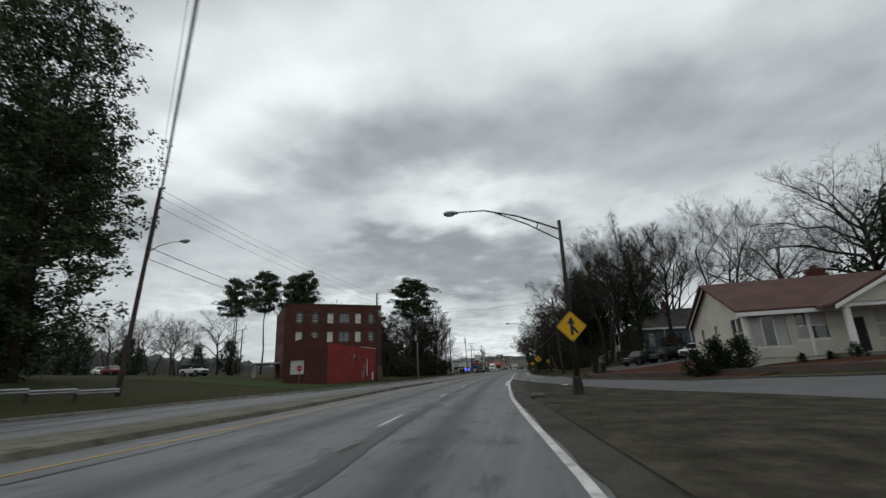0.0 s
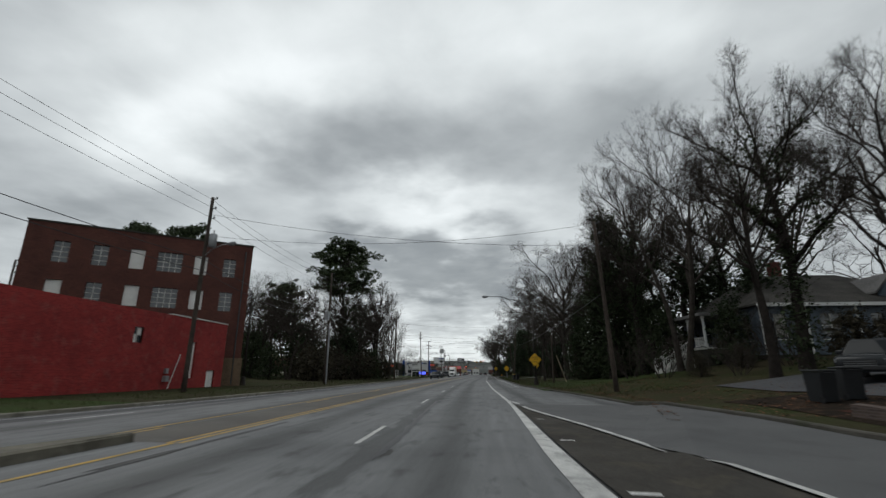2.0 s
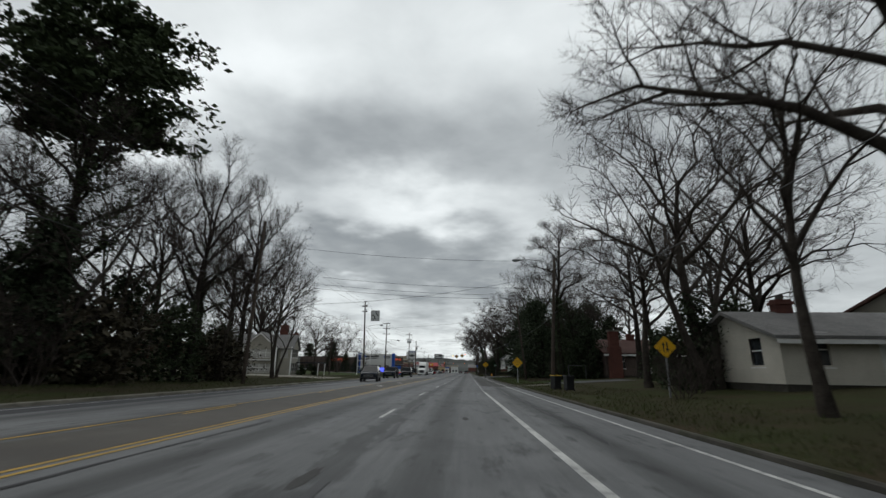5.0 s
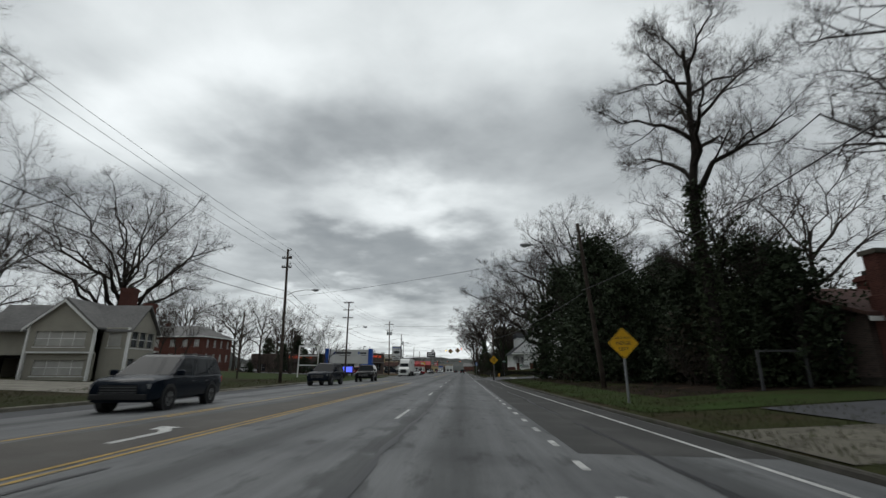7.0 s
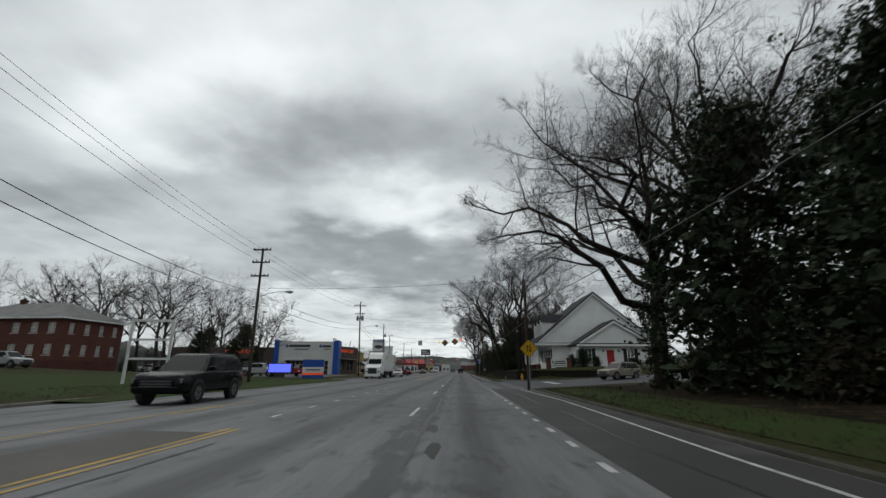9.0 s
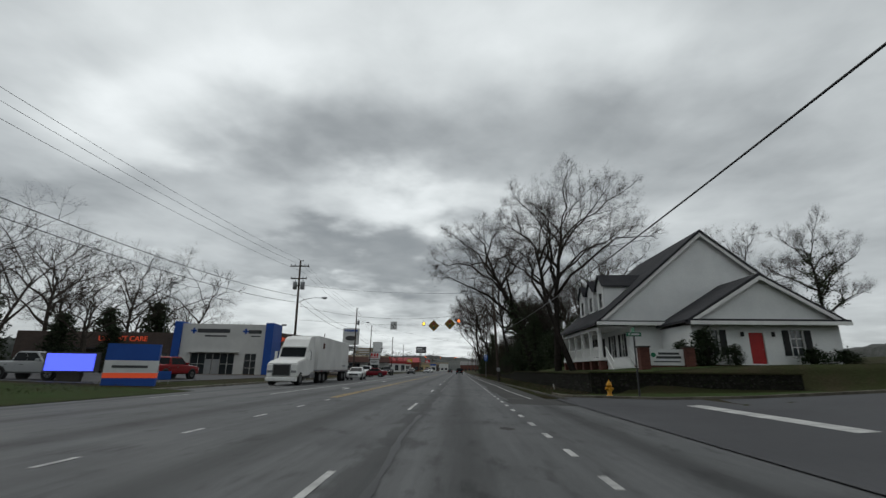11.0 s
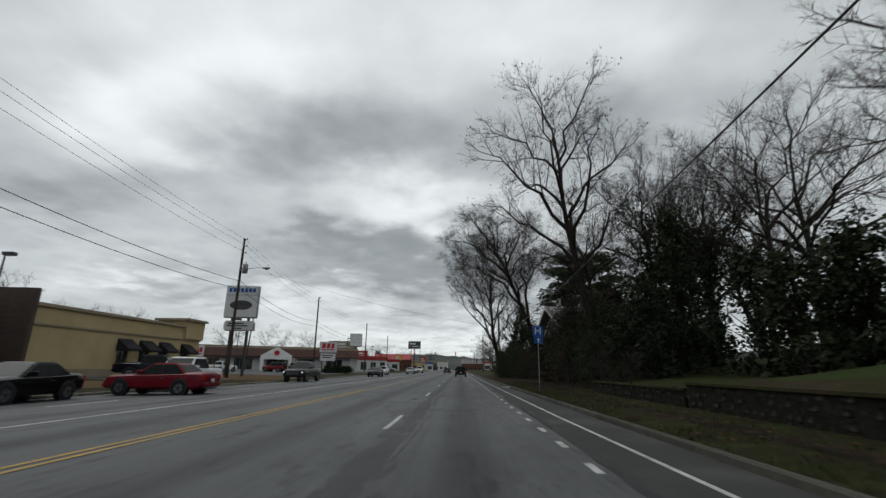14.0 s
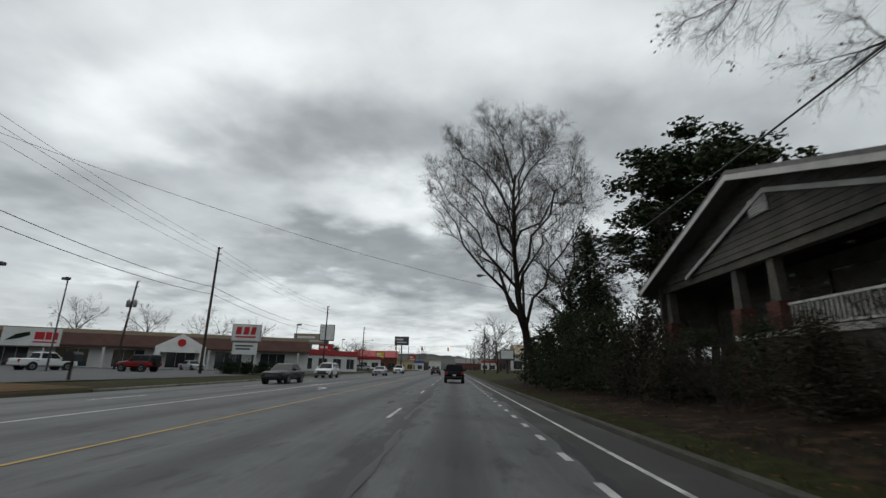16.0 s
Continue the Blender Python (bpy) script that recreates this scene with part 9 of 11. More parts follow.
    ("bramble_a", 8.4, 284.5, 3.4, 0), ("bramble_a", 10.0, 287.5, 5, 60), ("bramble_b", 8.0, 289.8, 3, 0), ("bramble_b", 9.2, 292.6, 6.0, 30), ("bramble_a", 9.8, 296, 5.6, 70), ("bramble_a", 12.6, 296, 7, 0), ("leaf_oak", 9.6, 294.5, 9, 0), ("bramble_a", 9.0, 293.9, 4, 30), ("bramble_b", 12.4, 291, 6.5, 0), ("thicket_b", 15.5, 277, 6, 0), ("holly", 11, 283, 6, 0), ("scrub", 8, 280, 2.6, 0), ("scrub", 7.4, 287, 2.4, 0), ("thicket_b", 18, 272, 6, 0), ("thicket_b", 18, 276, 7, 0), ("thicket_b", 15, 289, 8, 90),
    ("ivy_tower", 8.6, 319, 10.5, 0), ("bramble_a", 7.4, 313.5, 4.2, 20), ("bramble_a", 7.0, 317.5, 4.4, 90), ("bramble_b", 7.8, 309.6, 3.4, 160), ("bramble_a", 8.0, 306, 2.3, 220), ("bramble_b", 8.4, 301.6, 2.1, 260), ("pine_a", 19, 324, 17, 30, (0, 0), 1.7), ("ivy_tower", 16.6, 326, 13, 0), ("ivy_tower", 23, 325, 13, 90), ("leaf_oak", 13.4, 316, 10, 0), ("thicket_b", 7.4, 311, 2.6, 0), ("thicket_b", 7.0, 316, 3.4, 40), ("ivy_b", 8.0, 321, 12, 0), ("thicket_b", 6.4, 322, 4, 10), ("thicket_b", 6.6, 329, 4, 0), ("bramble_b", 7.2, 306.5, 2.0, 0), ("bramble_b", 7.6, 300.5, 2.0, 50), ("bramble_a", 8.4, 303.4, 2.3, 10), ("bramble_b", 9.4, 298.4, 2.2, 100), ("scrub", 8.6, 301, 2.8, 0), ("scrub", 7.6, 304.6, 2.6, 70), ("scrub", 9.8, 300, 2.8, 30), ("scrub", 6.6, 309, 2, 0), ("scrub", 7.2, 303, 1.8, 0), ("thicket_b", 8.4, 326, 5, 0), ("holly", 10.5, 323, 7, 0), ("far_b", 13, 345, 12, 0), ("far_a", 9, 386, 13, 40), ("far_c", 12, 410, 13, 0), ("far_b", 10, 440, 13, 0), ("far_a", 14, 470, 15, 0), ("far_c", 11, 510, 15, 0),
    ("far_a", -34, 455, 12, 0), ("far_b", -60, 470, 15, 0), ("far_c", -66, 505, 16, 0), ("far_a", -58, 545, 16, 0), ("far_b", 30, 600, 20, 0), ("far_a", 22, 640, 20, 0), ("far_c", -50, 660, 20, 0), ("far_b", -30, 720, 22, 0), ("far_a", 30, 700, 22, 0), ("holly", -70, 560, 13, 0), ("holly", 26, 560, 11, 0), ("holly", -64, 610, 14, 0),
]
for row in PLANTS:
    plant(*row)
# the great trees that reach over the road
great_tree(-40.0, 183, 309, [(0, 0, -0.4), (-0.2, 0, 3), (-0.6, 0, 7), (-1.0, 0, 11.5)], 0.6, (-1.4, 0, 13.4, 12.4, 12, 11.6, 7.4), dict(GREAT, fork=0.35, lift=(0, 0.1, 0.06, 0.04, 0.0), tip=0.017), 16, "huge round-headed bare oak behind the tan house")
great_tree(12.9, 154.3, 310, [(0, 0, -0.4), (-0.2, 0, 4), (-0.3, 0.1, 9), (0.2, 0, 14), (0.4, 0, 19)], 0.36, (0.2, 0, 15.0, 5.0, 5.0, 6.2, 5.4), dict(GREAT, fork=0.5, lift=(0, 0.14, 0.08, 0.04, 0.0)), 13, "tall bare tree with its trunk wrapped in ivy", ivy=10)
great_tree(11.0, 193.6, 301, [(0, 0, -0.4), (0.1, 0, 3), (0.4, 0, 6.5), (0.2, 0.3, 9.5)], 0.55, (-1.6, 0, 10.2, 9.6, 10, 8.2, 5.2), dict(GREAT, lift=(0, 0.06, 0.04, 0.03, 0.0), fork=0.3), 15, "huge bare oak spreading its lower crown over the road", ivy=5)
great_tree(16.6, 197, 302, [(0, 0, -0.4), (0, 0.1, 4), (0.3, 0, 9), (0.6, 0.2, 15)], 0.6, (1.0, 0, 15.5, 11.8, 11, 10.6, 8), dict(GREAT, lift=(0, 0.16, 0.1, 0.06, 0.0)), 17, "tall bare oak with a broad dome of fine twigs")
great_tree(8.2, 252.0, 303, [(0, 0, -0.4), (-0.5, 0, 2.2), (-1.9, 0, 6.6), (-3.6, 0, 10.4), (-5.2, 0.2, 13)], 0.42, (-5.2, 0, 12.6, 7.0, 7.2, 6.0, 3.4), dict(GREAT, lift=(0, 0.1, 0.05, 0.0, -0.03), fork=0.46), 10, "great bare tree leaning out over the road, ivy on its trunk", ivy=8)
great_tree(11.0, 253.6, 304, [(0, 0, -0.4), (0.1, 0, 3), (0.2, 0, 7.5), (0.7, 0, 12), (1.4, 0.3, 17)], 0.44, (2.4, 0, 15.5, 10.2, 9, 9.6, 7.2), dict(GREAT, lift=(0, 0.14, 0.08, 0.04, 0.0)), 12, "tall bare tree behind the stone wall with crooked dark limbs")
great_tree(11.6, 248.8, 305, [(0, 0, -0.4), (-1.0, 0, 2.4), (-1.9, 0.1, 5.2), (-2.6, 0.4, 8.4), (-3.0, 0.8, 12.5)], 0.36, (-1.0, 1.0, 14, 7.2, 7.0, 7.6, 3.6), dict(GREAT, fork=0.55), 8, "leaning bare tree beside the white house")
great_tree(7.3, 294.3, 306, [(0, 0, -0.4), (-0.6, 0, 1.6), (-1.6, 0, 4.9), (-3.1, 0, 8.8), (-4.1, 0, 10.8)], 0.27, (-4.3, 0, 10.8, 5.1, 5.2, 4.6, 3.6), dict(GREAT, lift=(0, 0.14, 0.06, 0.0, -0.03), fork=0.45), 14, "bare tree leaning out over the road from the bank", ivy=4)
great_tree(10.0, 287.4, 307, [(0, 0, -0.4), (-0.7, 0, 3), (-1.5, 0.2, 7), (-2.2, 0.3, 12), (-2.6, 0.3, 18)], 0.36, (-3.0, 0, 15.5, 7.0, 7.5, 8.6, 6.6), dict(GREAT, depth=4, kids=(0, 8, 6, 9), lift=(0, 0.1, 0.06, 0.03, 0.0), tip=0.014), 13, "tall thin bare oak with a few clinging brown leaves", oakleaf=0.03)
great_tree(13.4, 299, 311, [(0, 0, -0.4), (-0.3, 0, 4), (-0.9, 0, 8), (-1.6, 0, 11.5)], 0.26, (-2.0, -0.5, 11.2, 6.6, 6.5, 5.4, 4.2), dict(GREAT, lift=(0, 0.06, 0.0, -0.04, -0.06), fork=0.5), 10, "bare oak over the derelict house with a few brown leaves", oakleaf=0.004)
great_tree(6.2, 325.5, 308, [(0, 0, -0.4), (-0.5, 0, 3), (-1.2, 0, 7), (-1.4, 0, 12), (-1.2, 0, 17)], 0.34, (-1.6, 0, 15.0, 7.4, 7.0, 7.8, 6.4), dict(GREAT, lift=(0, 0.2, 0.14, 0.06, 0.0), arch=0.2, fork=0.22, tip=0.015, kids=(0, 8, 6, 5, 9)), 18, "bare tree with a full round head of fine twigs")
for nm, t in TREE_KIT.items():
    if nm not in USED:
        for o in (*t.children_recursive, t):
            bpy.data.objects.remove(o)


def far_hills():
    """Wooded ridges at the end of the road."""
    rnd = random.Random(3)
    for k, (dist, top, x0, x1) in enumerate(((880, 22, -500, 420), (1300, 46, -900, 900), (2200, 95, -1800, 1800))):
        vs, fs = [], []
        n = 220
        for i in range(n + 1):
            x = x0 + (x1 - x0) * i / n
            h = top * (0.55 + 0.45 * noise.noise((x * 0.0022, k * 5.0, 1.0))) + 0.09 * top * noise.noise((x * 0.02, k, 3)) + 0.06 * top * noise.noise((x * 0.09, k, 7))
            y = dist + 60 * noise.noise((x * 0.003, k, 9))
            vs += [(x, y, -1), (x, y + 25, h * 0.55), (x, y + 80, h), (x, y + 200, h * 0.4)]
            if i:
                a = 4 * i
                for j in range(3):
                    fs.append((a - 4 + j, a + j, a + j + 1, a - 3 + j))
        ob = part("backdrop", (vs, fs), "far_wood", None, "", True)
        tagged(ob, "grey-green wooded ridge on the horizon", "hills", kind="structure")
    # low wooded rises beside the road, behind the lots and houses
    for k, (x, top, y0, y1) in enumerate(((-190, 15, -60, 520), (130, 8, -60, 520))):
        vs, fs = [], []
        n = 260
        for i in range(n + 1):
            y = y0 + (y1 - y0) * i / n
            h = top * (0.75 + 0.35 * noise.noise((y * 0.02, k, 2.0)) + 0.22 * noise.noise((y * 0.13, k, 5.0)) + 0.12 * noise.noise((y * 0.5, k, 6.0)))
            s = 1 if x < 0 else -1
            z = ground_z(x, y)
            vs += [(x, y, z - 1), (x - s * 2, y, z + h * 0.7), (x - s * 7, y, z + h), (x - s * 16, y, z)]
            if i:
                a = 4 * i
                for j in range(3):
                    fs.append((a - 4 + j, a + j, a + j + 1, a - 3 + j))
        ob = part("backdrop", (vs, fs), "far_wood", None, "", True)
        tagged(ob, "grey-brown belt of bare winter woodland", "woods", kind="structure")


far_hills()

# ---- vehicles ----
def paint(name, c, metallic=0.0):
    if name not in M:
        m = make_mat("car_paint_" + name, c, tuple(v * 0.9 for v in c), 0.22, metallic, 1.0, 6, 0, spec=0.12, grain=0.0)
        m.node_tree.nodes["Principled BSDF"].inputs["Coat Weight"].default_value = 0.1
        m.node_tree.nodes["Principled BSDF"].inputs["Coat Roughness"].default_value = 0.06
        M[name] = m
    return name


KINDS = {  # length, width, height, sill, bonnet height, bonnet end, windscreen top, roof end, rear glass base, boot height, wheel radius
    "sedan": (4.7, 1.8, 1.45, 0.28, 0.92, 1.35, 2.15, 3.35, 4.05, 1.02, 0.33),
    "suv": (4.8, 1.9, 1.75, 0.34, 1.08, 1.25, 1.95, 4.35, 4.72, 1.15, 0.37),
    "bigsuv": (5.5, 2.03, 1.9, 0.40, 1.2, 1.45, 2.2, 5.1, 5.42, 1.25, 0.41),
    "van": (5.1, 1.98, 1.76, 0.30, 1.05, 0.95, 2.05, 4.75, 5.05, 1.15, 0.36),
    "pickup": (5.7, 2.0, 1.88, 0.44, 1.2, 1.55, 2.3, 3.75, 3.9, 1.25, 0.41),
    "jeep": (4.3, 1.85, 1.85, 0.5, 1.15, 1.35, 1.75, 4.2, 4.25, 1.15, 0.42),
}


def car(kind, colour, x, y, turn, label, lit=False, z=None, group="vehicles"):
    """A road vehicle; its nose points along -y before turning."""
    ln, w, h, sill, hb, xb, xw, xr, xg, hr, wr = KINDS[kind]
    c = thing({"bigsuv": "suv"}.get(kind, kind), pose(x, y, ground_z(x, y) if z is None else z, 0, 0, turn), label, "car" if kind != "pickup" else "pickup truck", group)
    hw = w / 2
    y0 = -ln / 2
    fx, rx = y0 + 0.2 * ln - 0.03, y0 + 0.785 * ln
    # lower body: stations along the length, each a rounded section
    st = [(0.0, 0.74, sill + 0.12, hb * 0.78), (0.08, 0.9, sill, hb * 0.86), (0.3, 0.97, sill, hb * 0.94), (xb * 0.7, 1.0, sill, hb * 0.985), (xb, 1.0, sill, hb + 0.02)]
    tail_h = hr
    st += [(xw, 1.0, sill, hb + 0.04), (xr * 0.8, 1.0, sill, hb + 0.05), (min(xg, ln - 0.35), 1.0, sill, tail_h)]
    st += [(ln - 0.2, 0.97, sill + 0.02, tail_h * 0.985), (ln - 0.04, 0.9, sill + 0.1, tail_h * 0.93), (ln, 0.8, sill + 0.2, tail_h * 0.85)]
    b = bmesh.new()
    rings = []
    for u, f, lo, hi in st:
        a = hw * f
        mid = lo + (hi - lo) * 0.55
        sec = [(-a * 0.86, lo), (-a * 0.98, lo + 0.1), (-a, mid), (-a * 0.96, hi - 0.08), (-a * 0.84, hi), (0, hi + 0.03), (a * 0.84, hi), (a * 0.96, hi - 0.08), (a, mid), (a * 0.98, lo + 0.1), (a * 0.86, lo)]
        rings.append([b.verts.new((s, y0 + u, v)) for s, v in sec])
    for p, q in zip(rings, rings[1:]):
        for k in range(10):
            b.faces.new((p[k], q[k], q[k + 1], p[k + 1]))
        b.faces.new((p[10], q[10], q[0], p[0]))
    b.faces.new(rings[0])
    b.faces.new(rings[-1][::-1])
    bmesh.ops.recalc_face_normals(b, faces=b.faces[:])
    for e in b.edges:
        e.smooth = e.calc_face_angle(0) < 0.62
    body = part("body", b, colour, c, "", True)
    # cabin: roof and pillars, glass panes set into it
    t = hw * 0.74
    bb = hw * 0.93
    zb = hb
    b = bmesh.new()
    low = [(-bb, xb + 0.05), (bb, xb + 0.05), (bb, xg), (-bb, xg)]
    top = [(-t, xw), (t, xw), (t, xr), (-t, xr)]
    vl = [b.verts.new((s, y0 + u, zb - 0.04)) for s, u in low]
    vt = [b.verts.new((s, y0 + u, h - 0.07)) for s, u in top]
    vr = [b.verts.new((s * 0.9, y0 + u + (0.12 if i < 2 else -0.12), h)) for i, (s, u) in enumerate(top)]
    for k in range(4):
        n = (k + 1) % 4
        b.faces.new((vl[k], vl[n], vt[n], vt[k]))
        b.faces.new((vt[k], vt[n], vr[n], vr[k]))
    b.faces.new(vr)
    bmesh.ops.recalc_face_normals(b, faces=b.faces[:])
    bmesh.ops.bevel(b, geom=[e for e in b.edges if len(e.link_faces) == 2], offset=0.045, segments=2, affect="EDGES")
    cab = part("cabin", b, colour if kind != "jeep" else "black", c)

    def pane(name, quad, push=0.012):
        p = [Vector(v) for v in quad]
        nrm = (p[1] - p[0]).cross(p[3] - p[0]).normalized()
        if nrm.dot((p[0] + p[2]) / 2 - Vector((0, y0 + (xw + xr) / 2, zb))) < 0:
            nrm = -nrm
        g = bmesh.new()
        a_ = [g.verts.new(v + nrm * push) for v in p]
        b_ = [g.verts.new(v - nrm * 0.01) for v in p]
        g.faces.new(a_)
        for k in range(4):
            g.faces.new((a_[k], b_[k], b_[(k + 1) % 4], a_[(k + 1) % 4]))
        bmesh.ops.recalc_face_normals(g, faces=g.faces[:])
        return part(name, g, "car_glass", cab)

    def lerp4(q, s, v):
        a, b2, c2, d2 = [Vector(p) for p in q]
        return (a * (1 - s) + b2 * s) * (1 - v) + (d2 * (1 - s) + c2 * s) * v

    def inset(q, s0, s1, v0, v1):
        return [lerp4(q, s0, v0), lerp4(q, s1, v0), lerp4(q, s1, v1), lerp4(q, s0, v1)]

    co = [v for v in ([(s, y0 + u, zb - 0.04) for s, u in low])]
    ct = [(s, y0 + u, h - 0.07) for s, u in top]
    pane("windscreen", inset((co[0], co[1], ct[1], ct[0]), 0.05, 0.95, 0.1, 0.97))
    pane("rear_window", inset((co[2], co[3], ct[3], ct[2]), 0.07, 0.93, 0.14, 0.94))
    n = {"sedan": 2, "pickup": 2, "jeep": 2}.get(kind, 3)
    for s in (1, -1):
        q = (co[1], co[2], ct[2], ct[1]) if s > 0 else (co[0], co[3], ct[3], ct[0])
        for k in range(n):
            pane("side_window", inset(q, 0.07 + 0.88 * k / n, 0.055 + 0.88 * (k + 1) / n, 0.13, 0.95))
        # wheels; solid black drums stand for the shade in their arches
        for wy in (fx, rx):
            a = bmesh.new()
            wheel_disc(a, (s * (hw - 0.11), wy, wr + 0.03), wr + 0.07, 0.125, 20)
            part("wheel_arch", a, "black", c)
            a = bmesh.new()
            wheel_disc(a, (s * (hw - 0.1), wy, wr), wr, 0.12, 22)
            wh = part("wheel", a, "tyre", c)
            a = bmesh.new()
            wheel_disc(a, (s * (hw + 0.015), wy, wr), wr * 0.62, 0.012, 18)
            rim = part("rim", a, "rim", wh)
            # flat black faces on the rim stand for shade between spokes
            a = bmesh.new()
            inner = []
            for k in range(5):
                an = 2 * math.pi * k / 5
                d, e = Vector((0, math.cos(an), math.sin(an))), Vector((0, -math.sin(an), math.cos(an)))
                o = Vector((s * (hw + 0.03), wy, wr))
                p4 = [o + d * 0.07 * wr * 3 + e * 0.1 * wr, o + d * wr * 0.54 + e * 0.22 * wr, o + d * wr * 0.54 - e * 0.02 * wr]
                vs = [a.verts.new(v) for v in p4]
                inner.append(vs[0])
                a.faces.new(vs)
            a.faces.new(inner)
            part("spoke_gap", a, "black", wh)
        lw = 0.2 * w
        part("headlamp", boxes((min(s * (hw - 0.12), s * (hw - 0.12 - lw)), max(s * (hw - 0.12), s * (hw - 0.12 - lw)), y0 - 0.012 + 0.06, y0 + 0.35, hb * 0.66, hb * 0.79)), "lamp_lit" if lit else "lamp_lens", c)
        part("tail_lamp", boxes((min(s * (hw - 0.1), s * (hw - 0.32)), max(s * (hw - 0.1), s * (hw - 0.32)), y0 + ln - 0.25, y0 + ln + 0.015, tail_h * 0.68, tail_h * 0.9)), "lamp_red", c)
        part("mirror", boxes((min(s * (hw - 0.05), s * (hw + 0.2)), max(s * (hw - 0.05), s * (hw + 0.2)), y0 + xb + 0.35, y0 + xb + 0.5, zb + 0.02, zb + 0.2), bevel=0.03), colour, c)
        for k in range(2):
            dy = y0 + xb + 0.65 + k * 1.05
            part("door_handle", boxes((min(s * hw * 0.985, s * (hw + 0.02)), max(s * hw * 0.985, s * (hw + 0.02)), dy + 0.75, dy + 0.95, hb * 0.82, hb * 0.85)), "steel_dark", c)
    part("grille", boxes((-hw * 0.55, hw * 0.55, y0 - 0.02, y0 + 0.05, hb * 0.52, hb * 0.76)), "black", c)
    for k in range(3):
        part("grille_bar", boxes((-hw * 0.53, hw * 0.53, y0 - 0.035, y0 - 0.02, hb * (0.54 + 0.075 * k), hb * (0.565 + 0.075 * k))), "rim", c)
    for q0, q1, q2, q3 in ((y0 - 0.05, y0 + 0.1, sill + 0.08, sill + 0.24), (y0 + ln - 0.1, y0 + ln + 0.05, sill + 0.12, sill + 0.3)):
        part("bumper", boxes((-hw * 0.82, hw * 0.82, q0, q1, q2, q3), bevel=0.02), "black" if kind in ("suv", "jeep", "van") else colour, c)
    part("number_plate", boxes((-0.15, 0.15, y0 + ln + 0.05, y0 + ln + 0.06, sill + 0.32, sill + 0.47)), "sign_white", c)
    if kind == "pickup":
        part("cargo_bed", boxes((-hw * 0.8, hw * 0.8, y0 + xg + 0.1, y0 + ln - 0.15, hr - 0.1, hr + 0.035)), "black", c)
    if kind in ("suv", "bigsuv", "van"):
        for s in (1, -1):
            part("roof_rail", tube(bmesh.new(), [(s * t * 0.93, y0 + xw + 0.3, h + 0.03), (s * t * 0.93, y0 + xr - 0.2, h + 0.03)], 0.02, 6), "steel_dark", c)
    if kind == "jeep":
        a = bmesh.new()
        wheel_disc(a, (0, y0 + ln + 0.13, 1.05), 0.37, 0.11, 18, "y")
        part("spare_wheel", a, "tyre", c)
    return c


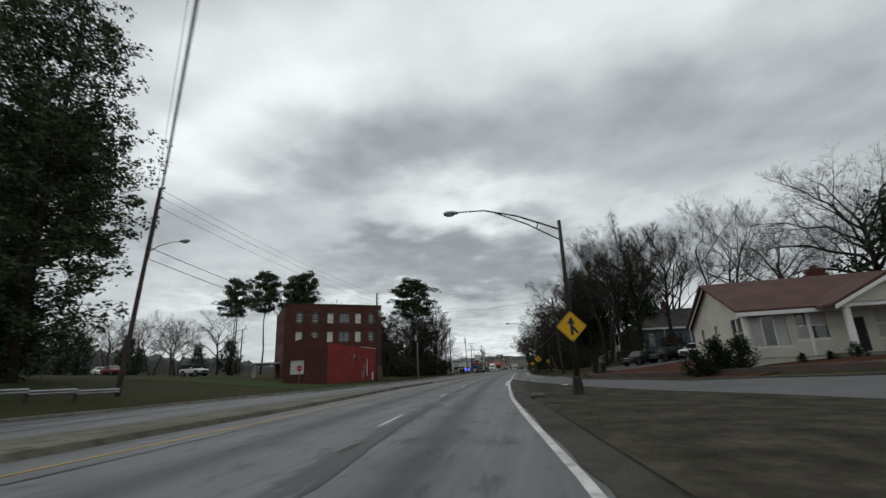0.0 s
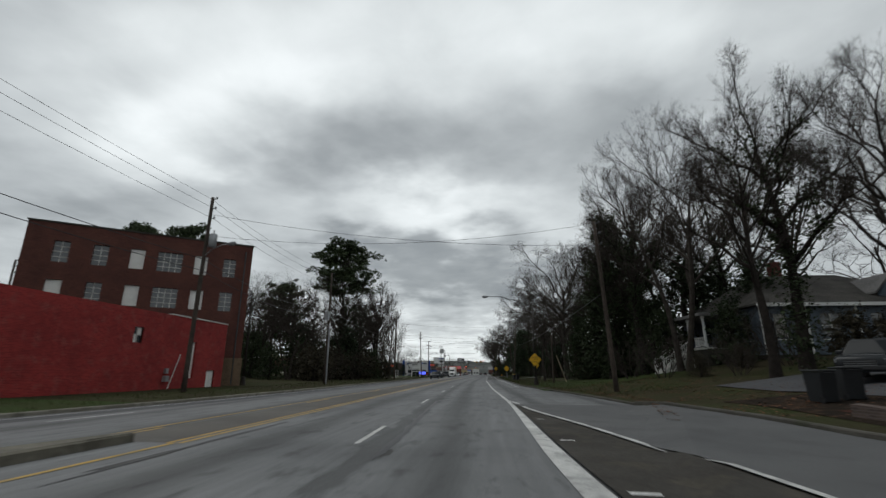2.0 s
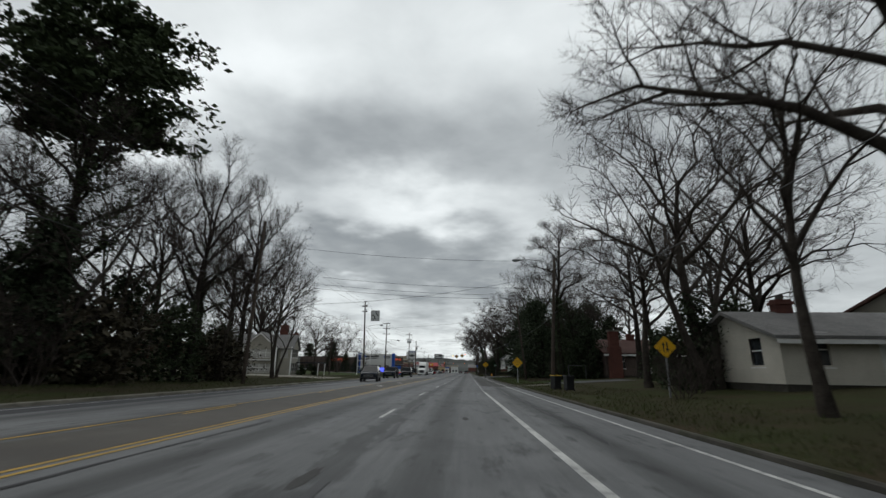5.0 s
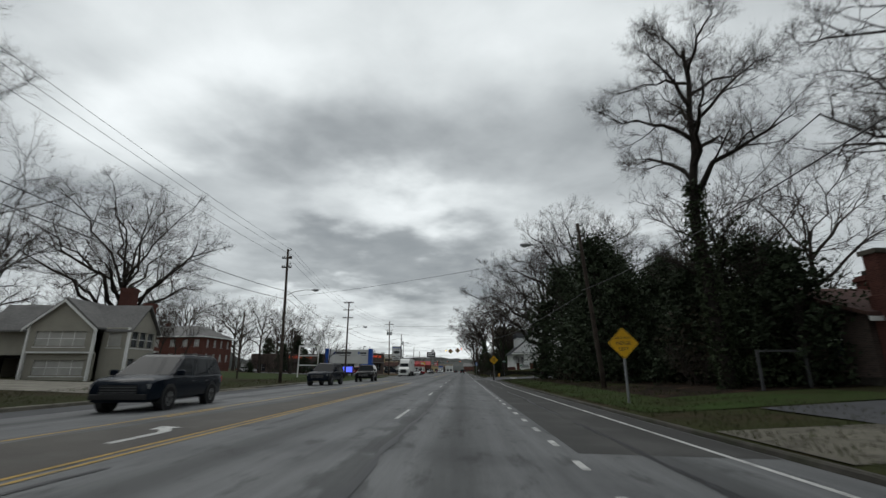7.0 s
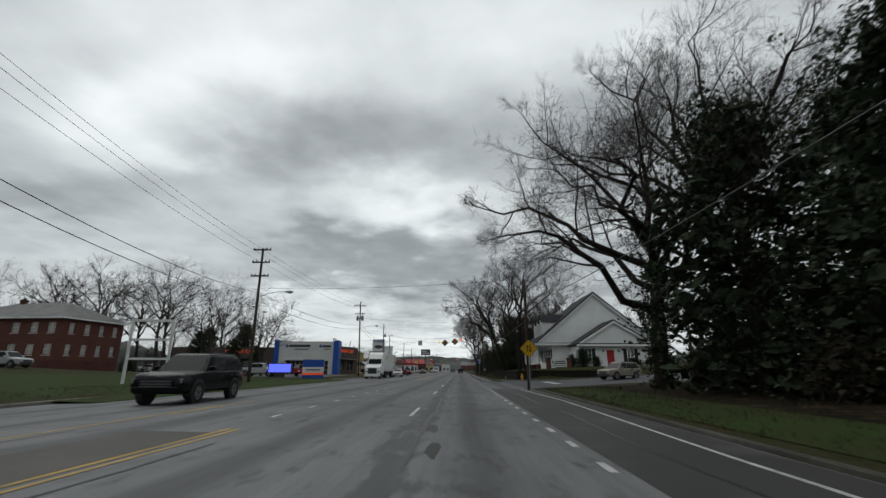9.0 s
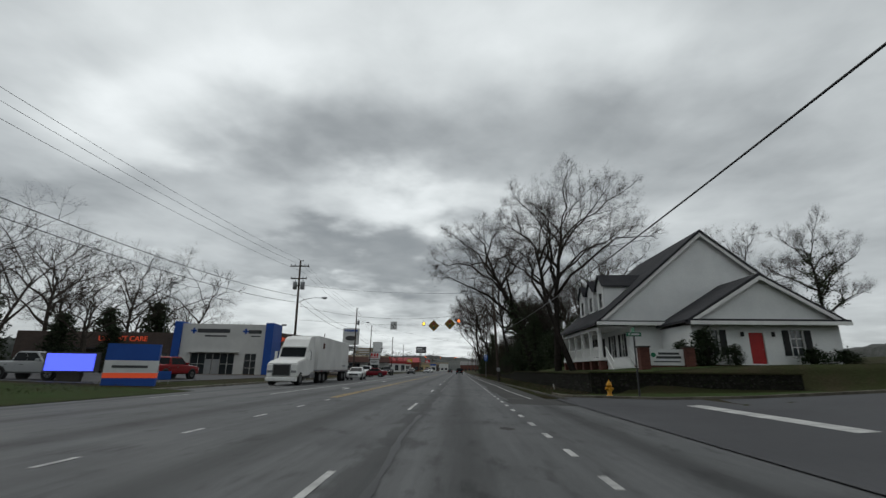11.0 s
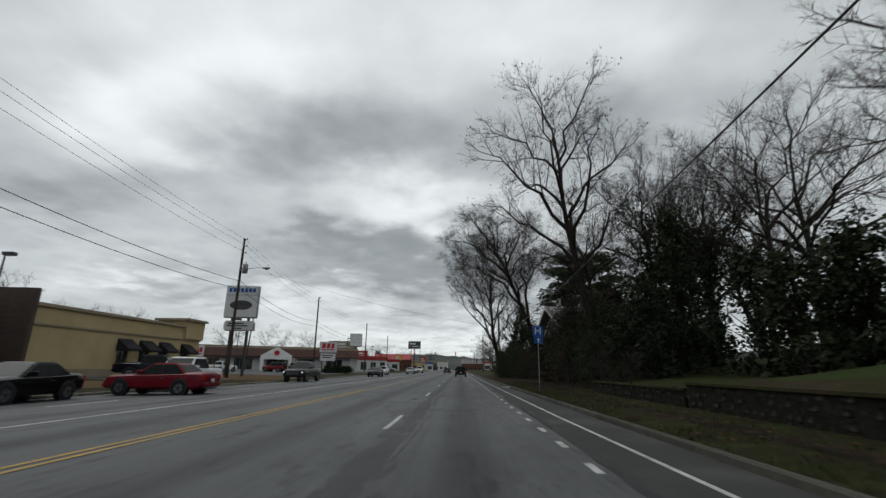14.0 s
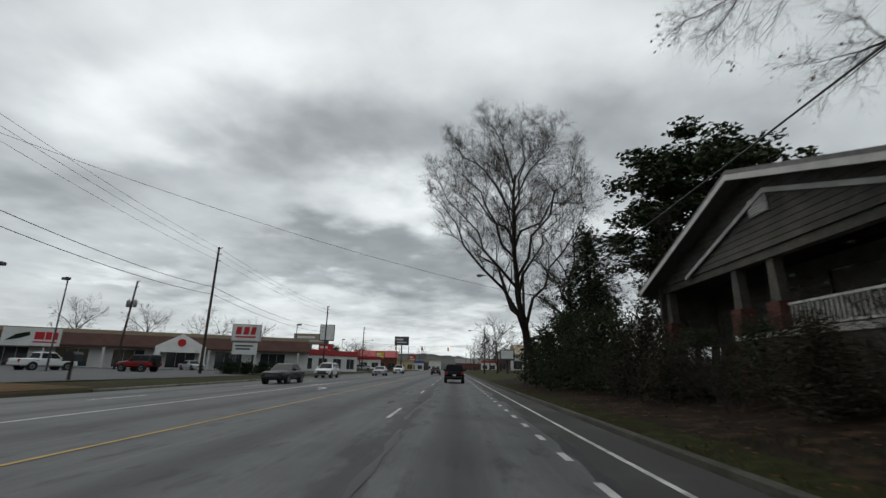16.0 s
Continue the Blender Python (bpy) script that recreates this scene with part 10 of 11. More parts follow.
def semi_truck(x, y, turn):
    """White sleeper tractor with a white box trailer; nose along -y."""
    c = thing("semi_truck", pose(x, y, road_z(x, y), 0, 0, turn), "white semi truck with a long plain white box trailer", "truck")
    b = bmesh.new()
    prism(b, [(0.0, 0.6), (0.0, 1.6), (0.3, 1.78), (1.75, 2.0), (2.15, 2.1), (2.55, 2.95), (4.6, 3.05), (4.6, 0.75)], "x", -1.15, 1.15)
    bmesh.ops.bevel(b, geom=b.edges[:], offset=0.08, segments=2, affect="EDGES")
    cab = part("cab", b, "white", c, "white sleeper cab")
    b = bmesh.new()
    prism(b, [(2.6, 2.94), (3.1, 3.6), (3.6, 3.85), (4.6, 3.95), (4.6, 3.04)], "x", -1.05, 1.05)
    part("fairing", b, "white", cab)
    b = bmesh.new()
    prism(b, [(2.17, 2.16), (2.51, 2.88), (2.47, 2.89), (2.13, 2.17)], "x", -0.98, 0.98)
    part("windscreen", b, "car_glass", cab)
    for s in (1, -1):
        part("side_window", boxes((min(s * 1.15, s * 1.17), max(s * 1.15, s * 1.17), 2.55, 3.4, 1.95, 2.65)), "car_glass", cab)
        part("headlamp", boxes((min(s * 0.7, s * 1.1), max(s * 0.7, s * 1.1), -0.03, 0.3, 0.95, 1.12), bevel=0.03), "lamp_lens", cab)
        part("mirror", boxes((min(s * 1.25, s * 1.45), max(s * 1.25, s * 1.45), 2.2, 2.3, 1.9, 2.6)), "white", cab)
        part("fuel_tank", boxes((min(s * 0.75, s * 1.15), max(s * 0.75, s * 1.15), 3.5, 4.9, 0.5, 0.95)), "steel", c)
    gr = part("grille", boxes((-0.6, 0.6, -0.03, 0.06, 0.78, 1.5)), "black", cab)
    part("grille_frame", boxes((-0.68, -0.6, -0.045, 0.06, 0.72, 1.56), (0.6, 0.68, -0.045, 0.06, 0.72, 1.56), (-0.6, 0.6, -0.045, 0.06, 1.5, 1.56), (-0.6, 0.6, -0.045, 0.06, 0.72, 0.78)), "rim", gr)
    part("visor", boxes((-1.0, 1.0, 2.3, 2.62, 2.93, 3.0)), "white", cab)
    part("bumper", boxes((-1.15, 1.15, -0.12, 0.3, 0.32, 0.62), bevel=0.05), "white", cab)
    part("chassis", boxes((-0.5, 0.5, 1.0, 8.0, 0.6, 0.85)), "black", c)
    tr = part("trailer", boxes((-1.28, 1.28, 5.2, 17.8, 1.15, 4.05), bevel=0.03), "white", c, "plain white box trailer")
    for k in range(24):
        for s in (1, -1):
            part("rib", boxes((min(s * 1.28, s * 1.295), max(s * 1.28, s * 1.295), 5.5 + k * 0.52, 5.53 + k * 0.52, 1.25, 3.95)), "white", tr)
    part("side_rail", boxes((-1.31, 1.31, 5.22, 17.78, 1.02, 1.14)), "steel", tr)
    for k in range(5):
        part("marker_lamp", boxes((1.31, 1.325, 6.4 + k * 2.6, 6.7 + k * 2.6, 1.05, 1.11), (-1.325, -1.31, 6.4 + k * 2.6, 6.7 + k * 2.6, 1.05, 1.11)), "lamp_red", tr)
    for x0 in (-1.3, 1.283):
        part("logo", boxes((x0, x0 + 0.017, 6.5, 7.1, 3.0, 3.5)), "brick", tr)
        part("logo", boxes((x0, x0 + 0.017, 14.9, 16.4, 1.5, 1.64)), "steel", tr)
    part("landing_leg", boxes((-0.9, -0.75, 8.6, 8.8, 0.2, 1.0), (0.75, 0.9, 8.6, 8.8, 0.2, 1.0)), "steel", tr)
    part("underride_guard", boxes((-1.1, 1.1, 17.65, 17.75, 0.5, 0.65), (-0.8, -0.7, 17.65, 17.75, 0.65, 1.0), (0.7, 0.8, 17.65, 17.75, 0.65, 1.0)), "steel", tr)
    for wy in (1.0, 6.4, 7.7, 15.4, 16.7):
        for s in (1, -1):
            a = bmesh.new()
            wheel_disc(a, (s * 1.0, wy, 0.5), 0.5, 0.2 if wy > 2 else 0.15, 22)
            wh = part("wheel", a, "tyre", c)
            a = bmesh.new()
            wheel_disc(a, (s * (1.205 if wy > 2 else 1.155), wy, 0.5), 0.28, 0.02, 16)
            part("rim", a, "rim", wh)
    return c


for nm, cl in (("navy", (0.008, 0.012, 0.02)), ("charcoal", (0.022, 0.024, 0.026)), ("black_car", (0.006, 0.006, 0.007)), ("white_car", (0.68, 0.69, 0.69)), ("red_car", (0.22, 0.018, 0.02)), ("teal", (0.05, 0.25, 0.28)), ("silver", (0.36, 0.37, 0.38)), ("tan_car", (0.25, 0.22, 0.18)), ("maroon", (0.16, 0.012, 0.02))):
    paint(nm, cl)
# traffic towards the camera
car("van", "navy", -10.4, 147.6, 6, "dark navy minivan in the far lanes")
car("bigsuv", "navy", -12.4, 173.6, 0, "dark blue older sport utility vehicle in the far lanes")
car("bigsuv", "black_car", -11.4, 186.6, 4, "large black sport utility vehicle with chrome grille")
semi_truck(-13.4, 236.3, 2)
car("sedan", "white_car", -12.3, 256.9, 4, "white sedan in the far lanes")
car("sedan", "black_car", -16.3, 272.4, 6, "black sedan in the far lanes")
car("pickup", "white_car", -16.4, 282.9, 3, "white pickup truck coming along the far lanes")
car("sedan", "charcoal", -12.8, 325.5, 0, "dark grey sedan in the far lanes")
car("pickup", "charcoal", -15.4, 300.6, 0, "dark grey pickup truck with lit headlamps", True)
car("suv", "white_car", -15.2, 346, 0, "white sport utility vehicle in the far lanes")
car("sedan", "silver", -11.4, 362, 0, "silver sedan in the far lanes")
car("pickup", "white_car", -12, 392, 0, "white pickup truck in the far lanes", True)
car("suv", "maroon", -15.5, 418, 0, "maroon sport utility vehicle in the far lanes")
# traffic ahead, going the same way
car("suv", "black_car", 0.1, 337, 180, "black sport utility vehicle ahead on the road")
car("sedan", "charcoal", -3.5, 382, 180, "dark sedan ahead on the road")
car("suv", "silver", 0.0, 440, 180, "silver sport utility vehicle ahead on the road")
# parked
car("suv", "charcoal", 19.3, 60.4, -50, "dark grey car parked in front of the blue house")
car("suv", "black_car", 22.4, 60.2, -52, "black sport utility vehicle parked in front of the blue house")
car("suv", "white_car", 25.8, 59.8, -54, "white sport utility vehicle parked in front of the blue house")
car("jeep", "white_car", -45, 62.5, 82, "white boxy four-wheel drive parked on a rise")
car("sedan", "maroon", -57, 60, 70, "dark red sedan parked on a rise")
car("sedan", "white_car", -66, 66, 60, "white sedan parked far up the drive")
car("pickup", "red_car", -24.9, 240.6, 176, "red pickup truck parked by the clinic")
car("pickup", "silver", -29, 232.6, 92, "silver pickup truck parked in the clinic lot")
car("sedan", "white_car", -56, 249, 90, "white sedan parked by the clinic")
car("suv", "silver", -50, 216, 90, "silver car parked at the lawn's far edge")
car("sedan", "teal", -58, 203, 80, "teal car parked before the brick house")
car("suv", "tan_car", 16.5, 216.5, -60, "tan car parked on the side street")
car("pickup", "navy", -24.6, 292.4, 110, "dark blue pickup truck leaving the restaurant drive")
car("suv", "white_car", -41, 279, 90, "pale sport utility vehicle parked by the restaurant")
car("sedan", "maroon", -14.2, 277.6, -90, "dark red sedan turning into the restaurant drive")
car("sedan", "teal", -49.5, 336, 70, "teal sedan parked at the strip mall")
car("pickup", "white_car", -43.5, 338.5, 165, "white pickup truck parked at the strip mall")
car("jeep", "red_car", -34.6, 340.5, -100, "red jeep with a black soft top in the lot")
car("suv", "white_car", -57, 333, 60, "white sport utility vehicle parked at the strip mall")
for i, (x, y, cl) in enumerate(((-40, 360, "silver"), (-37, 372, "white_car"), (-34, 384, "charcoal"), (-30, 398, "white_car"), (-33, 412, "red_car"), (-28, 432, "silver"), (-29, 446, "white_car"))):
    car("suv" if i % 2 else "sedan", cl, x, y, 60 + 9 * i, {"silver": "silver", "white_car": "white", "charcoal": "dark grey", "red_car": "red"}[cl] + " car parked along the shopping strip", group="parked cars")

# ---- smaller things along the road ----
def stone_wall(name, x0, y0, x1, y1, low, high, label, pieces=0, thick=0.4):
    """A rubble wall from one plan point to another; the first pieces are stones of their own, the rest one mesh."""
    ln = math.hypot(x1 - x0, y1 - y0)
    turn = math.degrees(math.atan2(y1 - y0, x1 - x0))
    base = thing(name, pose(x0, y0, low, 0, 0, turn), label, "wall", kind="structure")
    h = high - low
    core = part("core", boxes((0, ln, -thick, 0.0, -0.5, h - 0.04)), "mortar", base, "dark mossy mortar core")
    part("cap", boxes((-0.05, ln + 0.05, -thick - 0.05, 0.07, h - 0.06, h + 0.02)), "grass", base, "turf lying over the wall's top")
    rnd = random.Random(int(ln * 10))
    def stone(seed, w, hh):
        q = random.Random(seed)
        b = bmesh.new()
        out = [(u * w * q.uniform(0.42, 0.5), v * hh * q.uniform(0.42, 0.5)) for u, v in ((-1, -0.7), (-0.6, -1), (0.7, -1), (1, -0.5), (0.95, 0.8), (0.4, 1), (-0.8, 0.95))]
        prism(b, out, "y", -0.06, q.uniform(0.0, 0.03))
        return part("stone", b, "stone", base)
    shapes = []
    rest = ([], [])
    n = 0
    z = 0.1
    while z < h - 0.12:
        rh = rnd.uniform(0.15, 0.24)
        x = rnd.uniform(0, 0.2)
        while x < ln - 0.2:
            w = rnd.uniform(0.2, 0.5)
            if rnd.random() < 0.8:
                if n < pieces:
                    if len(shapes) < 14:
                        ob = stone(len(shapes) + 3, 0.36, 0.2)
                        shapes.append(ob.data)
                    else:
                        ob = new("stone", rnd.choice(shapes))
                        ob.parent = base
                    ob.matrix_local = Matrix.Translation((x + w / 2, rnd.uniform(-0.03, 0.02), z + rh / 2 + rnd.uniform(-0.05, 0.05))) @ Matrix.Rotation(rnd.uniform(-0.22, 0.22), 4, "Y") @ Matrix.Diagonal((w / 0.36 * 0.95, 1, rh / 0.2 * rnd.uniform(0.75, 1.2), 1))
                    n += 1
                else:
                    d = rnd.uniform(0.0, 0.03)
                    k = len(rest[0])
                    pts = [(x + w * a, z + rh * b) for a, b in ((0.06, 0.1), (0.9, 0.05), (0.96, 0.85), (0.2, 0.95))]
                    rest[0].extend([(u, -0.05, v) for u, v in pts] + [(x + w / 2 + (u - x - w / 2) * 0.85, d, z + rh / 2 + (v - z - rh / 2) * 0.85) for u, v in pts])
                    rest[1].append((k + 7, k + 6, k + 5, k + 4))
                    rest[1].extend((k + i, k + 4 + i, k + 4 + (i + 1) % 4, k + (i + 1) % 4) for i in range(4))
            x += w
        z += rh
    if rest[0]:
        tagged(part("stones", rest, "stone", base), kind="stuff")
    return base


stone_wall("retaining_wall", 7.25, 228.2, 7.0, 262.0, -0.15, 1.08, "dark mossy rubble stone retaining wall with scattered pale stones", 290)
stone_wall("retaining_wall", 18.0, 227.0, 7.25, 227.9, 0.1, 1.15, "dark rubble stone wall along the side street")
stone_wall("retaining_wall", 7.5, 263.0, 7.5, 271.8, -0.15, 0.82, "low mossy rubble stone wall edging a lawn", 70)
stone_wall("retaining_wall", 7.5, 272.0, 7.2, 281.5, -0.15, 0.62, "low broken rubble stone wall under a lawn", 80)


def flat_sign(x, y, h, label, w=0.06):
    return sign_post(x, y, h, label, "steel", w)


# no-entry sign by the brick annex
s = flat_sign(-23.2, 54.5, 2.2, "white no-entry sign with a red disc on a thin post")
put(part("sign_plate", boxes((-0.38, 0.38, 0, 0.01, -0.38, 0.38)), "sign_white", s, "white square plate"), L(0, -0.05, 1.95))
b = bmesh.new()
wheel_disc(b, (0, -0.056, 1.95), 0.35, 0.005, 24, "y")
d = part("disc", b, "sign_red", s, "red disc")
part("bar", boxes((-0.26, 0.26, -0.068, -0.062, 1.9, 2.0)), "sign_white", d)

# hospital sign
s = thing("road_sign", on_ground(4.76, 284.2), "blue hospital sign with a white letter and arrow plate", "road sign", "roadside signs")
part("post", tube(bmesh.new(), [(0, 0, -0.4), (0.03, 0, 3.75)], 0.03, 6), "steel", s)
pl = put(part("sign_plate", boxes((-0.31, 0.31, 0, 0.01, -0.31, 0.31)), "sign_blue", s, "blue square plate"), L(0.02, -0.06, 3.56))
lettering("H", 0.62, facing(0, -0.004, 0.0), "sign_white", pl, 0.003)
pl = put(part("arrow_plate", boxes((-0.27, 0.27, 0, 0.01, -0.2, 0.2)), "sign_blue", s, "small blue arrow plate"), L(0.04, -0.06, 3.02))
b = bmesh.new()
prism(b, [(-0.03, -0.14), (0.03, -0.14), (0.03, 0.03), (0.1, 0.03), (0, 0.15), (-0.1, 0.03), (-0.03, 0.03)], "y", -0.006, -0.001)
part("arrow", b, "sign_white", pl)

# street-name sign at the side street
s = sign_post(8.55, 224.6, 3.0, "green street-name sign on a thin steel post", "steel_dark", 0.04)
pl = put(part("sign_plate", boxes((-0.36, 0.36, 0, 0.01, -0.1, 0.1)), "sign_green", s, "green street-name plate"), L(0, -0.03, 3.05))
bars(pl, Matrix.Identity(4), [(-0.26, -0.2, -0.045, 0.045), (-0.12, 0.26, -0.045, 0.045)], "sign_white")
put(part("sign_plate", boxes((-0.36, 0.36, 0, 0.01, -0.1, 0.1)), "sign_green", s, "green street-name plate"), L(0, 0.0, 3.28, 80))

# brick piers with the white board of the house behind the wall
pz = ground_z(12.4, 233.3)
s = thing("yard_sign", pose(12.4, 233.3, pz, 0, 0, -3), "white painted board between two red brick piers", "sign")
for x in (-0.3, 2.6):
    p = part("pier", boxes((x, x + 0.62, -0.31, 0.31, -0.3, 1.45)), "brick", s)
    part("cap", boxes((x - 0.06, x + 0.68, -0.37, 0.37, 1.45, 1.55)), "concrete_dark", p)
bd = part("board", boxes((0.34, 2.58, -0.06, 0.06, 0.3, 1.35)), "sign_white", s, "white board")
bars(bd, L(0, -0.035), [(0.95, 2.3, 1.0, 1.14), (0.8, 2.4, 0.74, 0.9), (0.6, 2.35, 0.5, 0.58)], "steel_dark")
b = bmesh.new()
wheel_disc(b, (0.62, -0.065, 0.98), 0.16, 0.006, 12, "y")
part("logo", b, "sign_green", bd)

# hydrant
h = thing("fire_hydrant", on_ground(7.6, 226.0), "yellow cast-iron fire hydrant with a dull base", "hydrant")
b = bmesh.new()
lathe(b, [(0.17, -0.1), (0.17, 0.06), (0.11, 0.08), (0.11, 0.5), (0.15, 0.52), (0.15, 0.57), (0.12, 0.62), (0.08, 0.72), (0.03, 0.76)], 14)
body = part("barrel", b, "hydrant", h, "", True)
for s_ in (1, -1):
    b = bmesh.new()
    wheel_disc(b, (s_ * 0.15, 0, 0.4), 0.065, 0.06, 10)
    part("nozzle", b, "hydrant", body)
b = bmesh.new()
wheel_disc(b, (0, -0.15, 0.36), 0.085, 0.06, 12, "y")
part("nozzle", b, "hydrant", body)
part("nut", boxes((-0.03, 0.03, -0.03, 0.03, 0.76, 0.82)), "hydrant", body)


def two_post_frame(x, y, turn, w, h, rails, label, material, r=0.1):
    f = thing("sign_frame", pose(x, y, ground_z(x, y), 0, 0, turn), label, "sign frame")
    for s_ in (0, w):
        part("post", boxes((s_ - r / 2, s_ + r / 2, -r / 2, r / 2, -0.4, h)), material, f)
    for z in rails:
        part("rail", boxes((r / 2, w - r / 2, -r * 0.4, r * 0.4, z - r / 2, z + r / 2)), material, f)
    return f


two_post_frame(-24.9, 200.5, 8, 2.9, 4.7, (1.8, 3.2, 4.62), "empty white two-post sign frame with cross rails", "white", 0.16)
two_post_frame(13.2, 152.4, 2, 2.1, 1.75, (1.7,), "dark empty two-post sign frame", "steel_dark", 0.1)

# clinic signs by the kerb
sx, sy = -20.4, 230.0
s = thing("monument_sign", pose(sx, sy, ground_z(sx, sy), 0, 0, 24), "blue and white clinic sign with an orange base stripe", "sign")
part("base", boxes((-1.4, 1.4, -0.25, 0.25, -0.3, 0.45)), "panel_blue", s, "blue base")
part("stripe", boxes((-1.4, 1.4, -0.26, 0.26, 0.45, 0.75)), "red_letter", s, "orange stripe")
pn = part("panel", boxes((-1.4, 1.4, -0.25, 0.25, 0.75, 1.5)), "sign_white", s, "white panel")
part("top_panel", boxes((-1.4, 1.4, -0.25, 0.25, 1.5, 2.5)), "panel_blue", s, "blue upper panel")
bars(pn, L(0, -0.235), [(-1.0, 0.9, 1.05, 1.2)], "steel_dark")
s = thing("led_sign", pose(-25.6, 231.5, ground_z(-25.6, 231.5), 0, 0, 8), "lit blue message board on a low dark base", "sign")
part("cabinet", boxes((-1.6, 1.6, -0.2, 0.2, 0.6, 1.9)), "steel_dark", s)
part("screen", boxes((-1.5, 1.5, -0.215, -0.2, 0.7, 1.8)), "blue_screen", s, "glowing blue screen")
part("base", boxes((-0.7, 0.7, -0.15, 0.15, -0.3, 0.6)), "concrete_dark", s)
s = thing("lawn_sign", on_ground(-20.2, 233.0), "small blue yard sign on wire legs", "sign")
part("plate", boxes((-0.45, 0.45, -0.01, 0.01, 0.3, 0.85)), "sign_blue", s)
for x in (-0.3, 0.3):
    part("leg", tube(bmesh.new(), [(x, 0.02, -0.1), (x, 0.02, 0.6)], 0.012, 5), "steel", s)

# pylon sign of the restaurant: lettering is a brand, so plain shapes
px_, py_ = -25.1, 306.0
s = thing("pylon_sign", pose(px_, py_, ground_z(px_, py_), 0, 0, 6), "tall white restaurant pylon sign with blue shapes and reader board", "sign")
for x in (-0.9, 0.9):
    part("post", boxes((x - 0.13, x + 0.13, 0.05, 0.3, -0.4, 6.6)), "steel_dark", s)
pn = part("panel", boxes((-1.85, 1.85, -0.2, 0.4, 6.35, 10.1), bevel=0.12), "sign_back", s, "white sign box")
part("face", boxes((-1.75, 1.75, -0.23, -0.205, 9.0, 10.0)), "sign_white", pn)
part("face", boxes((-1.75, 1.75, -0.23, -0.205, 6.45, 8.9)), "sign_white", pn)
bars(pn, L(0, -0.225), [(-1.5 + 0.44 * k, -1.18 + 0.44 * k, 9.3, 9.75) for k in range(7)], "panel_blue")
b = bmesh.new()
lathe(b, [(0.02, -0.01), (1.0, 0.0), (1.0, 0.02), (0.02, 0.025)], 20)
fig = part("logo", b, "steel_dark", pn, "dark oval emblem")
fig.matrix_local = Matrix.Translation((0, -0.235, 7.8)) @ Matrix.Rotation(radians(90), 4, "X") @ Matrix.Diagonal((1.25, 0.55, 1, 1))
rb = part("reader_board", boxes((-1.7, 1.7, -0.2, 0.35, 4.9, 6.05), bevel=0.2), "sign_back", s, "white reader board")
part("face", boxes((-1.55, 1.55, -0.225, -0.205, 5.0, 5.95)), "sign_white", rb)
bars(rb, L(0, -0.225), [(-1.2, 0.6, 5.65, 5.8), (-1.3, 1.0, 5.4, 5.53), (-0.5, 0.4, 5.12, 5.25)], "black")

# pylon of the hardware shop
s = thing("pylon_sign", pose(-27.5, 350, ground_z(-27.5, 350), 0, 0, 14), "white hardware pylon sign with red shapes", "sign")
for x in (-1.1, 1.1):
    part("post", boxes((x - 0.12, x + 0.12, 0.0, 0.24, -0.4, 4.0)), "steel_dark", s)
pn = part("panel", boxes((-1.8, 1.8, -0.2, 0.3, 4.0, 6.2)), "sign_back", s)
part("face", boxes((-1.7, 1.7, -0.22, -0.205, 4.1, 6.1)), "sign_white", pn)
for a, c in ((-1.35, -0.55), (-0.4, 0.4), (0.5, 1.2)):
    b = bmesh.new()
    prism(b, [(a, 4.85), (c - 0.1, 4.85), (c, 5.85), (a + 0.15, 5.85)], "y", -0.24, -0.222)
    part("logo", b, "sign_red", pn)
part("logo", boxes((-1.3, 1.2, -0.24, -0.222, 4.45, 4.65)), "sign_red", pn)
rb = part("reader_board", boxes((-1.5, 1.5, -0.12, 0.2, 2.3, 3.8)), "sign_white", s, "white reader board")
bars(rb, L(0, -0.105), [(-1.2, 1.0, 3.3, 3.5), (-1.1, 0.7, 2.9, 3.1)], "steel_dark")


def billboard(x, y, turn, w, z0, z1, face, label):
    s = thing("billboard", pose(x, y, ground_z(x, y), 0, 0, turn), label, "billboard", "billboards")
    part("post", tube(bmesh.new(), [(0, 0.5, -0.5), (0, 0.5, z1 - 0.4)], 0.3, 10), "steel_dark", s)
    pn = part("panel", boxes((-w / 2, w / 2, -0.2, 0.2, z0, z1)), "steel_dark", s)
    part("face", boxes((-w / 2 + 0.2, w / 2 - 0.2, -0.23, -0.205, z0 + 0.2, z1 - 0.2)), face, pn)
    bars(pn, L(0, -0.23), [(-w * 0.4, w * 0.1, z0 + 0.55 * (z1 - z0), z0 + 0.75 * (z1 - z0)), (-w * 0.35, w * 0.35, z0 + 0.25 * (z1 - z0), z0 + 0.38 * (z1 - z0))], "sign_white")
    part("catwalk", boxes((-w / 2, w / 2, -0.8, -0.2, z0 - 0.15, z0 - 0.05)), "steel_dark", s)


billboard(-50.6, 450, 6, 12.2, 8.4, 12.0, "trim_tan", "wide brown roadside billboard on a steel post")
billboard(-44, 446, 6, 5.0, 9.6, 15.0, "sign_white", "white tower sign beside a billboard")
billboard(-26.5, 520, 4, 7.2, 12.2, 16.4, "steel_dark", "dark billboard on a steel post")
billboard(-32, 404, 8, 3.6, 4.0, 6.4, "sign_red", "red shop pylon sign on a post")
billboard(-29, 470, 6, 3.4, 4.4, 7.0, "sign_yellow", "yellow shop pylon sign on a post")
billboard(9.5, 372, -6, 2.6, 2.4, 4.2, "sign_white", "small white yard sign board")
billboard(-24.5, 560, 4, 4.0, 5.0, 8.5, "sign_red", "red and white shop sign on a post")
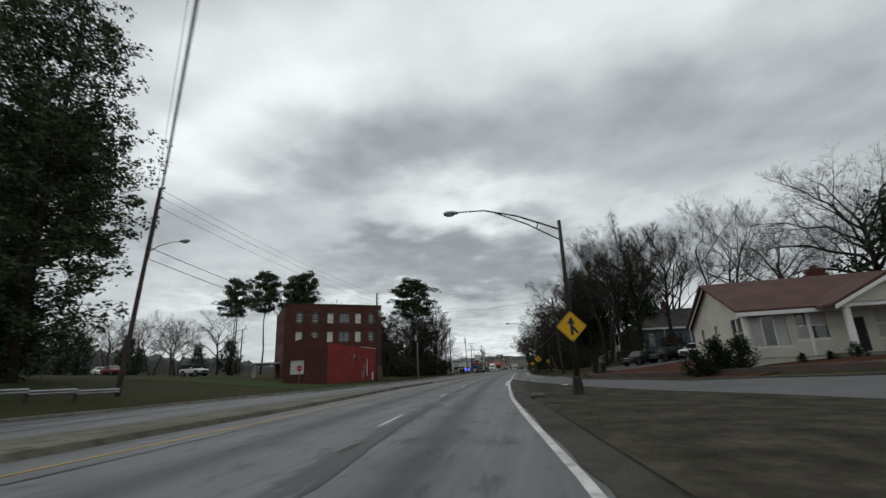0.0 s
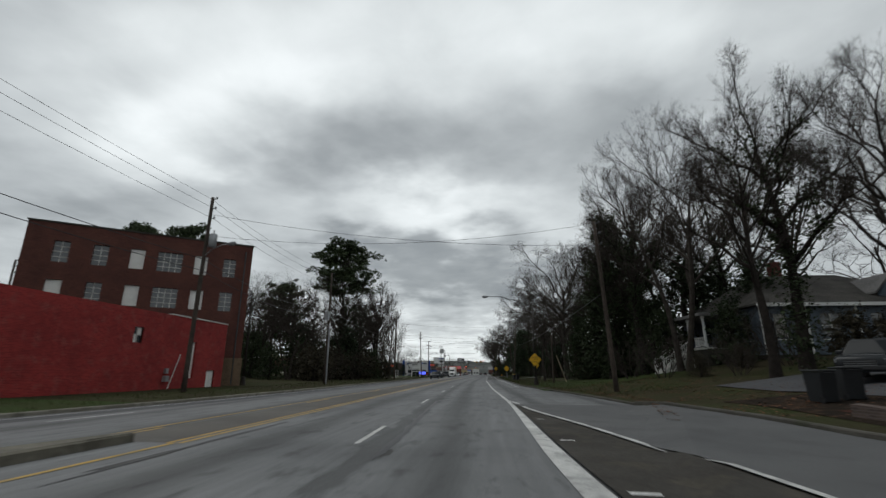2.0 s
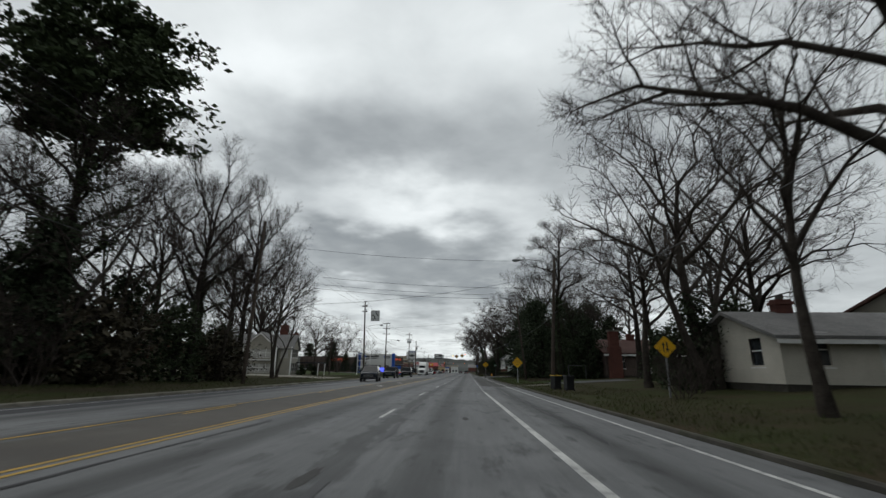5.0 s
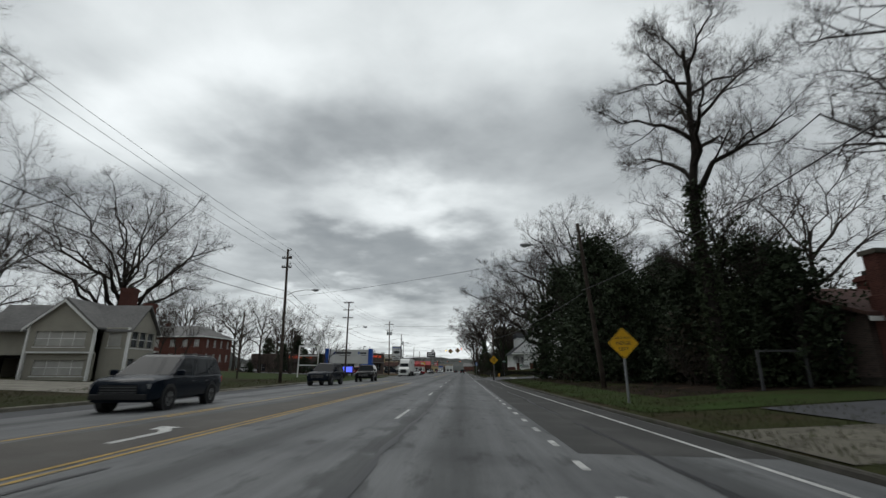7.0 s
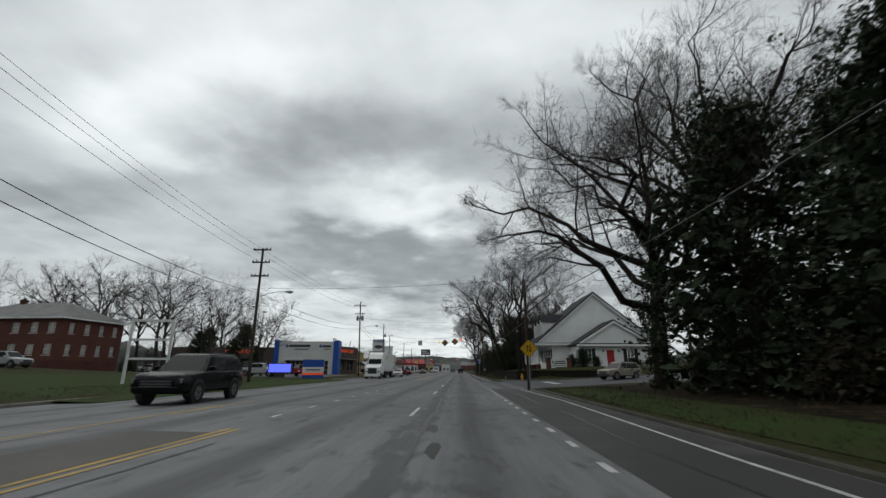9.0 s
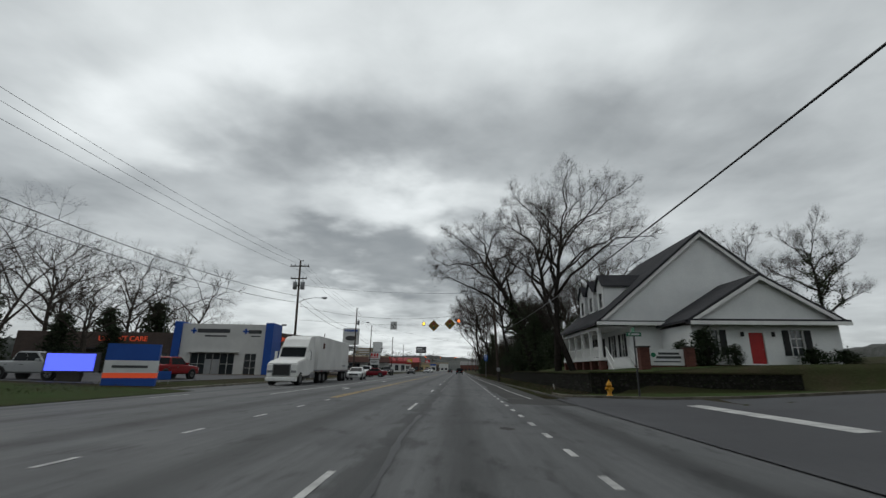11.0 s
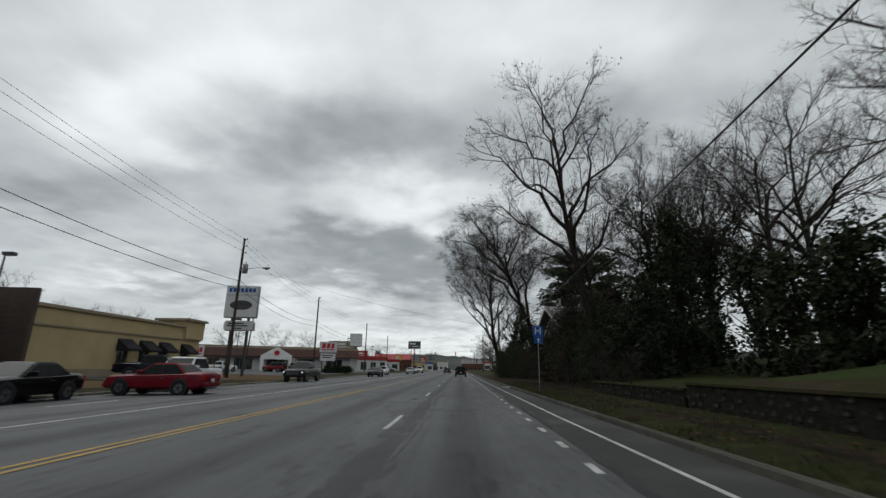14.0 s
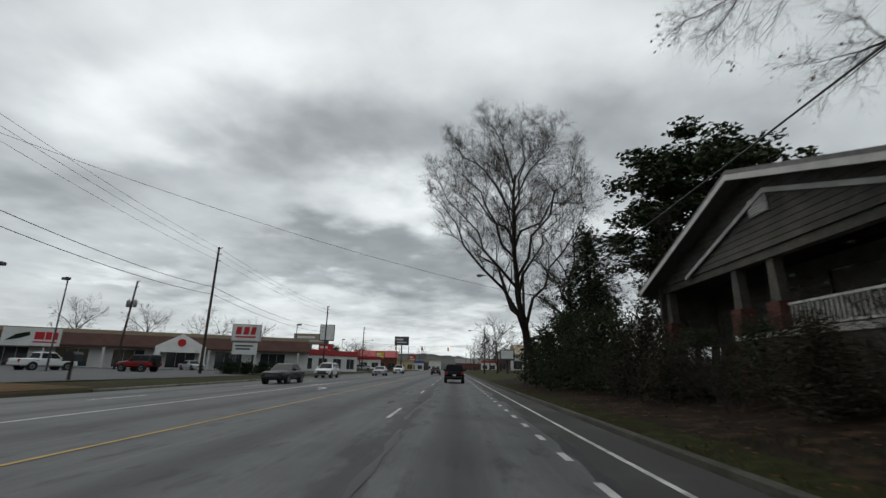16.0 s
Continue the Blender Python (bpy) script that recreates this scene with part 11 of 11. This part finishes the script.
for k, (x, y) in enumerate(((-25, 341.5), (-23.6, 342.6), (-22.2, 344.2), (-26.4, 354), (-26, 357), (-25.6, 360.5))):
    plant("hedge_block", x, y, 1.35, 40 * k)


def lot_lamp(x, y, h, turn=0.0):
    p = thing("lot_lamp", pose(x, y, ground_z(x, y), 0, 0, turn), "dark square car-park lamp on a steel pole", "lamp", "car-park lamps")
    part("pole", tube(bmesh.new(), [(0, 0, -0.3), (0, 0, h)], [0.09, 0.06], 8), "steel_dark", p)
    hd = part("lamp_head", boxes((-0.1, 0.75, -0.22, 0.22, h - 0.05, h + 0.2), bevel=0.03), "steel_dark", p)
    part("lens", boxes((0.05, 0.65, -0.17, 0.17, h - 0.07, h - 0.052)), "lamp_lens", hd)


for row in ((-47, 272, 14.0, 20), (-33.8, 286.7, 8.8, 0), (-39, 334, 9.0, 160), (-34, 322, 7.8, 0), (-30, 376, 8.5, 0), (-32, 420, 8.5, 0)):
    lot_lamp(*row)


def wheelie_bin(x, y, turn, lid, label):
    c = thing("wheelie_bin", pose(x, y, ground_z(x, y), 0, 0, turn), label, "bin", "bins")
    b = bmesh.new()
    prism(b, [(-0.24, 0.06), (0.26, 0.06), (0.34, 0.98), (-0.32, 0.98)], "x", -0.27, 0.27)
    body = part("body", b, "plastic_bin", c)
    part("lid", boxes((-0.3, 0.3, -0.36, 0.38, 0.985, 1.05), bevel=0.02), lid, c)
    part("handle", tube(bmesh.new(), [(-0.2, 0.42, 0.95), (0.2, 0.42, 0.95)], 0.015, 6), "plastic_bin", body)
    for s_ in (1, -1):
        b = bmesh.new()
        wheel_disc(b, (s_ * 0.25, 0.22, 0.1), 0.1, 0.03, 14)
        part("wheel", b, "tyre", c)


wheelie_bin(7.45, 130.6, 200, "plastic_yellow", "black wheeled bin with a yellow lid on the verge")
wheelie_bin(13.1, 54.8, 190, "plastic_bin", "dark green wheeled bin beside the drive")
wheelie_bin(14.0, 54.9, 175, "plastic_bin", "dark wheeled bin with a pale label")
wheelie_bin(7.9, 128.2, 190, "plastic_bin", "black wheeled bin on the verge")
s = thing("guy_wire", on_ground(10.9, 90.6), "slanting guy wire in a pale plastic guard beside a stub pole", "guy wire")
part("guard", tube(bmesh.new(), [(0, 0, 0.15), (-0.75, 1.0, 3.0)], 0.035, 6), "trim_tan", s, "pale plastic guard")
part("wire", tube(bmesh.new(), [(-0.02, 0.03, 0.2), (-1.2, 2.35, 5.2)], 0.008, 5), "wire", s)
# meter box on its post beside the leaning pole
s = thing("meter_box", on_ground(4.52, 255.44), "pale grey metal box strapped to the leaning pole", "box")
part("box", boxes((-0.17, 0.17, -0.12, 0.12, 1.15, 1.58), bevel=0.02), "steel", s)
part("conduit", boxes((-0.03, 0.03, -0.03, 0.05, -0.2, 1.16)), "black", s)
s = thing("marker_post", on_ground(6.3, 233), "leaning white marker stake in the grass", "post")
part("stake", tube(bmesh.new(), [(0, 0, -0.2), (-0.1, 0, 0.4)], 0.035, 6), "white_old", s)
s = thing("mailbox", on_ground(-22.6, 317.5), "black mailbox on a post beside the lot", "mailbox")
part("post", boxes((-0.06, 0.06, -0.06, 0.06, -0.2, 1.1)), "pole", s)
b = bmesh.new()
prism(b, [(-0.35, 1.1), (0.35, 1.1), (0.35, 1.5), (0.22, 1.65), (-0.22, 1.65), (-0.35, 1.5)], "y", -0.35, 0.35)
part("box", b, "black", s)


def guard_rail(pts):
    g = thing("guard_rail", Matrix.Translation((0, 0, 0)), "weathered steel guard rail on short wooden posts", "guard rail")
    for (x0, y0), (x1, y1) in zip(pts, pts[1:]):
        ln = math.hypot(x1 - x0, y1 - y0)
        turn = math.degrees(math.atan2(y1 - y0, x1 - x0))
        z = (ground_z(x0, y0) + ground_z(x1, y1)) / 2
        b = bmesh.new()
        prism(b, [(-0.0, 0.42), (-0.06, 0.48), (-0.0, 0.55), (-0.06, 0.63), (0.0, 0.70), (0.01, 0.70), (-0.04, 0.63), (0.015, 0.55), (-0.04, 0.48), (0.01, 0.42)], "x", 0, ln)
        put(part("rail", b, "steel", g), L(x0, y0, z, turn))
        put(part("post", boxes((-0.09, 0.09, 0.06, 0.24, -0.4, 0.68)), "pole", g), L(x0, y0, z, turn))


guard_rail([(-24.6 + 0.75 * k, 8 + 2.0 * k) for k in range(-3, 9)])

verge_grass = drape("lawn", ([(right_edge(y) + 0.17, y) for y in spread(284, 345, 3)], [(right_edge(y) + 1.0, y) for y in spread(284, 345, 3)]), "verge", 0.04, None, "", 1.5, 3)
tagged(verge_grass, "thin green grass strip behind the kerb", "lawn", kind="structure")
b = bmesh.new()
prism(b, [(-0.3, -0.1), (0.05, -0.16), (0.32, -0.05), (0.28, 0.12), (0.0, 0.08), (-0.22, 0.16)], "z", 0.0, 0.05)
for v in b.verts:
    v.co.z += 0.05 * abs(math.sin(7 * v.co.x))
litter = part("litter", b, "white_old")
litter.matrix_world = on_ground(3.6, 292.6) @ Matrix.Translation((0, 0, 0.01))
tagged(litter, "crumpled white paper lying by the kerb", "litter")
copy_thing(litter, on_ground(7.9, 31.4, 40) @ Matrix.Translation((0, 0, 0.055)))

# dark retaining edge and mulch bed before the cream house
bank = drape("mulch_bank", ([(slip_outer(y) + 2.6, y) for y in spread(36, 53, 1.5)], [(40, y) for y in spread(36, 53, 1.5)]), "mulch", 0.045, None, "", 1.5, 10)
tagged(bank, "red clay and mulch bank below the parked cars", "bank", kind="structure")
low = drape("mulch_bed", ([(15.6, y) for y in spread(27.6, 32.6, 1)], [(27.5, y) for y in spread(26.8, 31.8, 1)]), "mulch", 0.05, None, "", 1.0, 8)
tagged(low, "red-brown mulch bed along the house front", "flower bed", kind="structure")
for x, y, h in ((17.6, 32.0, 2.3), (18.9, 31.8, 2.1), (16.6, 32.8, 1.8), (22.0, 31.2, 0.6), (23.4, 31.0, 0.55), (24.6, 30.6, 0.9), (26.2, 30.4, 0.6)):
    plant("bush", x, y, h, x * 40)
vs, fs = [], []
ys = spread(-10, 52, 2)
for i, y in enumerate(ys):
    x = slip_outer(y) + 2.2
    z = ground_z(x, y)
    vs += [(x, y, z - 0.3), (x, y, z + 0.34), (x + 0.25, y, z + 0.36), (x + 0.25, y, z - 0.3)]
    if i:
        a = 4 * i - 4
        fs += [(a + k, a + k + 1, a + k + 5, a + k + 4) for k in range(3)]
ob = part("retaining_edge", (vs, fs), "brick_dark")
tagged(ob, "low dark brick retaining edge along the slip road", "wall", kind="structure")


def turn_arrow(x, y, flip):
    b = bmesh.new()
    poly = [(-0.1, -1.4), (0.1, -1.4), (0.12, 0.3), (0.45, 0.75), (0.6, 0.6), (0.75, 1.35), (0.1, 1.2), (0.28, 1.02), (-0.1, 0.45)]
    vs_ = []
    for u, v in poly:
        px, py = x + u * flip * 0.8, y + v * 0.85
        vs_.append((px, py, road_z(px, py) + 0.008))
    f = tuple(range(len(vs_)))
    part("turn_arrow", (vs_, [f if flip > 0 else f[::-1]]), "paint_white", road, "worn white turn arrow")


for x, y, fl in ((-6.1, 131.6, -1), (-5.9, 140.7, -1), (-6.9, 230.5, -1), (-7.1, 246.2, -1), (-7.1, 316.3, -1), (-9.3, 322, 1)):
    turn_arrow(x, y, fl)


def far_signals(y):
    w = power_line((-24, y, 7.6), (8, y, 7.6), 0.9, 0.015, "span wire with traffic signals at the far junction")
    for x in (8.5, 15.5, 22.5):
        hd = put(part("signal_head", boxes((-0.18, 0.18, -0.15, 0.15, -1.1, 0.0)), "black", w, "black three-lamp traffic signal"), L(x, 0, -0.8))
        for k, mt in enumerate(("signal_red", "signal_amber", "signal_green")):
            b = bmesh.new()
            wheel_disc(b, (0, -0.16, -0.2 - 0.35 * k), 0.13, 0.01, 12, "y")
            part("lens", b, mt, hd)


far_signals(412)


def nest(x, y, z):
    r = random.Random(int(x * 7 + y))
    vs, fs = [], []
    for k in range(260):
        a, e = r.uniform(0, 6.28), r.gauss(0, 0.5)
        c = Vector((math.cos(a) * 0.28 * r.random(), math.sin(a) * 0.28 * r.random(), e * 0.28))
        d = Vector((r.gauss(0, 1), r.gauss(0, 1), r.gauss(0, 0.4))).normalized() * 0.22
        o = d.orthogonal().normalized() * 0.012
        n = len(vs)
        vs += [c - d, c + o, c + d]
        fs.append((n, n + 1, n + 2))
    ob = part("nest", (vs, fs), "twig")
    ob.matrix_world = Matrix.Translation((x, y, z))
    tagged(ob, "dark round twig nest high in a bare tree", "nest")


nest(-2.6, 251.8, 12.6)
nest(-0.6, 294.4, 11.2)


# blades and fallen leaves on the verges, too many to count
def blades(name, x_of, y0, y1, wide, n, size, material, label, category, flat=False, seed=1):
    r = random.Random(seed)
    vs, fs = [], []
    for _ in range(n):
        y = r.uniform(y0, y1)
        x = x_of(y) + wide * r.random() ** 1.3
        if noise.noise((x * 0.5, y * 0.5, seed)) < -0.25:
            continue
        z = ground_z(x, y) + (0.03 if not flat else 0.045)
        a = r.uniform(0, 6.28)
        s_ = size * r.uniform(0.5, 1.4)
        k = len(vs)
        if flat:
            u, v = Vector((math.cos(a), math.sin(a), r.uniform(-0.3, 0.3))) * s_, Vector((-math.sin(a), math.cos(a), r.uniform(-0.3, 0.3))) * s_ * 0.5
            c = Vector((x, y, z))
            vs += [c - u, c + v, c + u, c - v]
            fs.append((k, k + 1, k + 2, k + 3))
        else:
            dx, dy = math.cos(a) * s_ * 0.12, math.sin(a) * s_ * 0.12
            ox, oy = r.gauss(0, 0.4) * s_, r.gauss(0, 0.4) * s_
            vs += [(x - dx, y - dy, z - 0.02), (x + dx, y + dy, z - 0.02), (x + ox, y + oy, z + s_)]
            fs.append((k, k + 1, k + 2))
    ob = part(name, (vs, fs), material)
    tagged(ob, label, category, kind="stuff")


def verge(y):
    return right_edge(y) + 0.18


blades("grass", verge, 66, 203, 5.5, 26000, 0.09, "blade", "short winter grass blades on the verge", "grass", seed=2)
blades("grass", verge, 227, 300, 2.2, 12000, 0.09, "blade", "short winter grass blades beside the kerb", "grass", seed=3)
blades("grass", lambda y: left_edge(y) - 6.2, 40, 235, 6.0, 16000, 0.10, "blade", "short winter grass blades across the road", "grass", seed=4)
blades("fallen_leaves", lambda y: right_edge(y) + 0.3, 52, 80, 9, 5000, 0.06, "oakleaf", "fallen brown leaves on the bank", "leaves", True, 5)
blades("fallen_leaves", lambda y: right_edge(y) + 0.3, 227, 330, 3.4, 3000, 0.055, "oakleaf", "fallen brown leaves along the pavement", "leaves", True, 6)
blades("weeds", lambda y: right_edge(y) + 0.4, -2, 42, 6.0, 3500, 0.07, "blade", "sparse weeds in the cracked island", "weeds", seed=7)
